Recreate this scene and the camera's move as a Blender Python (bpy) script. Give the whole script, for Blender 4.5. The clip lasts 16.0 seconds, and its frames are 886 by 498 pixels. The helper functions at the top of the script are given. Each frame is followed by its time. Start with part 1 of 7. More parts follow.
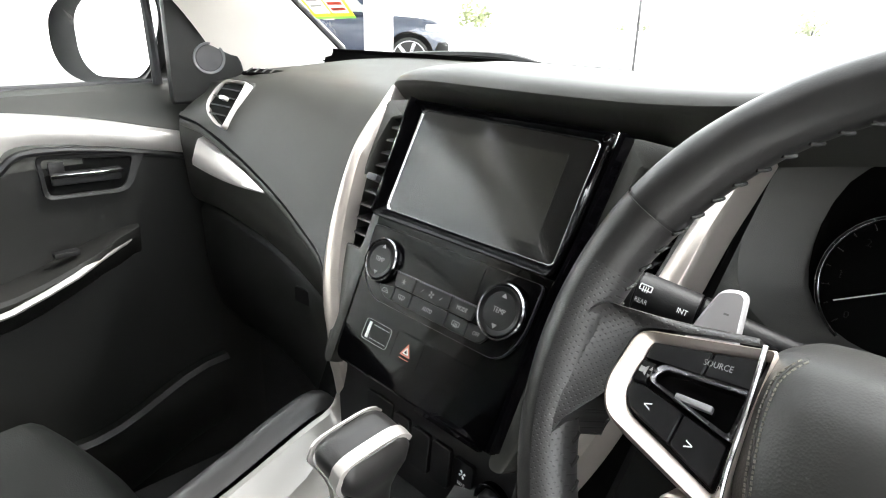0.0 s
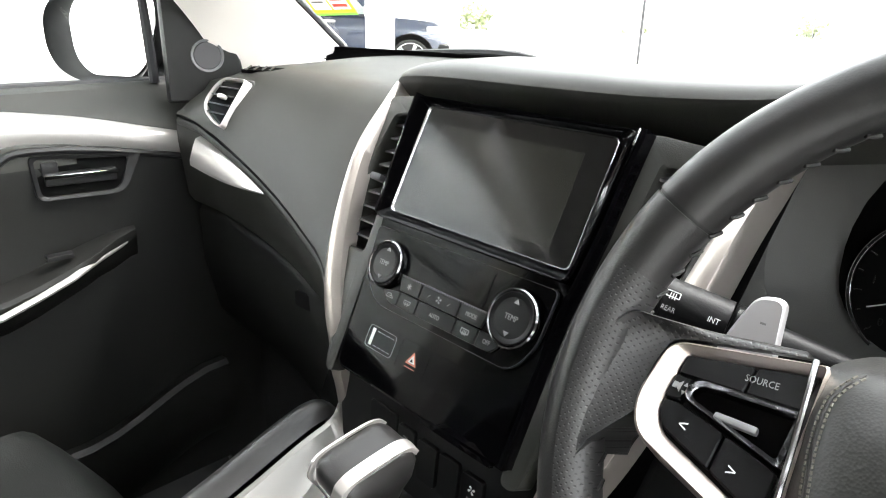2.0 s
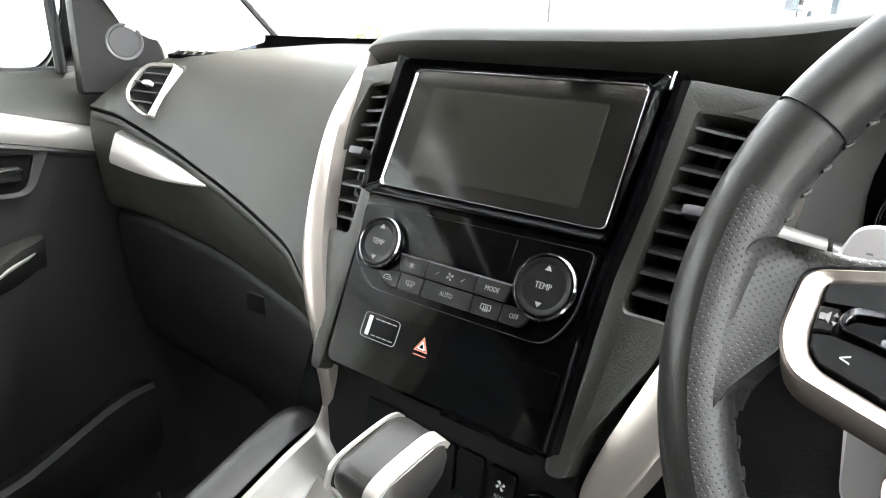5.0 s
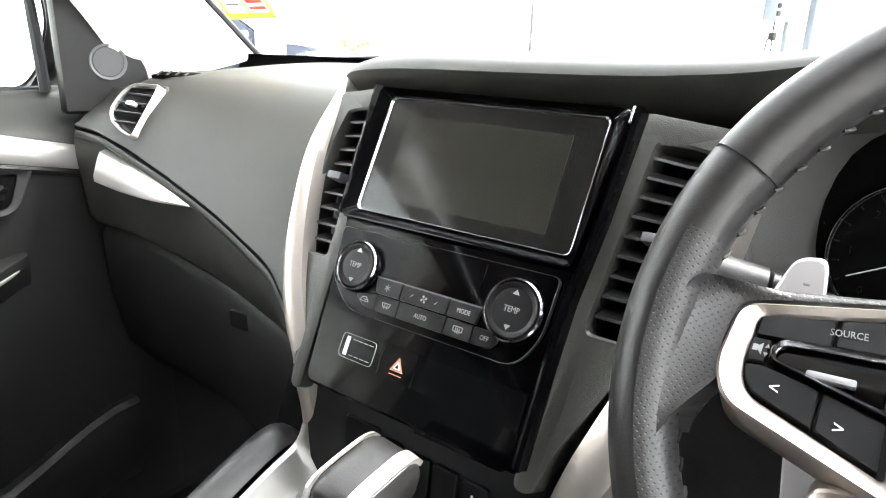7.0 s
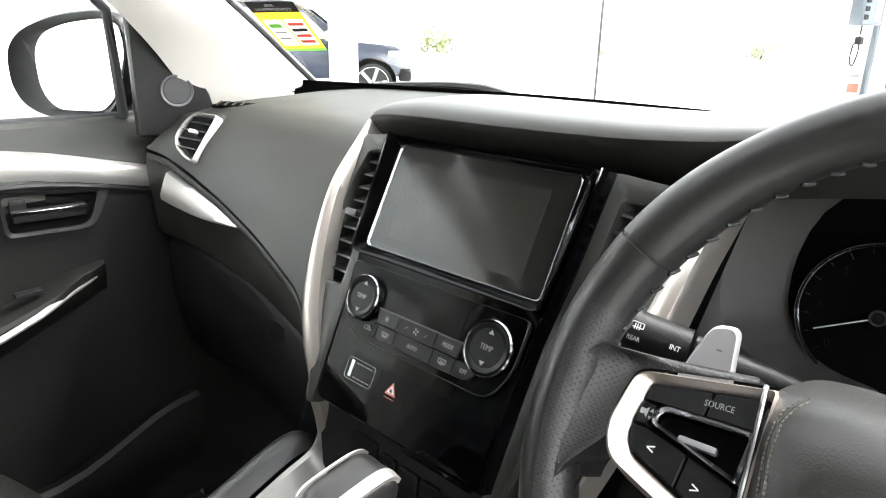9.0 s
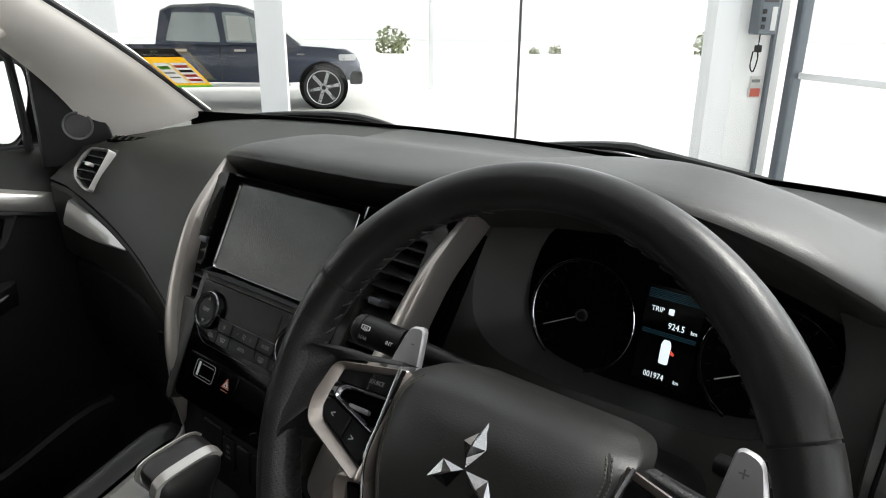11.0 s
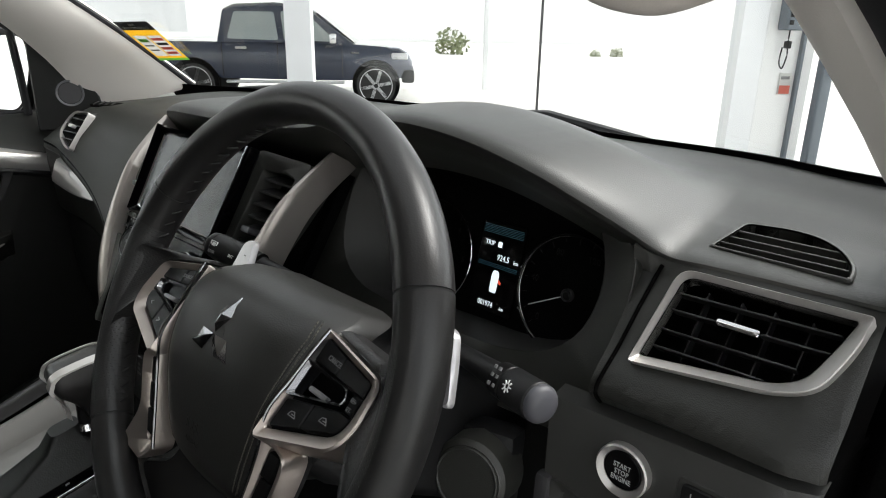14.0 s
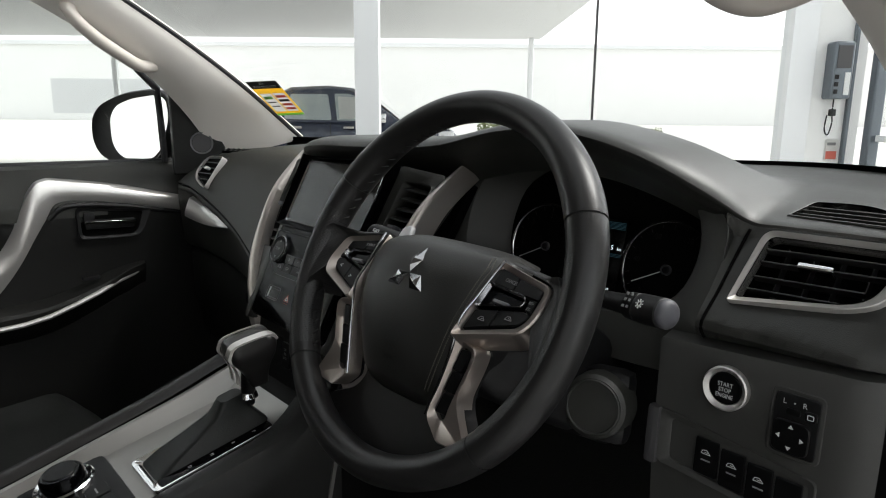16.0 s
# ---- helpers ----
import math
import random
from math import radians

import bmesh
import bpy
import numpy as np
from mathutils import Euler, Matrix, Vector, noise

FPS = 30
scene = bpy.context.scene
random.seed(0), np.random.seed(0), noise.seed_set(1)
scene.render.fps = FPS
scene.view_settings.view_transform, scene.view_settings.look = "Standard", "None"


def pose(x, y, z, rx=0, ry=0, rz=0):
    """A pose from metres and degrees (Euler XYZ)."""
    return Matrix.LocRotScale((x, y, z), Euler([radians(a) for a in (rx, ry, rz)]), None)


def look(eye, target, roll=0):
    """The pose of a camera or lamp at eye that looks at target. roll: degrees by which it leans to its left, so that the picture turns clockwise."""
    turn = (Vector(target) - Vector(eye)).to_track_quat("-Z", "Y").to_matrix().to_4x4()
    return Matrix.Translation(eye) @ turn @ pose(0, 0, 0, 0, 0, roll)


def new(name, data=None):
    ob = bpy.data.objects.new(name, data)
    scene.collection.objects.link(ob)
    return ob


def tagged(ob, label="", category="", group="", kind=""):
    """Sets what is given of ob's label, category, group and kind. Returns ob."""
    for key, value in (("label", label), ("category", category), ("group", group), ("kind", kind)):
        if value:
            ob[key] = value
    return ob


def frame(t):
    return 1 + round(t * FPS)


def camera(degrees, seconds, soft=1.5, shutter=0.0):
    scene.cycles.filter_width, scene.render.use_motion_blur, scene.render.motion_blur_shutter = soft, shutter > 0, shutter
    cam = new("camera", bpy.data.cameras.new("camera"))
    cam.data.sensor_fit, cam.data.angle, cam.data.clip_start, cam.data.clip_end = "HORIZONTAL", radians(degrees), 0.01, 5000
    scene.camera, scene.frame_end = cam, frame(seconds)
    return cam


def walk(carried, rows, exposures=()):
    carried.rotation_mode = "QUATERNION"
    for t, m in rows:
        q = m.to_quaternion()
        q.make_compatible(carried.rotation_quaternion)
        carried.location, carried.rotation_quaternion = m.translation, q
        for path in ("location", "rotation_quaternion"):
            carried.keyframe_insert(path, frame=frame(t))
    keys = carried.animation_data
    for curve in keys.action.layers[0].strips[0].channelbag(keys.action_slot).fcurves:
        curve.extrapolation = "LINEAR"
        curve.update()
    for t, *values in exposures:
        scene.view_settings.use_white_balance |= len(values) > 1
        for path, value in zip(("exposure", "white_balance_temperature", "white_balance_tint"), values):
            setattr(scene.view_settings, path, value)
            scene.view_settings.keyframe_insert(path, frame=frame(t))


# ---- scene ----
cam = camera(67.5, 16.0, soft=1.05)
PATH = [
    (0, (0.377, 0.01, 1.349), (-0.965, 1.315, 0.644), 1.4),
    (0.5, (0.37, 0.008, 1.338), (-0.973, 1.311, 0.632), 1.4),
    (1, (0.345, 0.021, 1.332), (-0.999, 1.325, 0.629), 1.3),
    (1.5, (0.347, 0.026, 1.348), (-1.001, 1.328, 0.651), 1.4),
    (2, (0.353, 0.025, 1.339), (-0.992, 1.33, 0.641), 1.4),
    (2.5, (0.34, 0.002, 1.318), (-1.003, 1.31, 0.621), 1.3),
    (3, (0.317, -0.013, 1.314), (-0.984, 1.342, 0.627), 1.2),
    (3.5, (0.301, -0.011, 1.306), (-0.937, 1.408, 0.633), 1.2),
    (4, (0.279, -0.005, 1.289), (-0.907, 1.462, 0.626), 1.2),
    (4.2, (0.27, 0.0, 1.281), (-0.902, 1.484, 0.629), 1.5),
    (6.5, (0.263, -0.001, 1.298), (-0.85, 1.538, 0.671), 1.5),
    (7, (0.282, -0.006, 1.304), (-0.829, 1.537, 0.684), 1.7),
    (7.5, (0.296, -0.008, 1.313), (-0.884, 1.485, 0.695), 2.0),
    (8, (0.297, -0.001, 1.321), (-0.953, 1.433, 0.706), 2.0),
    (8.2, (0.304, 0.005, 1.326), (-0.962, 1.419, 0.697), 1.6),
    (10.3, (0.498, 0.005, 1.415), (-0.797, 1.389, 0.777), 1.0),
    (10.5, (0.521, 0.005, 1.421), (-0.772, 1.391, 0.783), 0.8),
    (11, (0.565, 0.009, 1.426), (-0.64, 1.472, 0.788), 0.6),
    (11.5, (0.609, 0.015, 1.425), (-0.517, 1.541, 0.789), 0.5),
    (12, (0.635, 0.012, 1.415), (-0.475, 1.55, 0.781), 0.6),
    (12.5, (0.667, 0.024, 1.409), (-0.439, 1.566, 0.775), 0.6),
    (13, (0.709, 0.044, 1.405), (-0.412, 1.575, 0.774), 1.0),
    (13.5, (0.745, 0.074, 1.4), (-0.448, 1.548, 0.764), 0.9),
    (14, (0.771, 0.081, 1.386), (-0.56, 1.432, 0.752), 1.0),
    (14.5, (0.799, 0.017, 1.401), (-0.588, 1.311, 0.767), 1.0),
    (15, (0.823, -0.075, 1.423), (-0.595, 1.21, 0.843), 1.1),
    (15.5, (0.841, -0.134, 1.405), (-0.629, 1.141, 0.943), 0.9),
    (16, (0.829, -0.103, 1.33), (-0.63, 1.202, 0.919), 0.5),
]
walk(cam, [(t, look(eye, target, roll)) for t, eye, target, roll in PATH],
     exposures=((0, 3.65), (2.5, 3.7), (4.2, 3.95), (6.3, 4.35), (8.2, 4.3), (10.3, 1.85), (12, 1.45), (13.5, 1.45), (14.5, 1.8), (15, 2.0), (15.5, 1.65), (16, 1.25)))

# ---- light ----
world = bpy.data.worlds.new("showroom_sky")
scene.world = world
world.use_nodes = True
wn = world.node_tree.nodes
wl = world.node_tree.links
wn.clear()
sky = wn.new("ShaderNodeTexSky")
sky.sky_type = "NISHITA"
sky.sun_disc = False
sky.sun_elevation = radians(48)
sky.sun_rotation = radians(34)
sky.dust_density = 1.2
sky.air_density = 1.0
overcast = wn.new("ShaderNodeHueSaturation")
overcast.inputs["Saturation"].default_value = 0.08
background = wn.new("ShaderNodeBackground")
background.inputs["Strength"].default_value = 0.15
world_out = wn.new("ShaderNodeOutputWorld")
wl.new(sky.outputs["Color"], overcast.inputs["Color"])
wl.new(overcast.outputs["Color"], background.inputs["Color"])
wl.new(background.outputs["Background"], world_out.inputs["Surface"])

sun = new("sun", bpy.data.lights.new("sun", "SUN"))
sun.data.energy = 1.5
sun.data.angle = radians(24)
sun.data.color = (1.0, 0.975, 0.93)
sun.matrix_world = look((3.0, 4.5, 7.0), (0, 0, 0))

# ---- materials ----
def material(name, base, rough=0.5, metal=0.0, coat=0.0, grain=0.0, grain_size=900.0, mottle=0.08, mottle_size=9.0,
             emit=None, emit_strength=1.0, spec=0.5, cells=False, rough_var=0.08):
    """A surface with a broad mottle, fine grain relief and a roughness that varies a little."""
    m = bpy.data.materials.new(name)
    m.use_nodes = True
    n, l = m.node_tree.nodes, m.node_tree.links
    b = n["Principled BSDF"]
    b.inputs["Roughness"].default_value = rough
    b.inputs["Metallic"].default_value = metal
    b.inputs["Coat Weight"].default_value = coat
    b.inputs["Specular IOR Level"].default_value = spec
    co = n.new("ShaderNodeTexCoord")
    big = n.new("ShaderNodeTexNoise")
    big.inputs["Scale"].default_value = mottle_size
    big.inputs["Detail"].default_value = 5.0
    l.new(co.outputs["Object"], big.inputs["Vector"])
    mix = n.new("ShaderNodeMix")
    mix.data_type = "RGBA"
    mix.inputs["A"].default_value = (*[c * (1 - mottle) for c in base], 1)
    mix.inputs["B"].default_value = (*[min(1, c * (1 + mottle)) for c in base], 1)
    l.new(big.outputs["Fac"], mix.inputs["Factor"])
    l.new(mix.outputs["Result"], b.inputs["Base Color"])
    rr = n.new("ShaderNodeMapRange")
    rr.inputs["To Min"].default_value = max(0.02, rough - rough_var)
    rr.inputs["To Max"].default_value = min(1, rough + rough_var)
    l.new(big.outputs["Fac"], rr.inputs["Value"])
    l.new(rr.outputs["Result"], b.inputs["Roughness"])
    if grain:
        if cells:
            fine = n.new("ShaderNodeTexVoronoi")
            fine.inputs["Scale"].default_value = grain_size
            out = fine.outputs["Distance"]
        else:
            fine = n.new("ShaderNodeTexNoise")
            fine.inputs["Scale"].default_value = grain_size
            fine.inputs["Detail"].default_value = 3.0
            out = fine.outputs["Fac"]
        l.new(co.outputs["Object"], fine.inputs["Vector"])
        bump = n.new("ShaderNodeBump")
        bump.inputs["Strength"].default_value = grain
        bump.inputs["Distance"].default_value = 0.001
        l.new(out, bump.inputs["Height"])
        l.new(bump.outputs["Normal"], b.inputs["Normal"])
    if emit:
        b.inputs["Emission Color"].default_value = (*emit, 1)
        b.inputs["Emission Strength"].default_value = emit_strength
    return m


def glass_material(name, tint=(1, 1, 1), gloss=0.03):
    """A thin pane: clear, with a Fresnel gloss."""
    m = bpy.data.materials.new(name)
    m.use_nodes = True
    n, l = m.node_tree.nodes, m.node_tree.links
    n.remove(n["Principled BSDF"])
    clear = n.new("ShaderNodeBsdfTransparent")
    clear.inputs["Color"].default_value = (*tint, 1)
    shine = n.new("ShaderNodeBsdfGlossy")
    shine.inputs["Roughness"].default_value = 0.02
    facing = n.new("ShaderNodeLayerWeight")
    facing.inputs["Blend"].default_value = 0.5
    steep = n.new("ShaderNodeMath")
    steep.operation = "POWER"
    steep.inputs[1].default_value = 5.0
    scale = n.new("ShaderNodeMath")
    scale.operation = "MULTIPLY_ADD"
    scale.inputs[1].default_value = 0.55
    scale.inputs[2].default_value = gloss
    mix = n.new("ShaderNodeMixShader")
    l.new(facing.outputs["Facing"], steep.inputs[0])
    l.new(steep.outputs[0], scale.inputs[0])
    l.new(scale.outputs[0], mix.inputs["Fac"])
    l.new(clear.outputs["BSDF"], mix.inputs[1])
    l.new(shine.outputs["BSDF"], mix.inputs[2])
    l.new(mix.outputs["Shader"], n["Material Output"].inputs["Surface"])
    return m


DASH = material("dash_soft_plastic", (0.0195, 0.0198, 0.0172), 0.42, spec=0.50, grain=0.18, grain_size=1100, mottle=0.10, cells=True)
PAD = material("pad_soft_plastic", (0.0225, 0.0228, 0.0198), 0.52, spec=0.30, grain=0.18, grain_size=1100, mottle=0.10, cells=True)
# Dash plastic lightened in colour, in place of light from the driver's side.
DASH_LIT = material("dash_lit_plastic", (0.040, 0.0400, 0.0375), 0.50, grain=0.12, grain_size=1300, mottle=0.10, cells=True)
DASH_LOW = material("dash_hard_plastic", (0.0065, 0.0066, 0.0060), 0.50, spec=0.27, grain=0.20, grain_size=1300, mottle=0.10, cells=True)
BLACK = material("black_plastic", (0.0048, 0.0048, 0.0052), 0.48, spec=0.3, grain=0.12, grain_size=1500)
# Pitch black: painted shade in vents and recesses, also black seals, joints and dials.
DARK = material("shade_and_black", (0.001, 0.001, 0.001), 0.8, grain=0.1, spec=0.06)
SLAT = material("vent_slat", (0.016, 0.016, 0.0165), 0.34, spec=0.5)
PIANO = material("piano_black", (0.0007, 0.0007, 0.0009), 0.05, coat=0.0, mottle=0.2, rough_var=0.02, spec=0.07)
BUTTON = material("button_black", (0.0045, 0.0045, 0.0048), 0.34, spec=0.16, grain=0.1, grain_size=1800)
SILVER = material("satin_silver", (0.56, 0.54, 0.52), 0.30, metal=0.75, grain=0.06, grain_size=2200, mottle=0.03)
# Shaded copy of the satin silver: the low console's shade is in its colour.
CONSOLE_SHADED = material("console_shaded_silver", (0.225, 0.216, 0.206), 0.30, metal=0.8, grain=0.06, grain_size=2200, mottle=0.04)
FRAME = material("vent_frame_silver", (0.52, 0.50, 0.48), 0.32, metal=0.45, grain=0.05, grain_size=2200, mottle=0.03)
# Satin silver; the faint warm tint paints in a warm reflection.
FIN_SILVER = material("fin_satin_silver", (0.44, 0.405, 0.375), 0.31, metal=0.75, grain=0.05, grain_size=2200, mottle=0.04)
ROW_BLACK = material("switch_row_black", (0.0010, 0.0010, 0.0012), 0.10, spec=0.06)
EMBLEM = material("emblem_bright", (0.46, 0.46, 0.47), 0.09, metal=1.0, mottle=0.02)
DIAL_RING = material("dial_ring_chrome", (0.30, 0.30, 0.31), 0.16, metal=1.0, mottle=0.02)
CHROME = material("chrome", (0.82, 0.82, 0.83), 0.08, metal=1.0, mottle=0.02, rough_var=0.03)
LEATHER = material("black_leather", (0.0140, 0.0135, 0.0135), 0.33, spec=0.36, grain=0.05, grain_size=900, mottle=0.12, cells=True)
# Spoke silver with the copper tone of a reflection put into its colour.
SPOKE = material("warm_reflection_silver", (0.43, 0.380, 0.345), 0.30, metal=0.85, grain=0.04, grain_size=2200, mottle=0.03)
GRIP = material("handle_beige", (0.62, 0.57, 0.52), 0.65, grain=0.25, grain_size=900, mottle=0.04)
AIRBAG = material("airbag_cover", (0.0150, 0.0147, 0.0136), 0.44, spec=0.45, grain=0.10, grain_size=800, mottle=0.08, cells=True)
SEAT = material("seat_leather", (0.0050, 0.0056, 0.0052), 0.42, spec=0.30, grain=0.15, grain_size=500, mottle=0.12, cells=True)
STITCH = material("grey_thread", (0.085, 0.080, 0.066), 0.8)
THREAD_DARK = material("black_thread", (0.010, 0.010, 0.010), 0.8)
BEIGE = material("headliner_beige", (0.42, 0.39, 0.36), 0.75, grain=0.4, grain_size=900, mottle=0.04)
BEIGE_HARD = material("pillar_beige", (0.80, 0.76, 0.71), 0.55, grain=0.25, grain_size=1200, mottle=0.03)
RUBBER = material("rubber_seal", (0.012, 0.012, 0.014), 0.7, grain=0.2)
PAINT_DARK = material("door_frame_paint", (0.010, 0.013, 0.024), 0.25, coat=0.6)
CARPET = material("carpet_black", (0.0035, 0.0035, 0.0035), 0.95, grain=0.9, grain_size=350)
SCREEN = material("screen_glass", (0.004, 0.004, 0.004), 0.09, spec=0.32, coat=0.0, mottle=0.1, rough_var=0.03)
LCD = material("screen_panel", (0.010, 0.010, 0.0080), 0.13, spec=0.36, coat=0.0, mottle=0.06, rough_var=0.03)
PRINT = material("white_print", (0.62, 0.63, 0.62), 0.6)
PRINT_DIM = material("grey_print", (0.20, 0.20, 0.20), 0.6)
PRINT_RED = material("red_print", (0.48, 0.15, 0.10), 0.6)
GLOW = material("display_white", (0.7, 0.75, 0.8), 0.5, emit=(0.85, 0.95, 1.0), emit_strength=0.30)
GLOW_BLUE = material("display_blue", (0.02, 0.08, 0.12), 0.5, emit=(0.03, 0.16, 0.24), emit_strength=0.018)
GLOW_RED = material("display_red", (0.6, 0.08, 0.05), 0.5, emit=(1.0, 0.12, 0.06), emit_strength=0.2)
PADDLE = material("paddle_grey", (0.50, 0.49, 0.50), 0.32, metal=0.6, mottle=0.03)
GREY_PLASTIC = material("column_grey", (0.045, 0.044, 0.046), 0.55, grain=0.2, grain_size=1200)
GREY_RING = material("tweeter_grey", (0.16, 0.16, 0.165), 0.4, metal=0.3)
GREY_TIP = material("stalk_tip_grey", (0.055, 0.055, 0.063), 0.5)
MIRROR = material("mirror_glass", (0.92, 0.93, 0.93), 0.02, metal=1.0, mottle=0.01, rough_var=0.0)
GLASS = glass_material("car_glass", (0.97, 0.985, 0.975))
# Tint made up for the unseen rear windows, to dim reflections in gloss panels.
REAR_GLASS = glass_material("dimming_rear_glass", (0.30, 0.31, 0.31))
SHOP_GLASS = glass_material("shop_glass", (0.98, 0.99, 0.99))


def perforated(name, base, tilt, pitch):
    """Leather with a regular grid of pin holes, laid out in the plane of the steering wheel."""
    m = material(name, base, 0.42, mottle=0.10)
    n, l = m.node_tree.nodes, m.node_tree.links
    b = n["Principled BSDF"]
    co = n.new("ShaderNodeTexCoord")
    turn = n.new("ShaderNodeMapping")
    turn.inputs["Rotation"].default_value = (radians(tilt - 90), 0, 0)
    spin = n.new("ShaderNodeMapping")
    spin.inputs["Rotation"].default_value = (0, 0, radians(45))
    holes = n.new("ShaderNodeTexVoronoi")
    holes.voronoi_dimensions = "2D"
    holes.inputs["Randomness"].default_value = 0.06
    holes.inputs["Scale"].default_value = 1 / pitch
    step = n.new("ShaderNodeMapRange")
    step.inputs["From Min"].default_value = 0.10
    step.inputs["From Max"].default_value = 0.24
    bump = n.new("ShaderNodeBump")
    bump.inputs["Strength"].default_value = 0.45
    bump.inputs["Distance"].default_value = 0.0006
    dark = n.new("ShaderNodeMix")
    dark.data_type = "RGBA"
    dark.inputs["A"].default_value = (0.002, 0.002, 0.002, 1)
    dark.inputs["B"].default_value = (*base, 1)
    l.new(co.outputs["Object"], turn.inputs["Vector"])
    l.new(turn.outputs["Vector"], spin.inputs["Vector"])
    l.new(spin.outputs["Vector"], holes.inputs["Vector"])
    l.new(holes.outputs["Distance"], step.inputs["Value"])
    l.new(step.outputs["Result"], bump.inputs["Height"])
    l.new(step.outputs["Result"], dark.inputs["Factor"])
    l.new(dark.outputs["Result"], b.inputs["Base Color"])
    l.new(bump.outputs["Normal"], b.inputs["Normal"])
    return m


def paper(name, base):
    """Thin print that lets daylight through."""
    m = material(name, base, 0.7)
    n, l = m.node_tree.nodes, m.node_tree.links
    through_ = n.new("ShaderNodeBsdfTranslucent")
    through_.inputs["Color"].default_value = (*base, 1)
    mix = n.new("ShaderNodeMixShader")
    mix.inputs["Fac"].default_value = 0.55
    l.new(n["Principled BSDF"].outputs["BSDF"], mix.inputs[1])
    l.new(through_.outputs["BSDF"], mix.inputs[2])
    l.new(mix.outputs["Shader"], n["Material Output"].inputs["Surface"])
    return m


LEATHER_PERF = perforated("perforated_leather", (0.0140, 0.0136, 0.0138), 26.4, 0.0024)


# ---- building blocks ----
def thing(name, label, category, at=(0, 0, 0), group="", kind=""):
    ob = new(name)
    ob.location = at
    ob.empty_display_size = 0.05
    bpy.context.view_layer.update()
    return tagged(ob, label, category, group, kind)


def mesh_of(name, bm, mat, smooth=True, angle=38):
    me = bpy.data.meshes.new(name)
    bmesh.ops.recalc_face_normals(bm, faces=bm.faces)
    bm.to_mesh(me)
    bm.free()
    me.materials.append(mat)
    if smooth:
        me.polygons.foreach_set("use_smooth", [True] * len(me.polygons))
        me.set_sharp_from_angle(angle=radians(angle))
    return me


def part(name, bm, mat, parent, label="", smooth=True, angle=38):
    """Links a bmesh, given in world metres, as one mesh under a thing or a part."""
    ob = new(name, mesh_of(name, bm, mat, smooth, angle))
    if parent is not None:
        ob.parent = parent
        ob.matrix_parent_inverse = parent_inverse(parent)
    return tagged(ob, label) if label else ob


def parent_inverse(ob):
    m = Matrix.Identity(4)
    while ob is not None:
        m = ob.matrix_parent_inverse @ ob.matrix_basis @ m if ob.parent else ob.matrix_basis @ m
        ob = ob.parent
    return m.inverted()


def solo(name, bm, mat, label, category, group="", kind="", smooth=True, angle=38):
    """A thing that is a single mesh."""
    return tagged(part(name, bm, mat, None, "", smooth, angle), label, category, group, kind)


def smooth_path(points, n):
    """Catmull-Rom through the points, n pieces between neighbours."""
    p = [Vector(q) for q in points]
    p = [2 * p[0] - p[1]] + p + [2 * p[-1] - p[-2]]
    out = []
    for i in range(1, len(p) - 2):
        a, b, c, d = p[i - 1:i + 3]
        for k in range(n):
            t = k / n
            out.append(0.5 * (2 * b + (c - a) * t + (2 * a - 5 * b + 4 * c - d) * t * t + (3 * b - a - 3 * c + d) * t ** 3))
    out.append(p[-2])
    return out


def loft(rows, closed=False, caps=False, bm=None):
    """A skin over rows of points; closed: each row is a loop."""
    bm = bm or bmesh.new()
    vs = [[bm.verts.new(p) for p in r] for r in rows]
    for a, b in zip(vs, vs[1:]):
        k = len(a)
        for i in range(k if closed else k - 1):
            j = (i + 1) % k
            bm.faces.new((a[i], a[j], b[j], b[i]))
    if caps:
        bm.faces.new(list(reversed(vs[0])))
        bm.faces.new(vs[-1])
    return bm


def cut_hole(bm, m, outline, reach):
    """Open a convex outline of the plane m through a skin; reach: how far from the plane the cut works."""
    inv = m.inverted()
    xs, ys = [p[0] for p in outline], [p[1] for p in outline]
    def near(f):
        q = inv @ f.calc_center_median()
        return min(xs) - 0.03 < q.x < max(xs) + 0.03 and min(ys) - 0.05 < q.y < max(ys) + 0.05 and abs(q.z) < reach
    n = len(outline)
    turn = 1 if sum(outline[i][0] * outline[(i + 1) % n][1] - outline[(i + 1) % n][0] * outline[i][1] for i in range(n)) > 0 else -1
    sides = []
    for i in range(n):
        a, b = Vector(outline[i]), Vector(outline[(i + 1) % n])
        if (b - a).length > 1e-5:
            sides.append((a, Vector(((b - a).y, -(b - a).x)).normalized() * turn))
    for a, out in sides:
        faces = [f for f in bm.faces if near(f)]
        geom = set(faces)
        for f in faces:
            geom.update(f.edges)
            geom.update(f.verts)
        bmesh.ops.bisect_plane(bm, geom=list(geom), dist=1e-6, plane_co=m @ Vector((a.x, a.y, 0)), plane_no=m.to_3x3() @ Vector((out.x, out.y, 0)))
    gone = []
    for f in bm.faces:
        if near(f):
            q = inv @ f.calc_center_median()
            if all((q.x - a.x) * o.x + (q.y - a.y) * o.y < 1e-6 for a, o in sides):
                gone.append(f)
    bmesh.ops.delete(bm, geom=gone, context="FACES")
    return bm


def well(outline, z0, z1, m):
    """Walls and floor of a recess."""
    return loft([[m @ Vector((x, y, z1)) for x, y in outline], [m @ Vector((x, y, z0)) for x, y in outline]], closed=True, caps=False)


def sheet(rows, thick, push):
    """A skin with thickness: rows of points, and the same rows pushed by a vector of that length."""
    push = Vector(push).normalized() * thick
    bm = bmesh.new()
    loops = []
    for r in rows:
        loops.append([Vector(p) for p in r] + [Vector(p) + push for p in reversed(r)])
    return loft(loops, closed=True, caps=True, bm=bm)


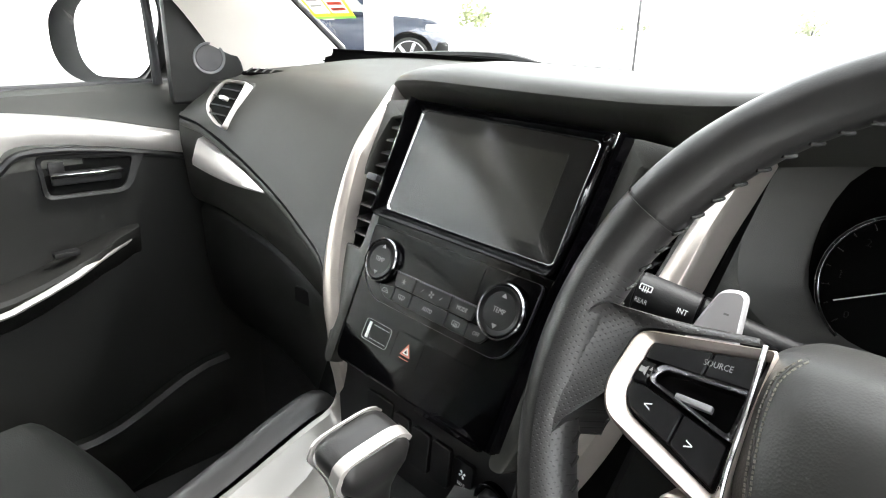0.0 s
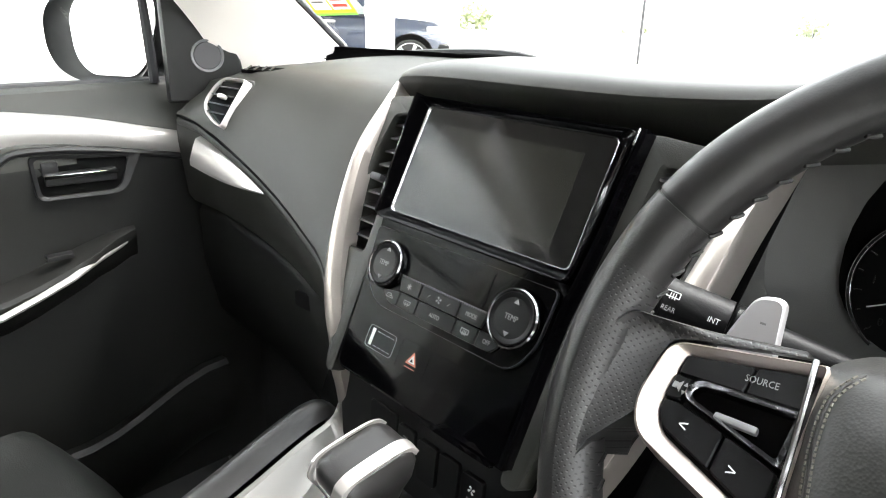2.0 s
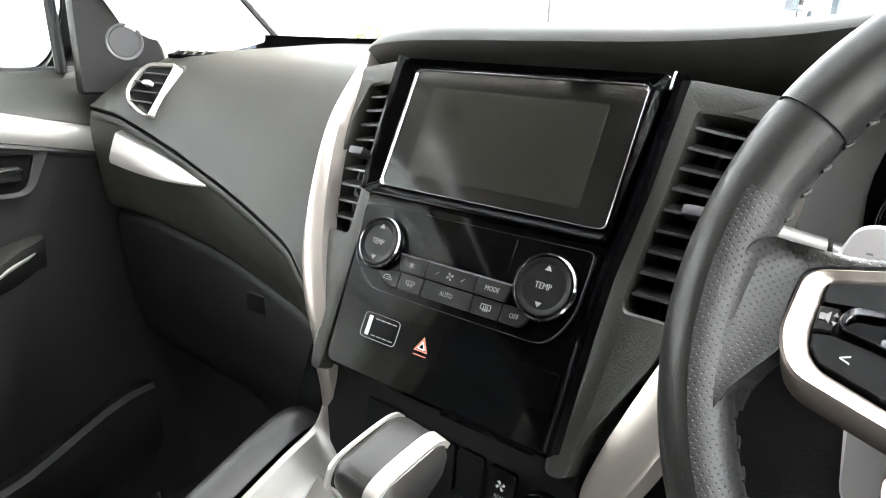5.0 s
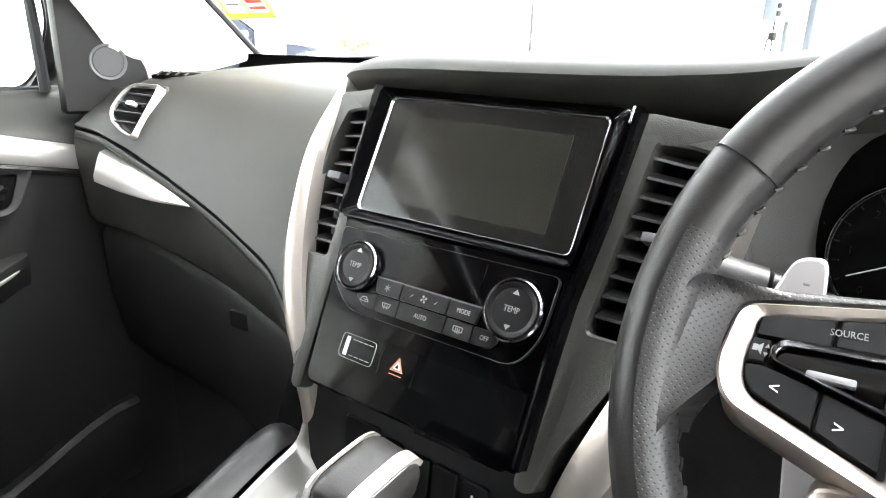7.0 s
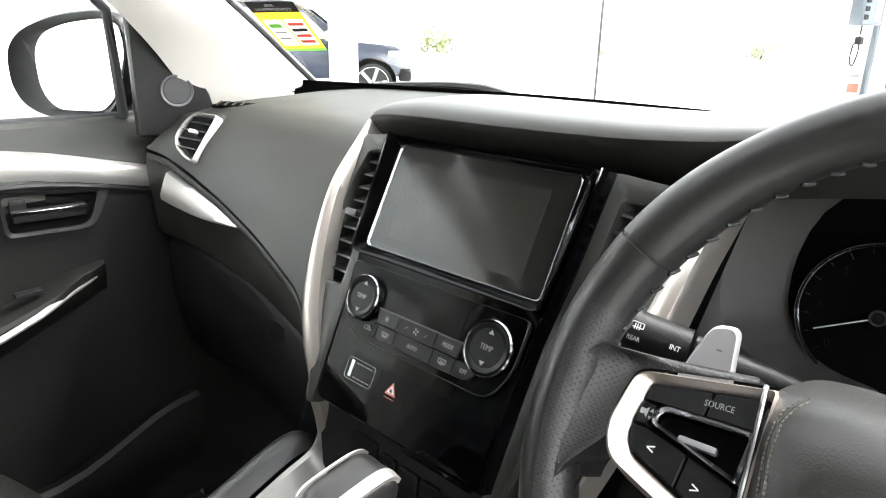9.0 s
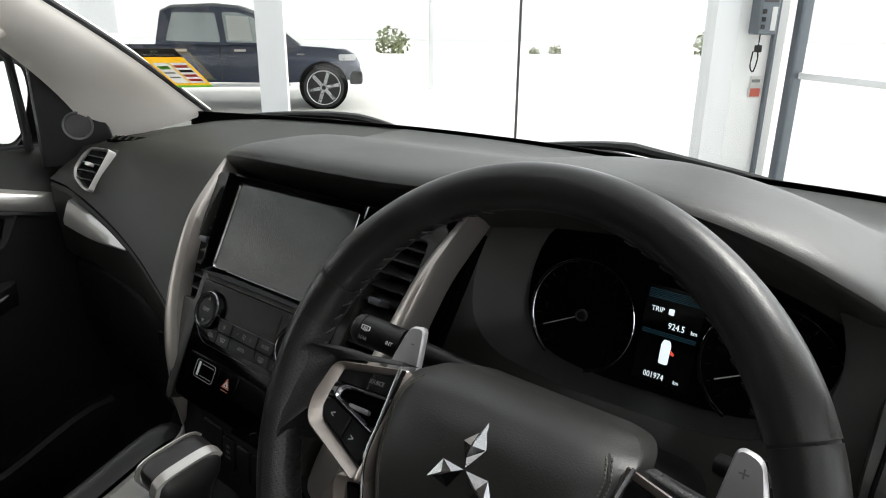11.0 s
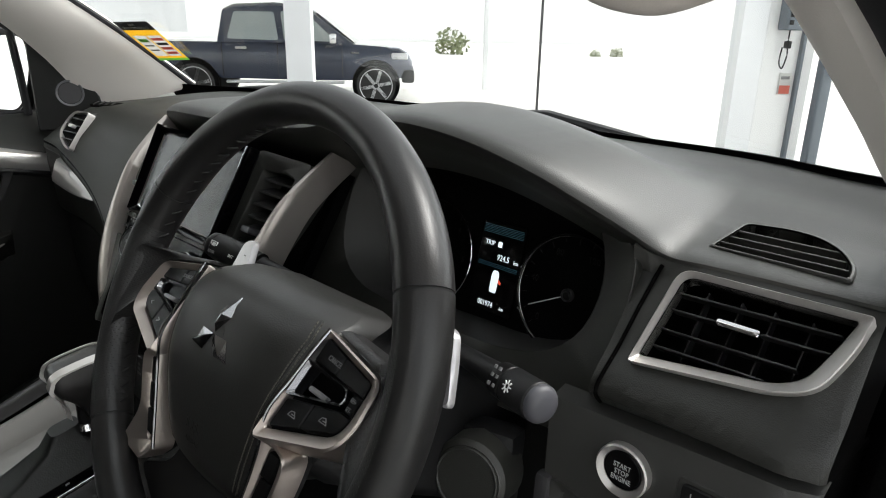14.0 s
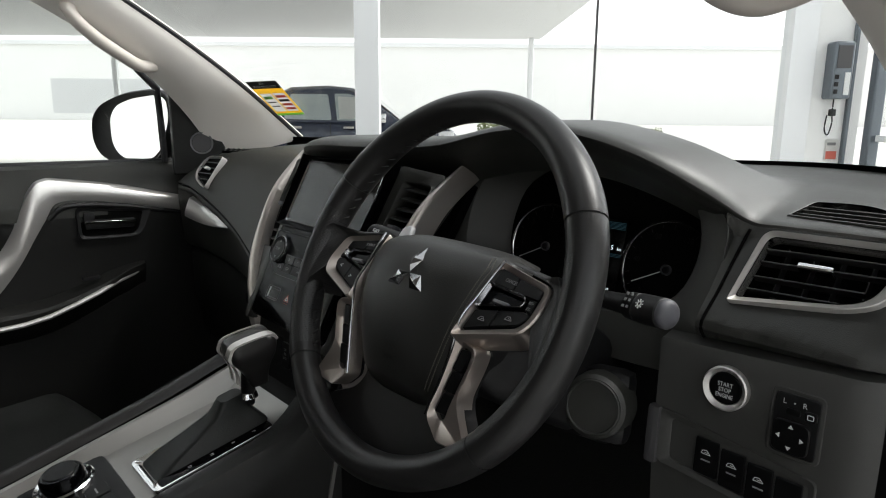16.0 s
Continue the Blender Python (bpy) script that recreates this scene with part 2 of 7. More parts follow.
def tube(points, radius, sides=10, flat=1.0, bm=None, up=(0, 0, 1)):
    """A round (or flattened) bar along the points; radius: a number or one for each point."""
    pts = [Vector(p) for p in points]
    rows = []
    for i, p in enumerate(pts):
        d = (pts[min(i + 1, len(pts) - 1)] - pts[max(i - 1, 0)]).normalized()
        s = d.cross(Vector(up))
        s = s.normalized() if s.length > 1e-4 else d.cross(Vector((1, 0, 0))).normalized()
        u = s.cross(d)
        r = radius[i] if isinstance(radius, (list, tuple)) else radius
        rows.append([p + s * (r * math.cos(2 * math.pi * k / sides)) + u * (r * flat * math.sin(2 * math.pi * k / sides)) for k in range(sides)])
    return loft(rows, closed=True, caps=True, bm=bm)


def round_poly(corners, r, n=4):
    """An outline with its corners rounded; r: a number or one for each corner."""
    c = [Vector((x, y)) for x, y in corners]
    out = []
    for i, p in enumerate(c):
        a, b = c[i - 1] - p, c[(i + 1) % len(c)] - p
        rad = r[i] if isinstance(r, (list, tuple)) else r
        rad = min(rad, 0.48 * a.length, 0.48 * b.length)
        s, e = p + a.normalized() * rad, p + b.normalized() * rad
        for k in range(n + 1):
            t = k / n
            out.append(s * (1 - t) ** 2 + p * (2 * t * (1 - t)) + e * t * t)
    return [(v.x, v.y) for v in out]


def rect(x0, y0, x1, y1, r=0.0, n=3):
    return round_poly([(x0, y0), (x1, y0), (x1, y1), (x0, y1)], r, n) if r else [(x0, y0), (x1, y0), (x1, y1), (x0, y1)]


def circle(cx, cy, r, n=32, ry=None):
    return [(cx + r * math.cos(2 * math.pi * k / n), cy + (ry or r) * math.sin(2 * math.pi * k / n)) for k in range(n)]


def inset(outline, d):
    """The outline shrunk towards its middle by about d."""
    cx = sum(p[0] for p in outline) / len(outline)
    cy = sum(p[1] for p in outline) / len(outline)
    out = []
    for x, y in outline:
        r = math.hypot(x - cx, y - cy)
        k = max(0.0, r - d) / r if r else 0
        out.append((cx + (x - cx) * k, cy + (y - cy) * k))
    return out


def plate(outline, z0, z1, m, edge=0.0008, bm=None):
    """A slab over an outline in m's plane, from height z0 to z1, with its upper edge broken."""
    small = inset(outline, edge)
    rows = [[m @ Vector((x, y, z0)) for x, y in outline],
            [m @ Vector((x, y, z1 - edge)) for x, y in outline],
            [m @ Vector((x, y, z1)) for x, y in small]]
    return loft(rows, closed=True, caps=True, bm=bm)


def rim(outer, inner, z0, z1, m, z_in=None, edge=0.0008, bm=None):
    """A frame between two outlines with the same number of points."""
    zi = z1 if z_in is None else z_in
    rows = [[m @ Vector((x, y, z0)) for x, y in outer],
            [m @ Vector((x, y, z1 - edge)) for x, y in outer],
            [m @ Vector((x, y, z1)) for x, y in inset(outer, edge)],
            [m @ Vector((x, y, zi)) for x, y in inset(inner, -edge)],
            [m @ Vector((x, y, zi - edge)) for x, y in inner],
            [m @ Vector((x, y, z0)) for x, y in inner]]
    return loft(rows + [rows[0]], closed=True, bm=bm)


def box(x0, y0, z0, x1, y1, z1, m=Matrix.Identity(4), bevel=0.0, seg=2):
    bm = bmesh.new()
    bmesh.ops.create_cube(bm, size=1, matrix=m @ Matrix.LocRotScale(((x0 + x1) / 2, (y0 + y1) / 2, (z0 + z1) / 2), None, (abs(x1 - x0), abs(y1 - y0), abs(z1 - z0))))
    if bevel:
        bmesh.ops.bevel(bm, geom=bm.edges[:], offset=bevel, segments=seg, profile=0.6, affect="EDGES")
    return bm


def disc(r0, r1, z0, z1, m, n=32, edge=0.001, bm=None):
    """A turned knob: radius r0 at z0, r1 at z1."""
    rows = [[m @ Vector((r * math.cos(2 * math.pi * k / n), r * math.sin(2 * math.pi * k / n), z)) for k in range(n)]
            for r, z in ((r0, z0), (r1, z1 - edge), (r1 - edge, z1))]
    return loft(rows, closed=True, caps=True, bm=bm)


def writing(text, size, m, parent, mat, name="lettering", align="CENTER", label="", squeeze=1.0):
    """Raised print with the built-in font, in m's plane."""
    cu = bpy.data.curves.new(name, "FONT")
    cu.body, cu.size, cu.align_x, cu.align_y, cu.extrude = text, size, align, "CENTER", 0.00012
    cu.resolution_u = 2
    tmp = new("draft_text", cu)
    bpy.context.view_layer.update()
    me = bpy.data.meshes.new_from_object(tmp.evaluated_get(bpy.context.evaluated_depsgraph_get()))
    bpy.data.objects.remove(tmp)
    bpy.data.curves.remove(cu)
    me.transform(m @ Matrix.Diagonal((squeeze, 1, 1, 1)))
    me.materials.clear()
    me.materials.append(mat)
    me.name = name
    ob = new(name, me)
    if parent is not None:
        ob.parent = parent
        ob.matrix_parent_inverse = parent_inverse(parent)
    return tagged(ob, label) if label else ob


def plane_frame(origin, tilt, turn=0.0):
    """Local x to the right, y up the face, z out of it; tilt: degrees that the face leans back."""
    return Matrix.Translation(origin) @ Euler((0, 0, radians(turn))).to_matrix().to_4x4() @ Euler((radians(90 - tilt), 0, 0)).to_matrix().to_4x4()


def at(m, x, y, z=0.0, spin=0.0):
    return m @ Matrix.Translation((x, y, z)) @ Euler((0, 0, radians(spin))).to_matrix().to_4x4()


def smoothstep(a, b, x):
    t = min(1, max(0, (x - a) / (b - a)))
    return t * t * (3 - 2 * t)


def lerp_table(table, x):
    """Piecewise-linear value of a short table of (x, value...)."""
    if x <= table[0][0]:
        return table[0][1:]
    for a, b in zip(table, table[1:]):
        if x <= b[0]:
            t = (x - a[0]) / (b[0] - a[0])
            t = t * t * (3 - 2 * t) * 0.35 + t * 0.65
            return tuple(p + (q - p) * t for p, q in zip(a[1:], b[1:]))
    return table[-1][1:]


def curve_table(table, n=8):
    """A short table (x, value...) made smooth; read it with lerp_table."""
    return [tuple(v) for v in smooth_path(table, n)]


STACK = plane_frame((0, 0.345, 1.056), 28)
WHEEL = plane_frame((0.3725, 0.2795, 1.177), 26.0)

# ---- dashboard ----
def ws_y(x):
    return 0.89 - 0.36 * x * x


def ws_z(x, y):
    """Height of the windscreen over the plan."""
    return 1.257 + (ws_y(x) - y) * 0.60


# brow: x, y of the lip, height of the lip, height behind it
BROW = [(-0.213, 0.506, 1.252, 1.255), (-0.205, 0.494, 1.254, 1.266), (-0.185, 0.484, 1.256, 1.277), (-0.15, 0.477, 1.258, 1.284),
        (-0.10, 0.471, 1.260, 1.288), (0.0, 0.467, 1.263, 1.290), (0.10, 0.466, 1.267, 1.292), (0.17, 0.464, 1.274, 1.296),
        (0.21, 0.461, 1.281, 1.301), (0.25, 0.456, 1.290, 1.308), (0.30, 0.451, 1.299, 1.316), (0.36, 0.450, 1.303, 1.320),
        (0.42, 0.455, 1.297, 1.313), (0.475, 0.468, 1.279, 1.297), (0.515, 0.488, 1.256, 1.276), (0.542, 0.510, 1.237, 1.256),
        (0.562, 0.5265, 1.2250, 1.243), (0.590, 0.531, 1.2250, 1.240), (0.63, 0.534, 1.2250, 1.240), (0.70, 0.540, 1.2240, 1.239), (0.735, 0.544, 1.2230, 1.238)]
BROW = curve_table(BROW)

END_VENT = plane_frame((0.630, 0.5035, 1.1925), 38)
ev_out = round_poly([(-0.0620, -0.0405), (-0.0525, 0.0370), (0.0705, 0.0385), (0.0670, 0.0150), (0.0560, -0.0170), (0.0320, -0.0275)], [0.003, 0.012, 0.003, 0.02, 0.02, 0.02], 5)
ev_in = round_poly([(-0.0580, -0.0322), (-0.0490, 0.0335), (0.0620, 0.0345), (0.0555, 0.0140), (0.0460, -0.0105), (0.0300, -0.0195)], [0.003, 0.009, 0.002, 0.016, 0.016, 0.016], 5)
TOP_VENT = Matrix.Translation((0.630, 0.572, 1.2355)) @ Euler((radians(10), 0, 0)).to_matrix().to_4x4()
tv_out = round_poly([(-0.0455, -0.0135), (0.0445, -0.0160), (0.0425, 0.0000), (0.0310, 0.0200), (0.0120, 0.0345), (-0.0080, 0.0385), (-0.0400, 0.0340)], [0.003, 0.003, 0.008, 0.01, 0.012, 0.01, 0.006], 4)

dashboard = thing("dashboard", "dark grey soft-touch dashboard with silver trim below the windscreen", "dashboard", (0, 0.6, 1.0))


def deck_rise(x):
    """How far the rear edge of the deck climbs towards the driver's side."""
    return 0.012 * smoothstep(0.30, 0.60, x) + 0.004 * smoothstep(0.60, 0.70, x)


def deck_z(x, y):
    return 1.244 + 0.012 * smoothstep(0.5, 0.85, y) - 0.012 * smoothstep(0.5, 0.7, -x) + deck_rise(x) * smoothstep(0.078, 0.022, ws_y(x) - y)


def build_brow():
    rows = []
    xs = [BROW[0][0] + (BROW[-1][0] - BROW[0][0]) * i / 200 for i in range(201)]
    for x in xs:
        y, zl, zt = lerp_table(BROW, x)
        fade = smoothstep(0.53, 0.575, x)
        yb = ws_y(x) - 0.02
        drop = 0.027 * (1 - fade) * smoothstep(-0.213, -0.187, x) + 0.002
        k = smoothstep(-0.213, -0.167, x)
        h, u = zt - zl, k * (1 - fade)
        def roll(a, b):
            return zl + h * (a + (b - a) * fade)
        prof = [(y + 0.055 * k + 0.004, zl - drop - 0.012 * k), (y + 0.036 * u + 0.004, zl - drop * 0.8), (y + 0.020 * u + 0.003, zl - drop * 0.5), (y + 0.010 * u + 0.002, zl - drop * 0.2),
                (y + 0.005 * u, roll(0.10, 0.02)), (y + 0.0015 * u, roll(0.28, 0.10)), (y, roll(0.46, 0.20)), (y + 0.0025, roll(0.66, 0.30)), (y + 0.009, roll(0.83, 0.42)), (y + 0.022, roll(0.94, 0.54)), (y + 0.040, roll(0.985, 0.75)), (y + 0.065, zt)]
        for t in (0.06, 0.14, 0.22, 0.30, 0.38, 0.48, 0.60, 0.70, 0.78, 0.84, 0.89, 0.93, 0.97):
            yy = y + 0.065 + (yb - y - 0.065) * t
            prof.append((yy, zt + (deck_z(x, yy) + 0.002 - zt) * (smoothstep(0.12, 0.80, t) * (1 - fade) + smoothstep(-0.05, 0.55, t) * fade)))
        prof.append((yb, deck_z(x, yb) - 0.004))
        rows.append([(x, a, b) for a, b in prof])
    return loft(rows)


part("brow", cut_hole(build_brow(), TOP_VENT, tv_out, 0.03), DASH, dashboard, "padded hood over the screen and the instruments")

# passenger pad: x, lower edge y, z
LOW = [(-0.70, 0.452, 1.162), (-0.64, 0.456, 1.157), (-0.60, 0.455, 1.149), (-0.50, 0.449, 1.129), (-0.43, 0.441, 1.115), (-0.35, 0.426, 1.102), (-0.28, 0.409, 1.090),
       (-0.22, 0.394, 1.077), (-0.185, 0.380, 1.062), (-0.160, 0.372, 1.045)]
LOW = curve_table(LOW)


def build_pad():
    rows = []
    for i in range(91):
        x = -0.70 + (0.70 - 0.160) * i / 90
        yl, zl = lerp_table(LOW, x)
        yb = ws_y(x) - 0.015
        side = smoothstep(-0.60, -0.70, x)
        sink = 0.010 * side
        prof = [(yb, deck_z(x, yb) - sink), (0.70, deck_z(x, 0.70) - sink), (0.62, deck_z(x, 0.62) - sink), (0.565, deck_z(x, 0.565) - 0.002 - sink), (0.535, deck_z(x, 0.535) - 0.007 - sink),
                (0.515, 1.222 - sink), (0.502, 1.207 - sink)]
        for t in (0.3, 0.55, 0.8):
            prof.append((0.502 + (yl - 0.502) * t - 0.004 * math.sin(math.pi * t), 1.207 - sink + (zl - 1.207 + sink) * t))
        prof += [(yl, zl + 0.003), (yl + 0.004, zl - 0.001), (yl + 0.016, zl - 0.002)]
        pod = 0.013 * math.exp(-((x + 0.592) / 0.060) ** 2)
        rows.append([(x, a - pod * smoothstep(0.60, 0.52, a) * smoothstep(1.135, 1.19, b), b + 0.2 * pod * smoothstep(0.60, 0.55, a)) for a, b in prof])
    return loft(rows)


part("pad_groove", tube([(b[0], b[1] + 0.002, b[2] - 0.001) for b in LOW[::2]], 0.0024, 6), DARK, dashboard)
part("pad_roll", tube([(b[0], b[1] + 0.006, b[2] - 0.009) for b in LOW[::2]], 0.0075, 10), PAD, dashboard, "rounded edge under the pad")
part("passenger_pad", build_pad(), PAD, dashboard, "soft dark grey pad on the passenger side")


def build_lower():
    rows = []
    for i in range(41):
        x = -0.72 + (0.72 - 0.155) * i / 40
        yl, zl = lerp_table(LOW, x)
        prof = [(yl + 0.012, zl + 0.004), (yl + 0.010, zl - 0.006), (yl + 0.006, zl - 0.020), (yl + 0.006, zl - 0.045), (yl + 0.014, 1.012 + 0.25 * (zl - 1.1)), (yl + 0.022, 1.002 + 0.2 * (zl - 1.1)),
                (yl + 0.034, 0.998 + 0.2 * (zl - 1.1))]
        rows.append([(x, a, b) for a, b in prof])
    return loft(rows)


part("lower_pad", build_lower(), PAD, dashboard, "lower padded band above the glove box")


def build_glovebox():
    rows = []
    for i in range(25):
        x = -0.71 + (0.71 - 0.15) * i / 24
        yl, zl = lerp_table(LOW, x)
        z0 = 0.996 + 0.2 * (zl - 1.1)
        prof = [(yl + 0.05, z0 + 0.006), (yl + 0.030, z0 - 0.002), (yl + 0.024, z0 - 0.012), (yl + 0.026, z0 - 0.10), (yl + 0.045, z0 - 0.20), (yl + 0.09, z0 - 0.26), (yl + 0.20, z0 - 0.30)]
        rows.append([(x, a, b) for a, b in prof])
    return loft(rows)


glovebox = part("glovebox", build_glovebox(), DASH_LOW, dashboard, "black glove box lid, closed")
part("latch", plate(rect(-0.032, -0.011, 0.032, 0.011, 0.004), 0, 0.004, plane_frame((-0.325, 0.449, 0.968), 0, 6)), BLACK, glovebox)

# silver wedge under the passenger pad
def build_wedge():
    rows = []
    for i in range(15):
        t = i / 14
        x = -0.640 + 0.228 * t
        zt = 1.134 - 0.029 * t - 0.004 * math.sin(math.pi * t)
        zb = 1.094 + 0.004 * t - 0.006 * math.sin(math.pi * t)
        y = 0.450 - 0.004 * t
        rows.append([(x, y + 0.012, zt + 0.003), (x, y + 0.003, zt), (x, y - 0.002, zt - 0.25 * (zt - zb)), (x, y - 0.010, zb + 0.20 * (zt - zb)), (x, y - 0.010, zb), (x, y + 0.014, zb - 0.002)])
    return loft(rows, caps=True)


part("trim_wedge", build_wedge(), SILVER, dashboard, "satin silver trim wedge")

# silver fins on both sides of the centre stack: outer edge, width inwards
FIN_L = [((0.203, 0.494, 1.256), 0.008), ((0.194, 0.470, 1.240), 0.009), ((0.187, 0.428, 1.200), 0.012), ((0.176, 0.395, 1.150), 0.017), ((0.162, 0.368, 1.098), 0.023),
         ((0.144, 0.352, 1.058), 0.025), ((0.126, 0.344, 1.030), 0.019), ((0.118, 0.340, 1.008), 0.013), ((0.119, 0.345, 0.985), 0.012), ((0.122, 0.350, 0.962), 0.012)]
FIN_R = [((0.203, 0.497, 1.256), 0.010), ((0.204, 0.462, 1.234), 0.013), ((0.203, 0.430, 1.208), 0.016), ((0.198, 0.397, 1.160), 0.020), ((0.189, 0.372, 1.105), 0.029),
         ((0.177, 0.356, 1.062), 0.033), ((0.165, 0.346, 1.030), 0.032), ((0.152, 0.341, 1.002), 0.026), ((0.144, 0.346, 0.980), 0.018), ((0.138, 0.352, 0.962), 0.012)]


def build_fin(side):
    table = FIN_L if side < 0 else FIN_R
    outer = smooth_path([p for p, w in table], 9)
    width = smooth_path([(w, 0, 0) for p, w in table], 9)
    rows = []
    for p, w in zip(outer, width):
        w = w.x
        def q(inx, out):
            return (side * (p.x - inx), p.y - out * 0.85, p.z + out * 0.5)
        rows.append([q(-0.001, -0.030), q(0, -0.002), q(0.001, 0.004), q(w * 0.12, 0.0058), q(w * 0.3, 0.0066), q(w * 0.5, 0.0062), q(w * 0.75, 0.0047), q(w, 0.0018), q(w + 0.002, -0.014)])
    return loft(rows)


part("trim_fin", build_fin(-1), FIN_SILVER, dashboard, "satin silver fin beside the centre vents")
part("trim_fin", build_fin(1), FIN_SILVER, dashboard, "satin silver fin beside the centre vents")


def vent_slats(m, x0, x1, ys, depth, parent, slant=0.0, lean=-28, chord=0.014, mat=None):
    """Level slats of an air vent, each a blade of its own; slant: sideways shift per metre of height."""
    for y in ys:
        dx = slant * y
        blade = m @ Matrix.Translation((0, y, depth)) @ Euler((radians(lean), 0, 0)).to_matrix().to_4x4()
        part("slat", box(x0(y) + dx, -0.0011, -chord, x1(y) + dx, 0.0011, 0.0, blade, 0.0006, 1), mat or SLAT, parent)


def side_panel(side):
    """Matte panel with an upright air vent between the screen and a fin; its outer edge bends back under the fin."""
    s = side

    def back(y):
        return 0.018 * smoothstep(0.09, 0.26, y) + 0.002 * smoothstep(0.0, 0.10, y)

    wide = 0.0 if s < 0 else 0.005
    outer = round_poly([(0.117, 0.228), (0.188 + wide, 0.228), (0.188 + wide, 0.205), (0.180 + wide, 0.160), (0.166 + wide, 0.105), (0.146 + wide, 0.040), (0.122 + wide, -0.010), (0.114 + wide, -0.045), (0.104, -0.045)], 0.010, 4)
    inner = round_poly([(0.1325, 0.208), (0.1540, 0.211), (0.1700 + wide, 0.208), (0.1710 + wide, 0.172), (0.1650 + wide, 0.120), (0.1540 + wide, 0.075), (0.1480 + wide, 0.0695), (0.1250, 0.0695), (0.1225, 0.075)], 0.005, 4)

    def ring(pts, share, dz):
        return [STACK @ Vector((s * x, y, dz - share * back(y) * smoothstep(0.118, 0.165, x))) for x, y in pts]

    rows = [ring(outer, 1.0, -0.040), ring(outer, 1.0, -0.004), ring(inset(outer, 0.002), 1.0, -0.0035), ring(inset(inner, -0.002), 1.0, -0.004), ring(inner, 1.0, -0.006), ring(inner, 1.0, -0.034)]
    vent = part("centre_vent", loft(rows, closed=True), DASH, dashboard, "matte panel with an upright air vent")
    # black sheet that paints the shade deep in the vent
    part("shaft_shade", plate([(s * x, y) for x, y in [(0.126, 0.216), (0.178 + wide, 0.216), (0.176 + wide, 0.16), (0.162 + wide, 0.06), (0.117, 0.06)]], -0.072, -0.046, STACK), DARK, vent)
    for i in range(9):
        y = 0.0815 + i * 0.0146
        a = 0.1235 + (y - 0.07) * 0.065
        b = min(0.1530 + (y - 0.07) * 0.118, 0.1700) + wide
        rows = []
        for k in range(5):
            x = a + (b - a) * k / 4
            z = -0.010 - back(y) * smoothstep(0.118, 0.165, x)
            rows.append([STACK @ Vector((s * x, y + dy, z + dz)) for dy, dz in ((-0.0004, 0.0), (0.0016, 0.0), (0.0095, -0.015), (0.0075, -0.015))])
        part("slat", loft(rows, closed=True, caps=True), SLAT, vent)
    for k in (0.33, 0.66):
        xa, xb = 0.1245 + (0.029 + wide) * k, 0.1325 + (0.036 + wide) * k
        part("vane", plate([(s * (xa - 0.0006), 0.072), (s * (xa + 0.0006), 0.072), (s * (xb + 0.0006), 0.21), (s * (xb - 0.0006), 0.21)], -0.046, -0.036, STACK), BLACK, vent)
    tab_x = 0.142 if s < 0 else 0.150
    part("vent_tab", box(s * tab_x - 0.008, -0.0035, -0.010, s * tab_x + 0.008, 0.0035, 0.008, at(STACK, 0, 0.141, -0.008), 0.002), GREY_TIP, vent, "small grey vent tab")


side_panel(-1)
side_panel(1)
# black sheet behind both vents, in place of shade
part("stack_shade", plate([(-0.17, -0.10), (0.17, -0.10), (0.20, 0.235), (-0.20, 0.235)], -0.075, -0.062, STACK), DARK, dashboard)

# passenger corner vent
SIDE_VENT = plane_frame((-0.577, 0.4740, 1.1955), 33, 6)
side_vent = part("corner_vent", rim(round_poly([(0.036, 0.037), (0.024, -0.040), (0.002, -0.036), (-0.030, -0.022), (-0.043, -0.004), (-0.034, 0.022), (-0.018, 0.036)], [0.006, 0.006, 0.01, 0.012, 0.012, 0.012, 0.012], 4),
                  round_poly([(0.0335, 0.0345), (0.0218, -0.0370), (0.002, -0.0330), (-0.0265, -0.0195), (-0.0385, -0.0035), (-0.0305, 0.0205), (-0.0160, 0.0340)], [0.004, 0.004, 0.008, 0.01, 0.01, 0.01, 0.008], 4),
                  -0.02, 0.0050, SIDE_VENT, z_in=0.0030), FRAME, dashboard, "silver-framed corner air vent")
# black plate near the surface stands in for the shaded shaft
part("shaft_shade", plate([(0.032, 0.032), (0.02, -0.034), (-0.036, -0.01), (-0.02, 0.03)], -0.012, 0.0020, SIDE_VENT), DARK, side_vent)
for y in (-0.020, -0.006, 0.008, 0.021):
    a = -0.026 if y < -0.01 else (-0.033 if y < 0.012 else -0.022)
    part("slat", box(a, y - 0.0009, -0.003, 0.023 + y * 0.2, y + 0.0009, 0.0042, SIDE_VENT, 0.0005, 1), SLAT, side_vent)
part("vent_tab", box(-0.006, 0.002, -0.002, 0.008, 0.008, 0.0105, SIDE_VENT, 0.0015), FRAME, side_vent, "chrome vent tab")
part("vent_bulge", plate(round_poly([(0.043, 0.044), (0.030, -0.048), (-0.034, -0.030), (-0.052, -0.004), (-0.040, 0.030), (-0.018, 0.043)], 0.012, 4), -0.05, -0.009, SIDE_VENT, 0.004), DASH, side_vent)

# demister slots on the passenger side: a black plate paints the shade inside
demister = part("demister_vent", plate([(-0.030, -0.007), (0.026, -0.009), (0.036, 0.007), (-0.018, 0.010)], -0.004, 0.0012, Matrix.Translation((-0.566, 0.532, 1.2390)) @ Euler((radians(14), 0, radians(30))).to_matrix().to_4x4()), DARK, dashboard, "small demister slot, its shaded depth drawn as a black plate")
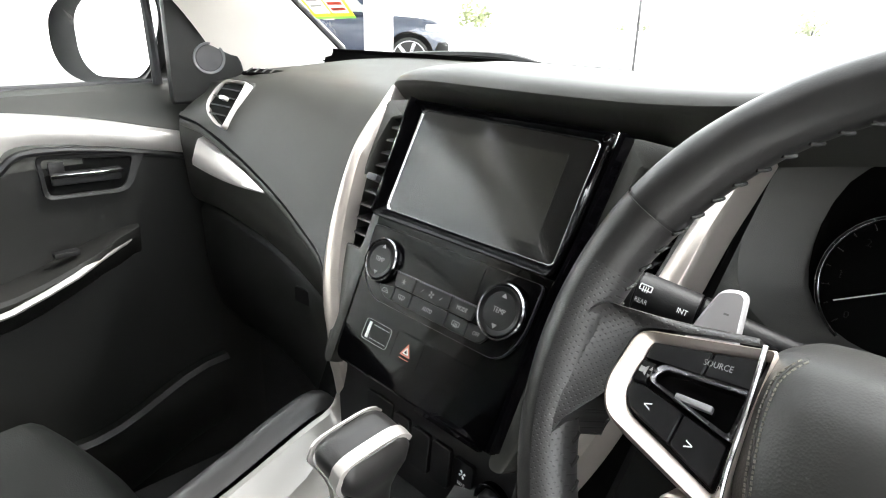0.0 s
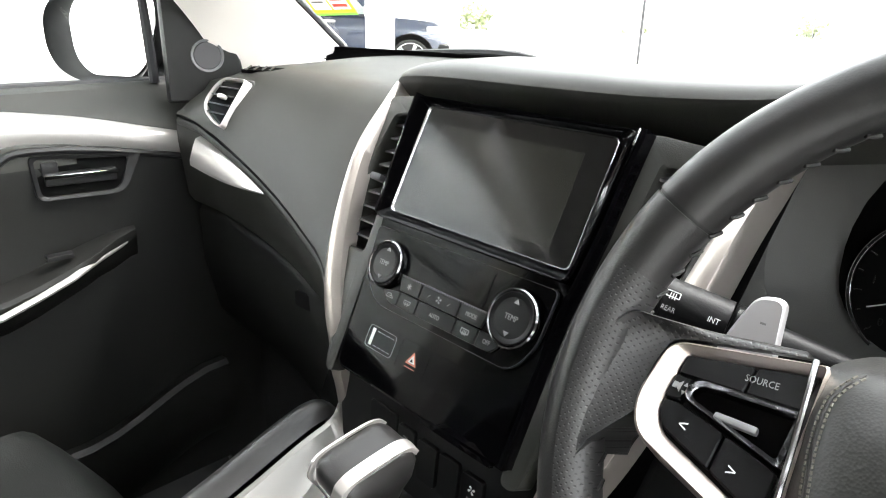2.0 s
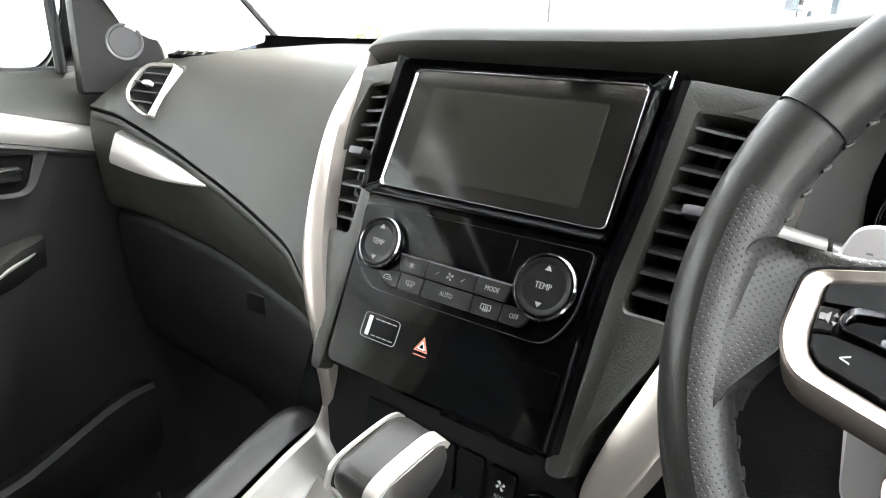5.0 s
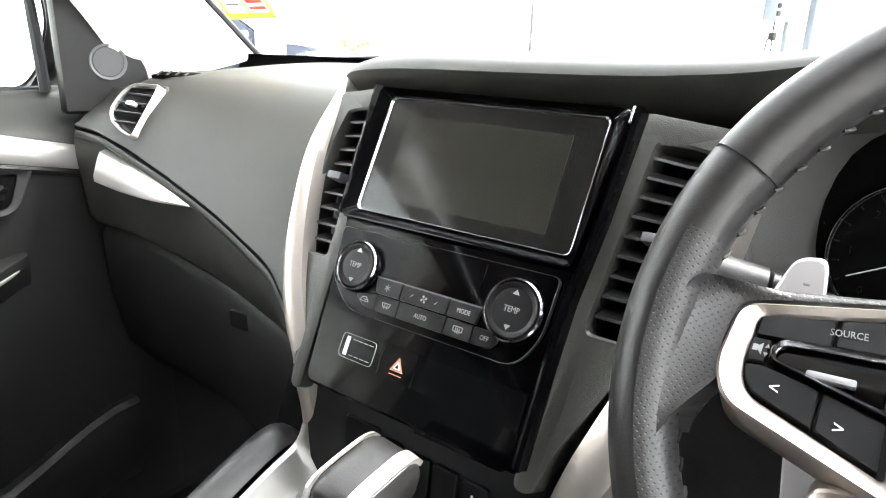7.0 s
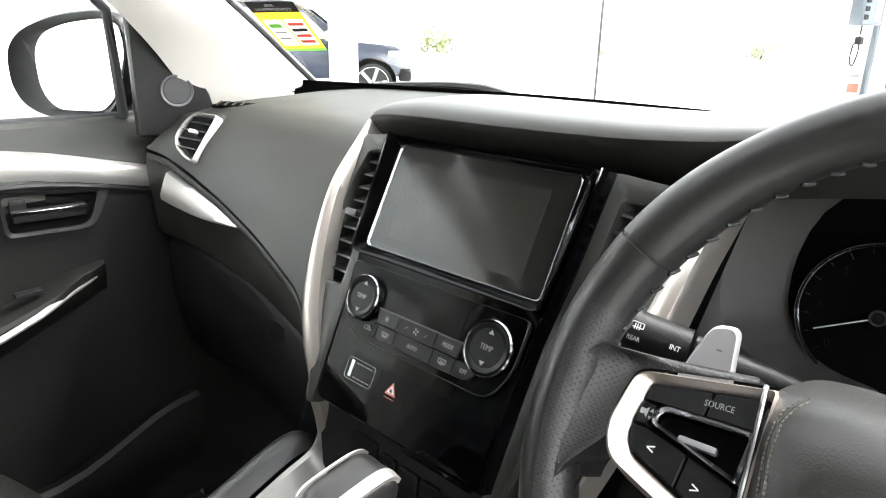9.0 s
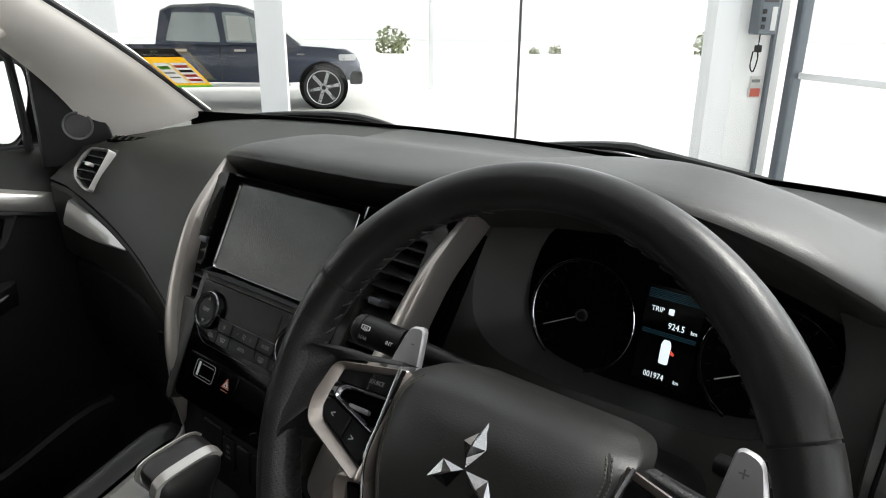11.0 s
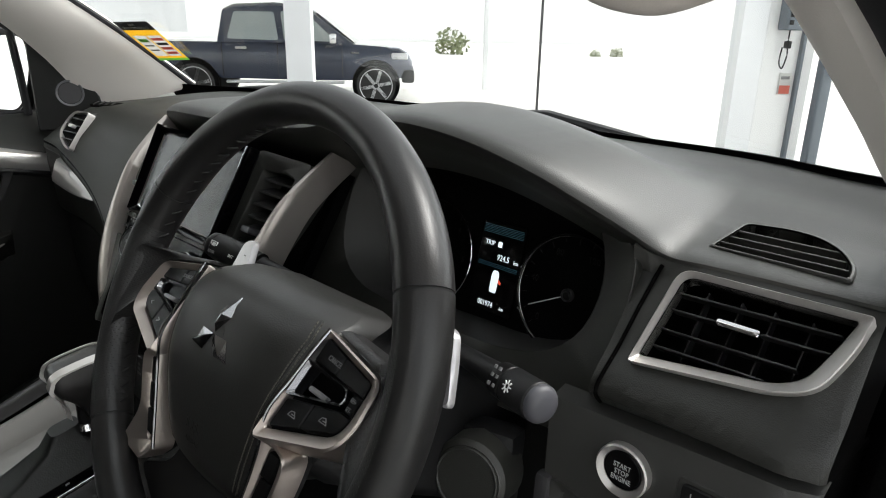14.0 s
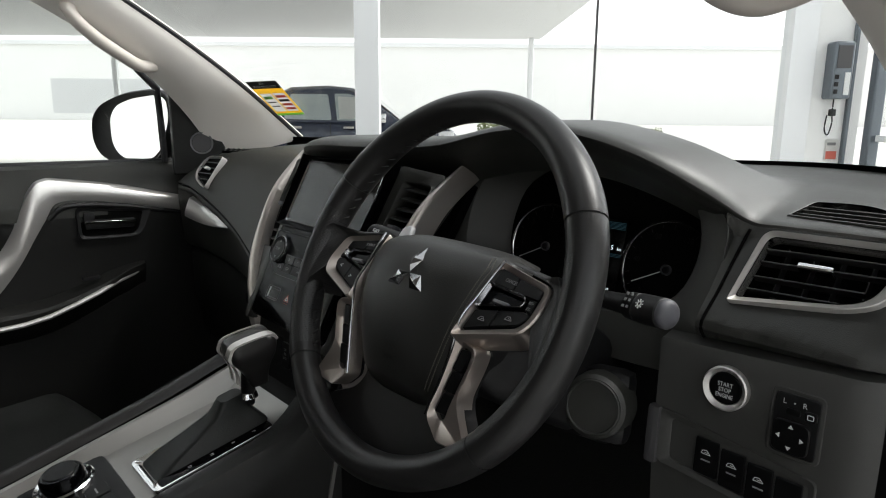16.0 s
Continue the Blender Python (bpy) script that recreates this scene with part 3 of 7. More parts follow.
for k in range(4):
    part("slat", box(-0.022 + k * 0.013, -0.008, 0, -0.0195 + k * 0.013, 0.009, 0.003, Matrix.Translation((-0.566, 0.532, 1.2390)) @ Euler((radians(14), 0, radians(30))).to_matrix().to_4x4(), 0.0006, 1), DASH, demister)

# ---- driver's end of the dashboard ----
def build_driver_end():
    """Rounded face that carries the end vent, from the deck down to the knee panel."""
    rows = []
    for i in range(-1, 24):
        x = 0.547 + (0.701 - 0.547) * min(max(i, 0), 21) / 21 - (0.003 if i < 0 else 0) + 0.003 * max(0, i - 21)
        k = 0.30 * smoothstep(0.680, 0.701, x) + (0.20 if i == 22 else 3.6 if i == 23 else 0)
        y, zl, zt = lerp_table(BROW, x)
        prof = [(y + 0.012, zl + 0.002), (y + 0.001, zl + 0.001 - 0.004 * k), (0.5240 + 0.012 * k, 1.214 - 0.006 * k), (0.5053 + 0.016 * k, 1.190), (0.4866 + 0.020 * k, 1.166), (0.4720 + 0.02 * k, 1.152), (0.4640 + 0.02 * k, 1.143), (0.4630 + 0.02 * k, 1.135), (0.471 + 0.02 * k, 1.125 + 0.010 * (x - 0.55) / 0.18), (0.49 + 0.02 * k, 1.121)]
        if i < 0:
            prof = [(0.500 + (b - 1.165) * 0.249 + 0.004 if b < 1.228 else a, b) for a, b in prof]
        rows.append([(x, a, b) for a, b in prof])
    return rows


end_rows = build_driver_end()
part("end_cap", loft(end_rows[-2:]), DARK, dashboard, "black end of the dashboard in the door gap")
part("driver_end", cut_hole(loft(end_rows[:-1]), END_VENT, ev_in, 0.03), DASH, dashboard, "dark end of the dashboard beside the driver's door")

end_vent = part("end_vent", rim(ev_out, ev_in, -0.014, 0.0055, END_VENT, z_in=-0.0015), FRAME, dashboard, "silver-framed air vent")
# well and floor coloured pitch black, so the shade is in the colour
part("shaft_shade", well(ev_in, -0.040, -0.001, END_VENT), DARK, end_vent)
part("shaft_end_shade", plate(inset(ev_in, -0.004), -0.046, -0.038, END_VENT), DARK, end_vent)
for y in (-0.0205, -0.0072, 0.0085, 0.0215):
    xa = -0.0535 + (y + 0.03) * 0.11
    xb = 0.020 + 0.037 * smoothstep(-0.028, 0.012, y)
    part("slat", box(xa, y - 0.0007, -0.012, xb, y + 0.0007, -0.0015, at(END_VENT, 0, 0, 0, 1.5), 0.0004, 1), SLAT, end_vent)
for x in (-0.034, -0.010, 0.012, 0.036):
    part("vane", box(x - 0.0005, -0.014 if x > 0.03 else -0.024, -0.026, x + 0.0005, 0.030, -0.015, END_VENT), SLAT, end_vent)
part("vent_tab", box(-0.0155, 0.0040, -0.008, 0.0136, 0.0095, 0.0050, END_VENT, 0.0022), CHROME, end_vent, "chrome vent tab")

top_vent = part("demister_vent", rim(inset(tv_out, -0.0045), tv_out, -0.012, 0.0024, TOP_VENT, z_in=0.0028, edge=0.0012), DASH, dashboard, "half-moon demister vent with four slats")
# pitch-black lining paints the shade below the slats
part("shaft_shade", well(tv_out, -0.030, 0.003, TOP_VENT), DARK, top_vent)
part("shaft_end_shade", plate(inset(tv_out, -0.004), -0.034, -0.028, TOP_VENT), DARK, top_vent)
for y, xa, xb in ((-0.0040, -0.0450, 0.0420), (0.0080, -0.0440, 0.0370), (0.0205, -0.0425, 0.0300)):
    part("slat", box(xa, y - 0.0009, -0.010, xb, y + 0.0009, 0.0018, TOP_VENT, 0.0005, 1), DASH, top_vent)

# knee panel
def build_knee():
    rows = []
    for i in range(16):
        x = 0.515 + (0.701 - 0.515) * min(i, 13) / 13 + 0.003 * max(0, i - 13)
        k = 0.20 * smoothstep(0.685, 0.701, x) + (0.15 if i == 14 else 2.6 if i == 15 else 0)
        top = 1.118 + 0.010 * (x - 0.55) / 0.18
        prof = [(0.482 + 0.03 * k, top + 0.004), (0.4655 + 0.03 * k, top), (0.4630 + 0.03 * k, top - 0.004), (0.4625 + 0.03 * k, 1.07), (0.4610 + 0.03 * k, 1.00), (0.465 + 0.03 * k, 0.94), (0.49 + 0.03 * k, 0.88), (0.56, 0.84)]
        rows.append([(x, a, b) for a, b in prof])
    return rows


knee_rows = build_knee()
part("knee_cap", loft(knee_rows[-2:]), DARK, dashboard)
part("knee_panel", loft(knee_rows[:-1]), DASH_LIT, dashboard, "black knee panel under the dashboard, lightened to look lit")

# ---- instrument binnacle ----
BIN = plane_frame((0.37, 0.500, 1.165), 14)
bin_open = round_poly([(-0.168, 0.085), (-0.182, 0.03), (-0.175, -0.020), (-0.140, -0.045), (-0.06, -0.053), (0.0, -0.051), (0.06, -0.049), (0.107, -0.038), (0.139, -0.012), (0.150, 0.03), (0.142, 0.07), (0.10, 0.115), (-0.10, 0.120)],
                      [0.05] * 13, 3)
bin_out = round_poly([(-0.190, 0.085), (-0.202, 0.02), (-0.215, -0.045), (-0.205, -0.094), (-0.06, -0.100), (0.0, -0.098), (0.06, -0.096), (0.178, -0.090), (0.178, -0.030), (0.178, 0.03), (0.178, 0.065), (0.10, 0.130), (-0.10, 0.135)],
                     [0.02] * 13, 3)
part("binnacle", rim(bin_out, bin_open, -0.03, 0.0, BIN, z_in=-0.010), DASH, dashboard, "dark surround of the instruments")


def build_tunnel():
    rows = []
    for t in range(7):
        k = t / 6
        ring = [(x + 0.036 * k * smoothstep(0.02, -0.16, x), y + 0.004 * k) for x, y in inset(bin_open, 0.004 * k)]
        rows.append([BIN @ Vector((x, y, -0.010 - 0.052 * k)) for x, y in ring])
    return loft(rows, closed=True)


# the lighter plastic makes up for light that doesn't reach the funnel
part("tunnel", build_tunnel(), DASH_LIT, dashboard, "funnel round the gauges, lightened to look lit")

# upper rear edge under the glass
def build_edge():
    rows = []
    for i in range(45):
        x = -0.66 + 1.40 * i / 44
        y = ws_y(x)
        up = deck_rise(x)
        rows.append([(x, y - 0.024, deck_z(x, y) - 0.006), (x, y - 0.020, 1.2555 + up), (x, y - 0.023, 1.2625 + 0.9 * up), (x, y - 0.019, 1.2625 + 0.9 * up), (x, y - 0.004, 1.2585 + 0.6 * up), (x, y + 0.010, 1.252), (x, y + 0.03, 1.232)])
    return loft(rows)


part("glass_seal", build_edge(), DARK, dashboard, "black band where the glass meets the dashboard")

# joint between the instrument surround and the driver's end
part("panel_joint", tube(smooth_path([(0.563, 0.5235, 1.2225), (0.560, 0.5195, 1.212), (0.557, 0.5045, 1.190), (0.555, 0.4855, 1.166), (0.554, 0.4715, 1.152), (0.5535, 0.4635, 1.143), (0.5535, 0.4625, 1.135), (0.5535, 0.470, 1.126)], 5), 0.0016, 8), DARK, dashboard)

# ---- body of the car round the cabin ----
# windscreen edge: x, y, z on the passenger side (mirrored for the driver's)
EDGE = [(0.645, 0.742, 1.2575), (0.605, 0.585, 1.370), (0.575, 0.450, 1.455), (0.556, 0.320, 1.530), (0.535, 0.200, 1.595), (0.515, 0.060, 1.660)]
# rear edge of the pillar, towards the door opening
# the same two lines on the driver's side
EDGE_R = [(0.700, 0.700, 1.2485), (0.690, 0.560, 1.292), (0.681, 0.470, 1.345), (0.672, 0.415, 1.382), (0.661, 0.385, 1.408), (0.641, 0.300, 1.460), (0.610, 0.130, 1.555), (0.580, 0.0, 1.640)]
REAR_R = [(0.735, 0.640, 1.2385), (0.716, 0.515, 1.292), (0.707, 0.430, 1.345), (0.697, 0.378, 1.382), (0.686, 0.348, 1.408), (0.666, 0.262, 1.460), (0.636, 0.100, 1.555), (0.618, -0.040, 1.640)]
REAR = [(0.716, 0.555, 1.215), (0.690, 0.475, 1.318), (0.655, 0.380, 1.402), (0.640, 0.265, 1.475), (0.625, 0.120, 1.550), (0.610, -0.060, 1.625)]


def build_pillar(s):
    deep = 0.30 if s > 0 else 1.0
    a = smooth_path(EDGE_R if s > 0 else EDGE, 6)
    b = smooth_path(REAR_R if s > 0 else REAR, 6)
    rows = []
    for p, q in zip(a, b):
        row = []
        for k in range(9):
            t = k / 8
            m = p.lerp(q, t)
            bulge = math.sin(math.pi * t) ** 0.7 * (0.014 + 0.014 * smoothstep(1.26, 1.42, m.z)) * deep
            row.append((s * (m.x - bulge * 0.75), m.y - bulge * 0.3, m.z - bulge * 0.25))
        row.append((s * (q.x + 0.03), q.y + 0.015, q.z + 0.012))
        row.insert(0, (s * (p.x + 0.012), p.y + 0.012, p.z + 0.006))
        rows.append(row)
    return loft(rows)


pillar_left = solo("pillar_trim", build_pillar(-1), BEIGE_HARD, "beige plastic trim of the passenger side windscreen pillar", "pillar", kind="structure")
pillar_right = solo("pillar_trim", build_pillar(1), BEIGE_HARD, "beige plastic trim of the driver side windscreen pillar", "pillar", kind="structure")


def build_windscreen():
    rows = []
    for i in range(25):
        t = i / 24
        row = []
        path = smooth_path(EDGE, 6)
        e = path[round(t * (len(path) - 1))]
        for k in range(21):
            x = -e.x - 0.02 + (2 * e.x + 0.10) * k / 20
            y = e.y + (ws_y(x) - ws_y(e.x)) * (1 - 0.35 * t)
            row.append((x, y, e.z + 0.003))
        rows.append(row)
    return loft(rows)


windscreen = solo("windscreen", build_windscreen(), GLASS, "clear laminated windscreen of the car", "windscreen", kind="structure")
windscreen.visible_shadow = False


def build_surround(s):
    """Black line between the glass and the pillar trim."""
    if s > 0:
        return tube([(p.x + 0.026, p.y + 0.030, p.z + 0.010) for p in smooth_path(EDGE_R, 5)], 0.004, 8)
    return tube([(s * (p.x + 0.004), p.y + 0.004, p.z - 0.001) for p in smooth_path(EDGE, 5)], 0.006, 8)


for s in (-1, 1):
    solo("glass_seal", build_surround(s), RUBBER, "black rubber seal along the windscreen edge", "seal", kind="structure")

# roof lining, closed towards the back of the cabin
def build_headliner():
    rows = []
    for y, z, w in ((0.10, 1.655, 0.53), (0.0, 1.685, 0.58), (-0.25, 1.71, 0.62), (-0.8, 1.72, 0.64), (-1.6, 1.70, 0.64), (-2.3, 1.62, 0.62)):
        rows.append([(w * k / 8, y, z + 0.02 * (1 - (k / 8) ** 2)) for k in range(-8, 9)] + [(w * k / 8, y, z + 0.06) for k in range(8, -9, -1)])
    return loft(rows, closed=True, caps=True)


solo("headliner", build_headliner(), BEIGE, "beige fabric roof lining of the car", "headliner", kind="structure")
def build_roof():
    rows = []
    for y, z, w in ((0.04, 1.735, 0.52), (-0.10, 1.770, 0.58), (-0.5, 1.800, 0.64), (-1.2, 1.805, 0.65), (-1.9, 1.775, 0.64), (-2.42, 1.70, 0.60)):
        rows.append([(w * k / 8, y, z - 0.045 * abs(k / 8) ** 3) for k in range(-8, 9)] + [(w * k / 8, y, z - 0.02 - 0.045 * abs(k / 8) ** 3) for k in range(8, -9, -1)])
    return loft(rows, closed=True, caps=True)


solo("roof_panel", build_roof(), PAINT_DARK, "dark painted steel roof of the car", "roof", kind="structure")
solo("rear_wall", box(-0.75, -2.40, 0.45, 0.75, -2.33, 1.16, bevel=0.01), DASH_LOW, "dark tailgate trim behind the seats", "tailgate", kind="structure")
rear_glass = solo("rear_window", box(-0.66, -2.37, 1.16, 0.66, -2.365, 1.64), REAR_GLASS, "rear window of the car, out of view, darkened to dim reflections", "window", kind="structure")
rear_glass.visible_shadow = False
solo("kick_panel", box(-0.80, 0.50, 0.45, -0.74, 0.90, 1.20), CARPET, "dark side lining of the footwell", "footwell", kind="structure")
solo("kick_panel", box(0.715, 0.56, 0.45, 0.73, 0.90, 1.15), CARPET, "dark side lining of the footwell", "footwell", kind="structure")
solo("floor", box(-0.78, -2.33, 0.42, 0.78, 1.0, 0.45), CARPET, "black carpeted floor of the car", "floor", kind="structure")
solo("firewall", box(-0.78, 0.80, 0.45, 0.78, 0.86, 1.22), CARPET, "black lining of the footwell front", "footwell", kind="structure")

# driver's side: open door aperture with its seal
def aperture_path(s):
    pts = [(s * (p[0] + 0.030), p[1] + 0.006, p[2] - 0.002) for p in REAR_R[1:]]
    return smooth_path([(s * 0.775, 0.62, 0.60), (s * 0.775, 0.60, 1.00), (s * 0.772, 0.590, 1.16), (s * 0.768, 0.560, 1.23)] + pts + [(s * 0.665, -0.3, 1.68), (s * 0.665, -0.7, 1.69)], 6)


solo("door_seal", tube(aperture_path(1), 0.019, 12), RUBBER, "black rubber seal round the open driver's door", "seal", kind="structure")
solo("door_frame", tube([p + Vector((0.040, 0.012, 0.005)) for p in aperture_path(1)], 0.032, 10), PAINT_DARK, "dark blue painted edge of the driver's door opening", "door frame", kind="structure")
solo("side_sill", box(0.70, -1.2, 0.40, 0.80, 0.70, 0.52, bevel=0.02), PAINT_DARK, "dark painted sill of the driver's door", "sill", kind="structure")
solo("dash_side", box(0.728, 0.50, 0.55, 0.775, 0.80, 1.19, bevel=0.015), PAINT_DARK, "dark painted door post beside the dashboard end", "door post", kind="structure")

# ---- passenger door ----
door = thing("passenger_door", "black passenger door with silver trim, closed", "car door", (-0.76, 0.1, 0.5))


def door_x(y, z):
    """Depth of the inner skin of the door."""
    return -0.735 - 0.04 * smoothstep(1.12, 1.22, z) + 0.012 * smoothstep(0.5, 0.15, y) * smoothstep(1.0, 1.1, z)


def build_door():
    rows = []
    for i in range(37):
        y = 0.58 - 1.55 * i / 36
        prof = [0.47, 0.60, 0.75, 0.88, 0.95, 1.00, 1.05, 1.09, 1.13, 1.16, 1.185, 1.200]
        row = [(door_x(y, z), y, z) for z in prof]
        row += [(-0.778, y, 1.2065), (-0.80, y, 1.2075), (-0.83, y, 1.19), (-0.83, y, 0.47)]
        rows.append(row)
    return loft(rows, closed=True, caps=True)


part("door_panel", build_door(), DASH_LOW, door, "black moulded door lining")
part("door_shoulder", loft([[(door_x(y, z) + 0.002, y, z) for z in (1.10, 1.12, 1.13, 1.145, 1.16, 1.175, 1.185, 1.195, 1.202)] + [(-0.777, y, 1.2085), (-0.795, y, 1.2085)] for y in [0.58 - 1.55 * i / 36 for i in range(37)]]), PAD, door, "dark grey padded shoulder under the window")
part("belt_seal", tube([(-0.785, 0.49, 1.206), (-0.785, 0.1, 1.209), (-0.785, -0.95, 1.212)], 0.007, 8), RUBBER, door)

# silver band that sweeps along the door and down to the armrest: y, upper z, lower z
BAND = [(0.52, 1.118, 1.082), (0.42, 1.140, 1.104), (0.34, 1.158, 1.120), (0.28, 1.169, 1.128), (0.22, 1.178, 1.128), (0.19, 1.180, 1.105), (0.165, 1.165, 1.070), (0.13, 1.100, 1.010), (0.10, 1.046, 0.968), (0.06, 0.990, 0.925), (0.02, 0.945, 0.880), (-0.04, 0.890, 0.82)]


def build_band():
    rows = []
    for y, a, b in [tuple(v) for v in smooth_path(BAND, 5)]:
        x = door_x(y, (a + b) / 2)
        rows.append([(x - 0.01, y, a + 0.004), (x + 0.004, y, a), (x + 0.011, y, a - 0.25 * (a - b)), (x + 0.012, y, b + 0.3 * (a - b)), (x + 0.006, y, b), (x - 0.01, y, b - 0.003)])
    return loft(rows, caps=True)


part("door_band", build_band(), SILVER, door, "satin silver band")
part("band_shadow", tube([(door_x(y, b) + 0.004, y, b - 0.004) for y, a, b in smooth_path(BAND[:6], 5)], 0.006, 8), BLACK, door)

# inner handle
HANDLE = Matrix(((0, 0, 1, -0.7225), (1, 0, 0, 0.318), (0, 1, 0, 1.084), (0, 0, 0, 1)))
h_out = round_poly([(-0.078, 0.036), (0.080, 0.022), (0.050, -0.038), (-0.074, -0.032)], [0.012, 0.006, 0.02, 0.012], 4)
h_in = round_poly([(-0.071, 0.030), (0.060, 0.018), (0.043, -0.031), (-0.067, -0.027)], [0.010, 0.006, 0.016, 0.010], 4)
handle_recess = part("handle_recess", rim(h_out, h_in, -0.02, 0.0018, HANDLE, z_in=0.000), BLACK, door, "recessed handle surround")
# shallow recess; its shade is painted by a black plate
part("recess_shade", plate(h_in, -0.022, -0.0035, HANDLE), DARK, handle_recess)
part("handle_lever", box(-0.060, -0.010, -0.008, 0.040, 0.010, 0.002, at(HANDLE, 0, -0.004, 0, -2), 0.003), BLACK, handle_recess, "black pull lever")
part("lever_strip", box(-0.062, -0.0020, 0.000, 0.042, 0.0040, 0.0050, at(HANDLE, 0, -0.001, 0, -2), 0.0008, 1), CHROME, handle_recess, "bright strip on the lever")
part("lock_knob", box(-0.062, 0.004, -0.012, -0.040, 0.024, 0.001, HANDLE, 0.002), BLACK, handle_recess)

# armrest with pull cup and silver strip
def build_armrest():
    rows = []
    for i in range(25):
        t = i / 24
        y = 0.375 - 0.95 * t
        top = 0.985 - 0.050 * smoothstep(0, 0.25, t) - 0.04 * t
        low = 0.945 - 0.060 * smoothstep(0, 0.25, t) - 0.05 * t
        out = 0.050 * smoothstep(-0.02, 0.10, t) + 0.004
        x = -0.735
        rows.append([(x - 0.01, y, top + 0.004), (x + out * 0.75, y, top), (x + out * 0.95, y, top - 0.003), (x + out, y, top - 0.010), (x + out * 0.9, y, (top + low) / 2), (x + out * 0.55, y, low), (x - 0.01, y, low - 0.03)])
    return loft(rows, caps=True)


armrest = part("armrest", build_armrest(), DASH_LOW, door, "padded armrest")
part("armrest_strip", tube([(-0.735 + 0.008 + 0.050 * smoothstep(-0.02, 0.10, t), 0.355 - 0.95 * t, 0.9655 - 0.055 * smoothstep(0, 0.25, t) - 0.045 * t) for t in [i / 20 for i in range(21)]], 0.0055, 8), SILVER, armrest, "bright strip along the armrest")
part("window_switch", box(-0.018, -0.008, -0.002, 0.018, 0.008, 0.006, Matrix.Translation((-0.705, 0.255, 0.968)) @ Euler((0, 0, radians(90))).to_matrix().to_4x4(), 0.002), BLACK, armrest)

# door pocket
def build_pocket():
    rows = []
    for i in range(19):
        t = i / 18
        y = 0.50 - 0.75 * t
        top = 0.700 - 0.075 * smoothstep(0.02, 0.35, t)
        rows.append([(-0.735, y, top - 0.002), (-0.716, y, top), (-0.708, y, top - 0.008), (-0.700, y, top - 0.10), (-0.735, y, top - 0.16)])
    return loft(rows, caps=True)


part("door_pocket", build_pocket(), DASH_LOW, door, "open storage pocket")

# sail panel with tweeter
SAIL = Matrix(((0.28, 0, 0.96, -0.712), (0.96, 0, -0.28, 0.500), (0, 1, 0, 1.262), (0, 0, 0, 1)))
sail = part("sail_panel", plate(round_poly([(-0.048, -0.085), (0.075, -0.085), (0.070, -0.020), (0.046, 0.035), (0.006, 0.100), (-0.046, 0.165)], [0.004, 0.01, 0.03, 0.03, 0.03, 0.004], 4), -0.03, 0.006, SAIL, 0.005), DASH_LOW, door, "black corner panel in front of the window")
tw = at(SAIL, 0.016, -0.012, 0.006)
part("tweeter_ring", rim(circle(0, 0, 0.0255), circle(0, 0, 0.0215), -0.004, 0.0030, tw, z_in=0.0010), GREY_RING, sail, "grey ring of the tweeter")
part("tweeter_mesh", disc(0.0215, 0.021, -0.004, 0.0005, tw), GREY_PLASTIC, sail, "round speaker grille")

window_left = part("window_pane", sheet([[(-0.79, 0.62, 1.20), (-0.79, -0.95, 1.20)], [(-0.66, 0.10, 1.66), (-0.66, -0.95, 1.66)]], 0.004, (-1, 0, 0)), GLASS, door, "clear side window, closed")
window_left.visible_shadow = False
part("window_channel", tube([(-0.772, 0.452, 1.206), (-0.765, 0.447, 1.29), (-0.755, 0.440, 1.37), (-0.70, 0.30, 1.50), (-0.672, 0.08, 1.60), (-0.665, -0.2, 1.66)], 0.008, 8), RUBBER, door)
solo("roof_rail", tube([(-0.655, 0.02, 1.640), (-0.665, -0.15, 1.680), (-0.670, -0.45, 1.695), (-0.670, -1.2, 1.70), (-0.65, -2.2, 1.62)], 0.036, 10), BEIGE_HARD, "beige trim above the passenger window", "roof rail", kind="structure")
def rear_side(s, x0, x1, y0, words):
    """Rear side of the cabin: door panels, pillars and closed windows."""
    a, b = min(s * x0, s * x1), max(s * x0, s * x1)
    solo("side_wall", box(a, -2.35, 0.45, b, y0, 1.17, bevel=0.01), DASH_LOW, "dark trim of the rear %s side" % words, "side trim", kind="structure")
    for p, q in ((y0 - 0.10, y0), (-1.46, -1.38), (-2.35, -2.12)):
        solo("pillar_trim", box(a, p, 1.17, b, q, 1.70, bevel=0.008), BEIGE_HARD, "beige trim of a rear %s side pillar" % words, "pillar", kind="structure")
    for p, q in ((-1.38, y0 - 0.10), (-2.12, -1.46)):
        w = solo("side_window", box((a + b) / 2 - 0.002, p, 1.17, (a + b) / 2 + 0.002, q, 1.70), REAR_GLASS, "rear side window, closed, out of view, darkened to dim reflections", "window", kind="structure")
        w.visible_shadow = False


rear_side(-1, 0.66, 0.80, -0.52, "passenger")
rear_side(1, 0.68, 0.80, -0.42, "driver")
solo("roof_rail", tube([(0.660, -0.60, 1.70), (0.670, -1.2, 1.70), (0.65, -2.2, 1.62)], 0.036, 10), BEIGE_HARD, "beige trim above the rear driver side windows", "roof rail", kind="structure")

# ---- driver's door, swung open ----
driver_door = thing("driver_door", "dark driver's door swung open beside the car", "car door", (0.83, 0.60, 0.5))
OPEN = Matrix.Translation((0.835, 0.615, 0.0)) @ Euler((0, 0, radians(-6))).to_matrix().to_4x4()
part("door_body", box(0.0, -0.07, 0.45, 1.05, 0.07, 1.20, OPEN, 0.02), PAINT_DARK, driver_door, "dark painted door shell")
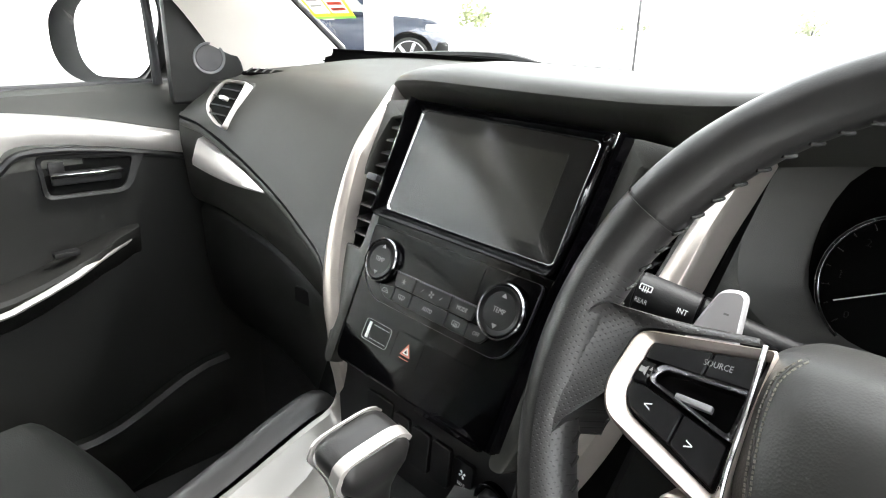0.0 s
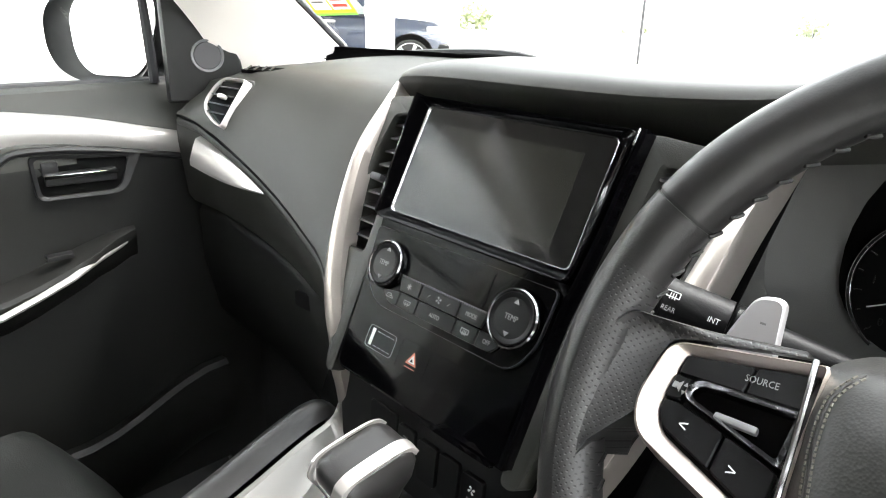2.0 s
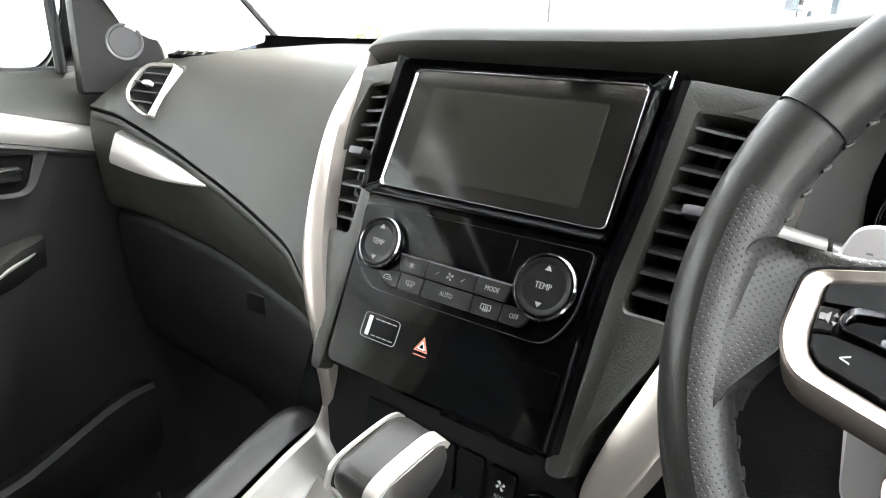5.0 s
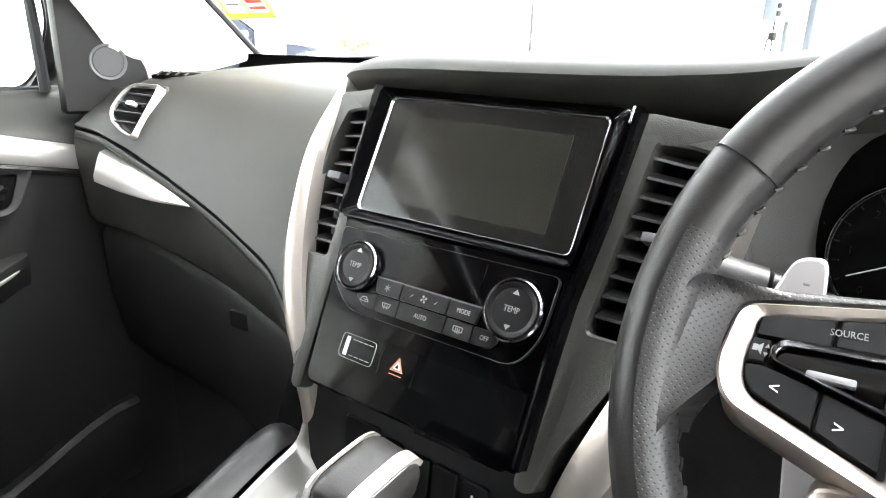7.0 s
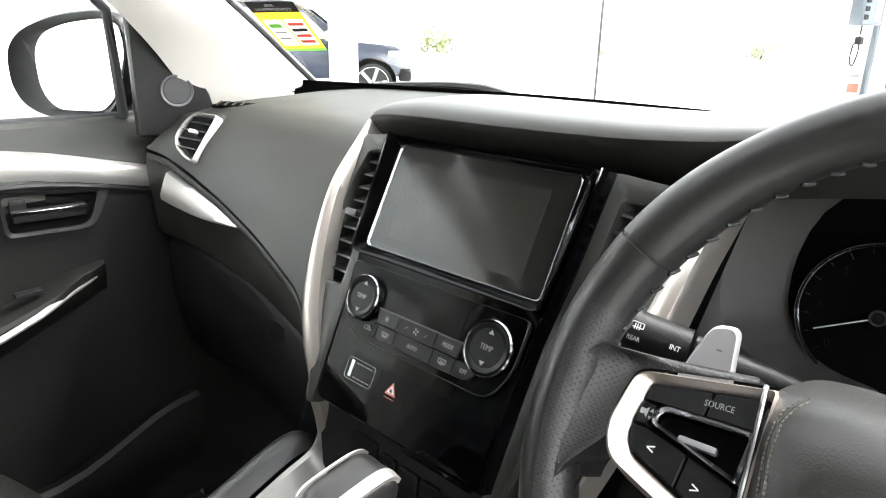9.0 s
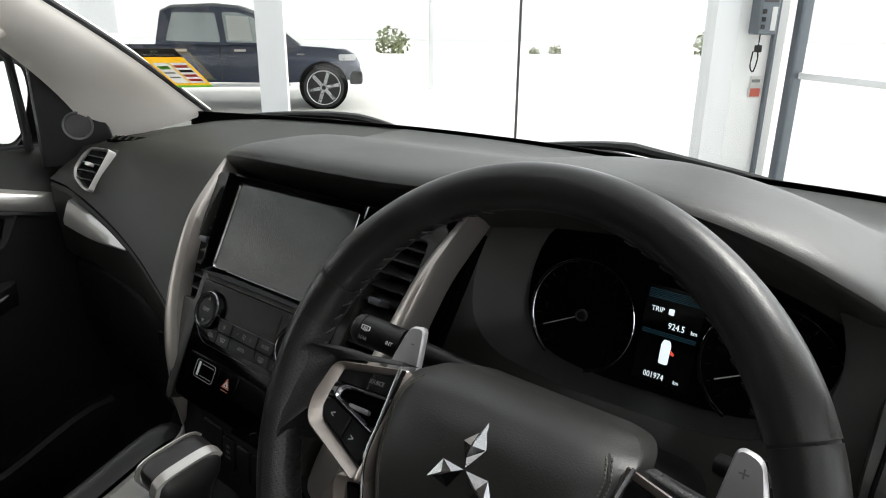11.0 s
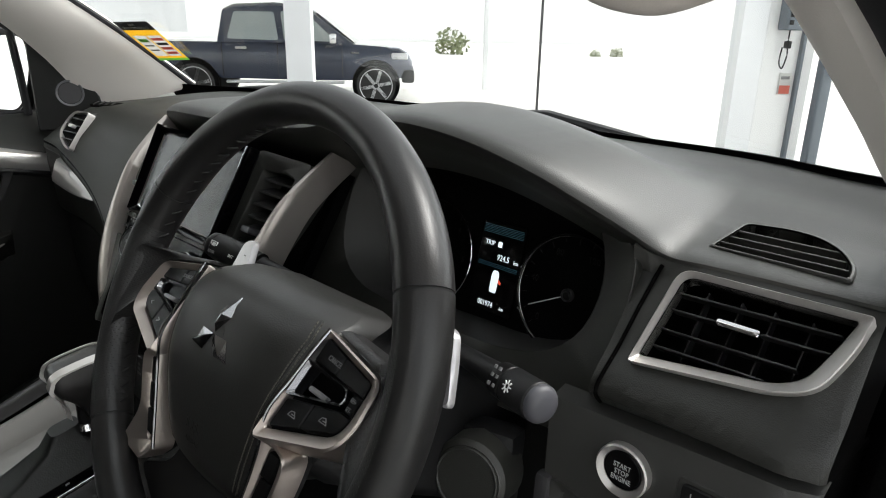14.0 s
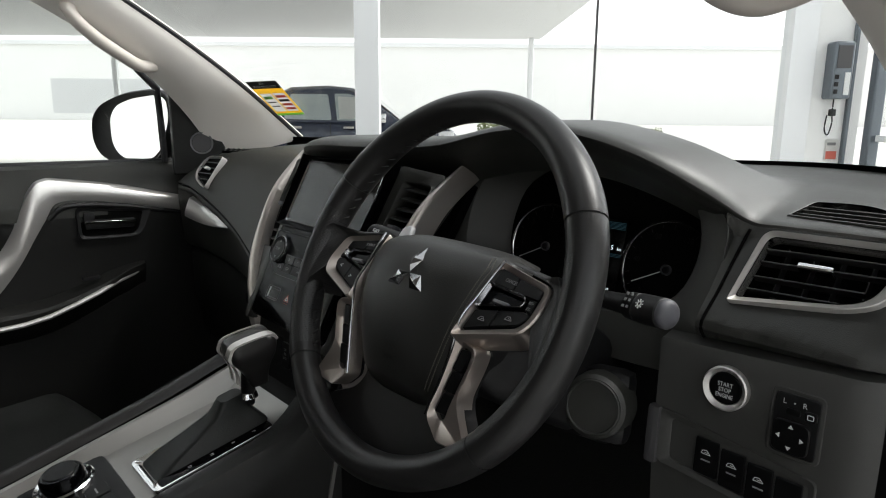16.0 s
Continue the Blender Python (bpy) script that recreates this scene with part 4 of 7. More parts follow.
part("door_lining", box(0.03, -0.10, 0.50, 1.02, -0.071, 1.19, OPEN, 0.01), DASH_LOW, driver_door, "black inner lining")
part("window_frame", tube([OPEN @ Vector(p) for p in smooth_path([(0.02, 0, 1.19), (0.16, 0, 1.33), (0.36, 0, 1.50), (0.58, 0, 1.62), (0.98, 0, 1.66), (1.04, 0, 1.19)], 6)], 0.026, 10), RUBBER, driver_door, "dark window frame")
pane_ = part("window_pane", sheet([[OPEN @ Vector((0.03, 0, 1.19)), OPEN @ Vector((1.03, 0, 1.19))], [OPEN @ Vector((0.36, 0, 1.50)), OPEN @ Vector((1.02, 0, 1.50))]], 0.004, (0, 1, 0)), GLASS, driver_door, "clear side window")
pane_.visible_shadow = False

# ---- door mirror ----
mirror = thing("door_mirror", "dark door mirror outside the passenger window", "door mirror", (-0.88, 0.47, 1.20))
MIR = Matrix.Translation((-0.880, 0.432, 1.282)) @ Euler((radians(90), 0, radians(24))).to_matrix().to_4x4()
m_out = round_poly([(-0.152, -0.035), (-0.150, 0.022), (-0.115, 0.054), (-0.040, 0.078), (0.060, 0.089), (0.108, 0.080), (0.114, 0.024), (0.083, -0.055), (0.046, -0.087), (-0.090, -0.087), (-0.132, -0.068)], [0.03, 0.03, 0.04, 0.05, 0.04, 0.02, 0.03, 0.03, 0.02, 0.03, 0.03], 4)
m_in = round_poly([(-0.098, -0.035), (-0.099, 0.022), (-0.075, 0.052), (-0.020, 0.070), (0.060, 0.078), (0.094, 0.071), (0.100, 0.020), (0.071, -0.050), (0.038, -0.076), (-0.060, -0.078), (-0.086, -0.060)], [0.024, 0.024, 0.03, 0.04, 0.03, 0.016, 0.024, 0.024, 0.016, 0.024, 0.024], 4)


def build_mirror_shell():
    rows = []
    for z, d in ((0.004, 0.004), (0.008, 0.0), (0.0, -0.004), (-0.03, 0.0), (-0.07, 0.014), (-0.095, 0.04), (-0.105, 0.07)):
        rows.append([MIR @ Vector((x, y, z)) for x, y in inset(m_out, d)])
    rows.insert(0, [MIR @ Vector((x, y, -0.006)) for x, y in m_in])
    return loft(rows, closed=True, caps=True)


part("mirror_shell", build_mirror_shell(), BLACK, mirror, "dark rounded housing")
part("mirror_glass", plate(inset(m_in, 0.001), -0.010, -0.002, MIR, 0.001), MIRROR, mirror, "silvered mirror glass")
part("mirror_foot", loft([[(-0.83, 0.47 + a, 1.20 + b) for a, b in ((0, 0), (0.06, 0), (0.06, 0.03), (0, 0.03))], [(-0.785, 0.48 + a, 1.205 + b) for a, b in ((0, 0), (0.09, 0), (0.09, 0.10), (0.02, 0.05))], [(-0.765, 0.50 + a, 1.205 + b) for a, b in ((0, 0), (0.08, 0), (0.08, 0.10), (0.02, 0.05))]], closed=True, caps=True), BLACK, mirror)

# ---- grab handles on the pillars ----
def grab_handle(s, label, line_, r, flare):
    """A moulded bow: thick at both feet, flattened along the grip."""
    g = thing("grab_handle", label, "grab handle", (s * 0.63, 0.39, 1.40))
    path = smooth_path([(s * x, y, z) for x, y, z in line_], 7)
    n = len(path)
    radii = []
    for i in range(n):
        e = min(i, n - 1 - i) / (n - 1)
        radii.append(r + flare * (1 - smoothstep(0.0, 0.16, e)))
    part("grip", tube(path, radii, 20, flat=0.8), GRIP, g, "moulded beige grip")
    for k, (i, j) in enumerate(((2, 3), (n - 3, n - 4))):
        part("parting_line", tube([path[i], path[i].lerp(path[j], 0.25)], [radii[i] + 0.0008] * 2, 20, flat=0.8), BEIGE_HARD, g)


grab_handle(-1, "beige grab handle on the passenger side pillar", [(0.646, 0.405, 1.421), (0.618, 0.378, 1.412), (0.600, 0.355, 1.412), (0.592, 0.325, 1.427), (0.585, 0.279, 1.456), (0.583, 0.245, 1.487), (0.590, 0.236, 1.512), (0.618, 0.258, 1.536)], 0.0150, 0.008)
grab_handle(1, "beige grab handle on the driver side pillar", [(0.674, 0.418, 1.4330), (0.652, 0.402, 1.4210), (0.632, 0.380, 1.4080), (0.619, 0.357, 1.4025), (0.609, 0.325, 1.4100), (0.601, 0.285, 1.4350), (0.596, 0.230, 1.4650), (0.599, 0.165, 1.5090), (0.626, 0.110, 1.5690)], 0.0130, 0.007)

# ---- inside mirror ----
inner = thing("rear_view_mirror", "black rear-view mirror hanging from the windscreen", "mirror", (-0.02, 0.31, 1.50))
INM = Matrix.Translation((-0.02, 0.290, 1.533)) @ Euler((radians(90 - 8), 0, radians(28))).to_matrix().to_4x4()
im = round_poly([(-0.125, -0.030), (0.125, -0.030), (0.118, 0.034), (-0.118, 0.034)], 0.018, 5)
part("mirror_case", loft([[INM @ Vector((x, y, z)) for x, y in inset(im, d)] for z, d in ((0.010, 0.004), (0.004, 0.0), (-0.012, 0.0), (-0.030, 0.012), (-0.036, 0.03))], closed=True, caps=True), BLACK, inner, "black plastic case")
part("mirror_glass", plate(inset(im, 0.005), 0.008, 0.012, INM), MIRROR, inner)
part("mirror_arm", tube([(-0.03, 0.315, 1.540), (-0.03, 0.345, 1.545), (-0.02, 0.350, 1.565)], 0.013, 10), BLACK, inner)
part("mirror_sensor", box(-0.02, -0.045, -0.035, 0.03, -0.022, -0.008, INM, 0.005), BLACK, inner)

# ---- passenger seat ----
seat = thing("passenger_seat", "black leather passenger seat", "car seat", (-0.37, -0.15, 0.45))


def build_cushion():
    rows = []
    for i in range(25):
        t = (i / 24) ** 1.7
        top = 0.772 - 0.045 * t
        round_ = 0.085 * (1 - smoothstep(-0.03, 0.11, t)) ** 2
        row = []
        for k in range(21):
            u = 2 * k / 20 - 1
            y = 0.222 - 0.070 * abs(u) ** 3 * (1 - t) - 0.64 * t
            edge = 0.012 * smoothstep(0.55, 0.85, abs(u)) - 0.085 * smoothstep(0.82, 1.02, abs(u)) ** 1.5
            row.append((-0.375 + 0.265 * u, y, top - round_ + edge))
        row += [(-0.375 + 0.27, 0.14 - 0.56 * t, 0.52), (-0.375 - 0.27, 0.14 - 0.56 * t, 0.52)]
        rows.append(row)
    return loft(rows, closed=True, caps=True)


part("seat_cushion", build_cushion(), SEAT, seat, "black leather cushion")
part("seat_back", loft([[(-0.375 + 0.25 * u, -0.42 - 0.35 * t + 0.02 * abs(u), 0.66 + 0.72 * t) for u in (-1, -0.6, 0, 0.6, 1)] + [(-0.375 + 0.25 * u, -0.58 - 0.35 * t, 0.66 + 0.72 * t) for u in (1, 0.6, 0, -0.6, -1)] for t in (0, 0.2, 0.5, 0.8, 1.0)], closed=True, caps=True), SEAT, seat, "black leather backrest")
driver = thing("driver_seat", "black leather driver's seat", "car seat", (0.37, -0.5, 0.45))
part("seat_cushion", box(0.12, -0.95, 0.50, 0.62, -0.42, 0.68, bevel=0.05, seg=3), SEAT, driver)
part("seat_back", loft([[(0.37 + 0.25 * u, -0.85 - 0.35 * t + 0.02 * abs(u), 0.64 + 0.72 * t) for u in (-1, -0.6, 0, 0.6, 1)] + [(0.37 + 0.25 * u, -1.0 - 0.35 * t, 0.64 + 0.72 * t) for u in (1, 0.6, 0, -0.6, -1)] for t in (0, 0.2, 0.5, 0.8, 1.0)], closed=True, caps=True), SEAT, driver)

# ---- centre stack: screen unit ----
fascia = thing("centre_fascia", "gloss black centre fascia between the air vents", "fascia", (0, 0.36, 1.03))
f_out = round_poly([(-0.1000, -0.036), (0.1100, -0.036), (0.1115, 0.085), (0.1205, 0.226), (-0.1175, 0.226), (-0.1150, 0.112), (-0.110, 0.085)], [0.008, 0.008, 0.02, 0.004, 0.004, 0.01, 0.01], 4)
part("fascia_panel", plate(f_out, -0.03, -0.0015, STACK, 0.003), PIANO, fascia, "gloss black panel")

screen = thing("touch_screen", "dark touch screen, switched off, in a gloss black frame", "touch screen", (0, 0.40, 1.16))
b_out = round_poly([(-0.1110, 0.1055), (0.1055, 0.1070), (0.1150, 0.2250), (-0.1125, 0.2240)], [0.008, 0.008, 0.006, 0.006], 5)
b_in = round_poly([(-0.1000, 0.1150), (0.1005, 0.1155), (0.1015, 0.2190), (-0.1000, 0.2175)], [0.006, 0.006, 0.006, 0.006], 5)
part("bezel", rim(b_out, b_in, -0.004, 0.010, STACK, z_in=0.0035, edge=0.0015), PIANO, screen, "gloss black bezel")
part("chrome_line", rim(b_in, inset(b_in, 0.0022), -0.001, 0.0046, STACK, z_in=0.0034, edge=0.0004), CHROME, screen, "thin bright line round the glass")
part("glass", plate(inset(b_in, 0.0022), -0.002, 0.0022, STACK, 0.0003), SCREEN, screen, "dark glass")
part("lit_panel", plate(rect(-0.0770, 0.1275, 0.0760, 0.2030), 0.0022, 0.00232, STACK, 0.0001), LCD, screen, "dark grey display panel")
part("bezel_lip", loft([[STACK @ Vector((x, y, z)) for z, x, y in ((0.0, xx + 0.003, yy), (0.012, xx + 0.002, yy), (0.013, xx - 0.001, yy), (0.006, xx - 0.006, yy))] for xx, yy in ((0.1215, 0.2255), (0.1195, 0.190), (0.1170, 0.144), (0.1110, 0.085), (0.1100, 0.04), (0.1100, -0.03))]), PIANO, screen)
part("bezel_lip", loft([[STACK @ Vector((x, y, z)) for z, x, y in ((0.0, -xx - 0.003, yy), (0.010, -xx - 0.002, yy), (0.011, -xx + 0.001, yy), (0.006, -xx + 0.006, yy))] for xx, yy in ((0.1170, 0.2255), (0.1150, 0.190), (0.1130, 0.150), (0.1110, 0.108))]), PIANO, screen)
# chrome bar modelled where the bezel corner only catches a highlight
part("corner_glint", box(0.1165, 0.212, 0.011, 0.1185, 0.2250, 0.0135, STACK, 0.0005, 1), DIAL_RING, screen, "small chrome bar in place of a glint on the bezel corner")

# ---- climate controls ----
climate = thing("climate_panel", "gloss black climate control panel with two dials", "climate panel", (0, 0.37, 1.10))
CLIM = at(STACK, 0.006, -0.0018)
c_out = round_poly([(-0.1080, 0.0985), (0.0985, 0.1005), (0.0970, 0.055), (0.0830, 0.0315), (-0.0760, 0.0315), (-0.1030, 0.055)], [0.006, 0.006, 0.012, 0.012, 0.012, 0.012], 4)
part("control_panel", plate(c_out, -0.002, 0.0022, STACK, 0.001), PIANO, climate)
part("panel_line", rim(c_out, inset(c_out, 0.0009), -0.002, 0.0027, STACK, edge=0.0003), GREY_TIP, climate)
part("climate_display", plate(rect(-0.0600, 0.0670, 0.0400, 0.0970, 0.002), 0.0022, 0.0030, STACK, 0.0003), PIANO, climate, "dark climate display")


def dial(cx, cy, r):
    d = at(STACK, cx, cy)
    ring = part("dial_ring", rim(circle(0, 0, r, 40), circle(0, 0, r - 0.0024, 40), 0.0, 0.0100, d, z_in=0.0088, edge=0.0012), DIAL_RING, climate, "satin chrome ring of a dial")
    part("dial_side", disc(r + 0.0022, r + 0.0004, 0.0, 0.0060, d, 40), PIANO, ring)
    part("dial_face", disc(r - 0.0023, r - 0.0025, 0.0, 0.0090, d, 40, 0.0006), BUTTON, ring, "black dial face")
    part("dial_dish", rim(circle(0, 0, r - 0.0032, 40), circle(0, 0, r - 0.0075, 40), 0.0080, 0.0097, d, z_in=0.0090, edge=0.0003), BUTTON, ring)
    writing("TEMP", 0.0062, at(d, 0, 0, 0.0097), ring, PRINT_DIM, squeeze=0.85)
    for sgn in (1, -1):
        y = 0.0125 * sgn
        part("arrow", plate([(-0.0025, y - 0.0015 * sgn), (0.0025, y - 0.0015 * sgn), (0, y + 0.002 * sgn)], 0.0090, 0.0097, d, 0.0001), PRINT_DIM, ring)


dial(-0.0760, 0.0685, 0.0210)
dial(0.0722, 0.0694, 0.0230)


def key(outline, text="", size=0.0052, marks=(), depth=0.0050, print_mat=None):
    k = part("button", plate(outline, 0.0, depth, CLIM, 0.0007), BUTTON, climate, "black push button")
    cx = (min(p[0] for p in outline) + max(p[0] for p in outline)) / 2
    cy = (min(p[1] for p in outline) + max(p[1] for p in outline)) / 2
    if text:
        writing(text, size, at(CLIM, cx, cy, depth + 0.0002), k, print_mat or PRINT_DIM, squeeze=0.82)
    for shape in marks:
        part("symbol", plate([(cx + x, cy + y) for x, y in shape], depth - 0.0003, depth + 0.0003, CLIM, 0.0001), print_mat or PRINT_DIM, k)
    return k


def bar(x0, y0, x1, y1):
    return [(x0, y0), (x1, y0), (x1, y1), (x0, y1)]


def slash(x0, y0, x1, y1, w=0.0006):
    dx, dy = x1 - x0, y1 - y0
    l = math.hypot(dx, dy)
    nx, ny = -dy / l * w / 2, dx / l * w / 2
    return [(x0 + nx, y0 + ny), (x0 - nx, y0 - ny), (x1 - nx, y1 - ny), (x1 + nx, y1 + ny)]


flake = [slash(0.0028 * math.cos(a), 0.0028 * math.sin(a), -0.0028 * math.cos(a), -0.0028 * math.sin(a)) for a in (math.pi / 2, math.pi / 6, -math.pi / 6)]
fan_mark = [[(0.0004 * math.cos(a), 0.0004 * math.sin(a)), (0.003 * math.cos(a + 0.5), 0.003 * math.sin(a + 0.5)), (0.0032 * math.cos(a), 0.0032 * math.sin(a)), (0.0022 * math.cos(a - 0.3), 0.0022 * math.sin(a - 0.3))] for a in (0.3, 1.87, 3.44, 5.01)]
tri_down = [(-0.0100, 0.0012), (-0.0110, 0.0012), (-0.01325, -0.0018)]
tri_up = [(0.0100, -0.0012), (0.0110, -0.0012), (0.01325, 0.0018)]
car_mark = [slash(-0.0045, -0.0015, 0.0045, -0.0015), slash(-0.0045, -0.0015, -0.003, 0.0015), slash(-0.003, 0.0015, 0.001, 0.0022), slash(0.001, 0.0022, 0.0045, -0.0015), slash(-0.001, 0.0, 0.002, 0.0)]
screen_mark = [slash(-0.0042, 0.0018, 0.0042, 0.0018), slash(-0.0042, 0.0018, -0.003, -0.0012), slash(0.0042, 0.0018, 0.003, -0.0012), slash(-0.003, -0.0012, 0.003, -0.0012), slash(-0.0015, -0.0026, -0.0012, 0.0008), slash(0.0015, -0.0026, 0.0012, 0.0008)]
rear_mark = [slash(-0.0040, 0.0022, 0.0040, 0.0022), slash(-0.0040, -0.0014, 0.0040, -0.0014), slash(-0.0040, 0.0022, -0.0040, -0.0014), slash(0.0040, 0.0022, 0.0040, -0.0014), slash(-0.0016, -0.0028, -0.0016, 0.0012), slash(0.0, -0.0028, 0.0, 0.0012), slash(0.0016, -0.0028, 0.0016, 0.0012)]
key(round_poly([(-0.0565, 0.0535), (-0.0330, 0.0535), (-0.0330, 0.0660), (-0.0600, 0.0660)], 0.0015, 2), marks=flake)
key(round_poly([(-0.0322, 0.0535), (0.0125, 0.0535), (0.0125, 0.0660), (-0.0322, 0.0660)], 0.0015, 2), marks=[*fan_mark, tri_down, tri_up])
key(round_poly([(0.0133, 0.0535), (0.0392, 0.0535), (0.0415, 0.0660), (0.0133, 0.0660)], 0.0015, 2), "MODE")
key(round_poly([(-0.0650, 0.0395), (-0.0545, 0.0395), (-0.0545, 0.0525), (-0.0770, 0.0490)], [0.005, 0.0015, 0.0015, 0.003], 2), marks=car_mark)
key(round_poly([(-0.0537, 0.0395), (-0.0312, 0.0395), (-0.0312, 0.0525), (-0.0537, 0.0525)], 0.0015, 2), marks=screen_mark)
key(round_poly([(-0.0304, 0.0395), (0.0140, 0.0395), (0.0140, 0.0525), (-0.0304, 0.0525)], 0.0015, 2), "AUTO")
key(round_poly([(0.0148, 0.0395), (0.0385, 0.0395), (0.0385, 0.0525), (0.0148, 0.0525)], 0.0015, 2), marks=rear_mark)
key(round_poly([(0.0393, 0.0395), (0.0560, 0.0395), (0.0615, 0.0480), (0.0540, 0.0525), (0.0393, 0.0525)], [0.0015, 0.005, 0.003, 0.003, 0.0015], 2), "OFF")
part("panel_seam", plate(bar(-0.0648, 0.0662, 0.0590, 0.0672), 0.0022, 0.0040, CLIM, 0.0003), GREY_TIP, climate)

# ---- switch row with the hazard button ----
ROW = at(STACK, 0.006, 0.0035)
switches = thing("switch_row", "gloss black switch row with hazard button", "switch panel", (0, 0.345, 1.05))
part("row_panel", plate(rect(-0.0945, -0.0130, 0.0945, 0.0140, 0.0015, 2), -0.003, 0.0004, ROW, 0.0006), PIANO, switches)
lamp = part("airbag_lamp", plate(rect(-0.0945, -0.0125, -0.0340, 0.0135, 0.0015, 2), -0.001, 0.0012, ROW, 0.0005), ROW_BLACK, switches, "passenger airbag indicator")
car_out = rect(-0.0775, -0.0095, -0.0410, 0.0105, 0.004, 3)
part("lamp_outline", rim(car_out, inset(car_out, 0.0007), 0.0008, 0.0016, ROW, edge=0.0001), PRINT_DIM, lamp)
part("lamp_mark", plate(bar(-0.0725, -0.0072, -0.0690, 0.0082), 0.0010, 0.0017, ROW, 0.0001), PRINT, lamp)
for y in (0.0068, -0.0062):
    for k in range(4):
        part("lamp_dash", plate(bar(-0.066 + k * 0.0058, y - 0.0004, -0.0618 + k * 0.0058, y + 0.0004), 0.0010, 0.0016, ROW, 0.0001), PRINT_DIM, lamp)
hazard = part("hazard_button", plate(rect(-0.0332, -0.0125, 0.0000, 0.0135, 0.0015, 2), -0.001, 0.0016, ROW, 0.0005), ROW_BLACK, switches, "hazard warning button")
for r, mat_, h in ((0.0074, PRINT_RED, 0.0021), (0.0042, PRINT, 0.0023)):
    tri_ = [(-0.0165 + r * math.cos(a), -0.0010 + r * math.sin(a)) for a in (math.pi / 2, math.pi * 7 / 6, math.pi * 11 / 6)]
    part("triangle", rim(tri_, inset(tri_, 0.0022 if r > 0.006 else 0.0016), 0.0014, h, ROW, edge=0.0001), mat_, hazard)
part("underline", plate(bar(-0.0225, -0.0078, -0.0105, -0.0072), 0.0014, 0.0020, ROW, 0.0001), PRINT_RED, hazard)
part("blank_cover", plate(rect(0.0006, -0.0125, 0.0935, 0.0135, 0.0015, 2), -0.001, 0.0012, ROW, 0.0005), ROW_BLACK, switches)
part("slot_lid", plate(rect(0.0150, -0.0410, 0.0900, -0.0375, 0.0008, 2), -0.003, 0.0018, ROW, 0.0005), PIANO, fascia)

# lower panel with switches and socket
LOWER = plane_frame((0, 0.344, 0.985), 5)
lower = thing("lower_switch_panel", "black lower switch panel above the gear selector", "switch panel", (0, 0.345, 0.93))
part("lower_panel", plate(round_poly([(-0.105, -0.085), (0.105, -0.085), (0.125, 0.040), (-0.125, 0.040)], 0.008, 3), -0.03, -0.002, LOWER, 0.002), BLACK, lower)
part("blank_cover", plate(rect(-0.066, -0.030, -0.029, 0.0115, 0.003), -0.003, 0.0006, LOWER), BUTTON, lower)
lock = part("lock_switch", plate(rect(-0.0255, -0.032, -0.0040, 0.0065, 0.003), -0.003, 0.002, LOWER), BUTTON, lower, "black rocker switch")
for k, (t, w) in enumerate((("ON", 0.8), ("A/D", 0.8), ("LOCK", 0.75))):
    writing(t, 0.0052, at(LOWER, -0.0148, -0.0035 - k * 0.0065, 0.0022), lock, PRINT_DIM, squeeze=w)
for x in (0.0015, 0.0275):
    part("blank_cover", plate(rect(x, -0.034, x + 0.0225, 0.0050, 0.003), -0.003, 0.002, LOWER), BUTTON, lower)
fan_sw = part("rear_fan_switch", plate(rect(0.0545, -0.036, 0.0775, 0.0035, 0.003), -0.003, 0.002, LOWER), BUTTON, lower, "rear fan switch")
for shape in fan_mark:
    part("symbol", plate([(0.066 + 1.3 * x, -0.009 + 1.3 * y) for x, y in shape], 0.0017, 0.0023, LOWER, 0.0001), PRINT, fan_sw)
writing("REAR", 0.0048, at(LOWER, 0.066, -0.0185, 0.0022), fan_sw, PRINT_DIM, squeeze=0.8)
sock = at(LOWER, 0.100, -0.017)
socket = part("power_socket", rim(circle(0, 0, 0.0175), circle(0, 0, 0.0135), -0.004, 0.005, sock, z_in=0.004), PIANO, lower, "round power socket")
part("socket_cap", disc(0.0133, 0.0115, -0.004, 0.009, sock, 28, 0.002), BLACK, socket, "black socket cap")

# ---- steering wheel ----
wheel = thing("steering_wheel", "black leather steering wheel with silver spokes", "steering wheel", (0.3725, 0.2795, 1.177))
RIM_R = 0.174


def rim_point(a, inner=0.0):
    return Vector(((RIM_R - inner) * math.cos(a), (RIM_R - inner) * math.sin(a) * (0.985 if math.sin(a) < 0 else 1.0), 0.0))


def rim_arc(a0, a1, n, r_fn):
    """A stretch of the rim, thick as r_fn says at each angle."""
    rows = []
    for i in range(n + 1):
        a = radians(a0 + (a1 - a0) * i / n)
        c = rim_point(a)
        d = Vector((math.cos(a), math.sin(a), 0))
        r = r_fn(math.degrees(a))
        rows.append([WHEEL @ (c + d * (r * math.cos(b)) + Vector((0, 0, 1.12 * r * math.sin(b)))) for b in [2 * math.pi * k / 24 for k in range(24)]])
    return loft(rows, closed=True, caps=True)


def thick(a):
    a = a % 360
    grip = math.exp(-((a - 33) / 17) ** 2) + math.exp(-((a - 147) / 17) ** 2)
    return 0.0150 + 0.0016 * grip


SEAM_R, SEAM_L, LOWER_A = 26.5, 152.5, -42
part("rim_upper", rim_arc(SEAM_R + 0.4, SEAM_L - 0.4, 60, thick), LEATHER, wheel, "smooth leather upper rim")
part("rim_side", rim_arc(LOWER_A + 0.4, SEAM_R - 0.2, 34, thick), LEATHER, wheel, "leather grip section")
part("rim_side", rim_arc(SEAM_L + 0.2, 180 - LOWER_A - 0.4, 34, thick), LEATHER, wheel, "leather grip section")
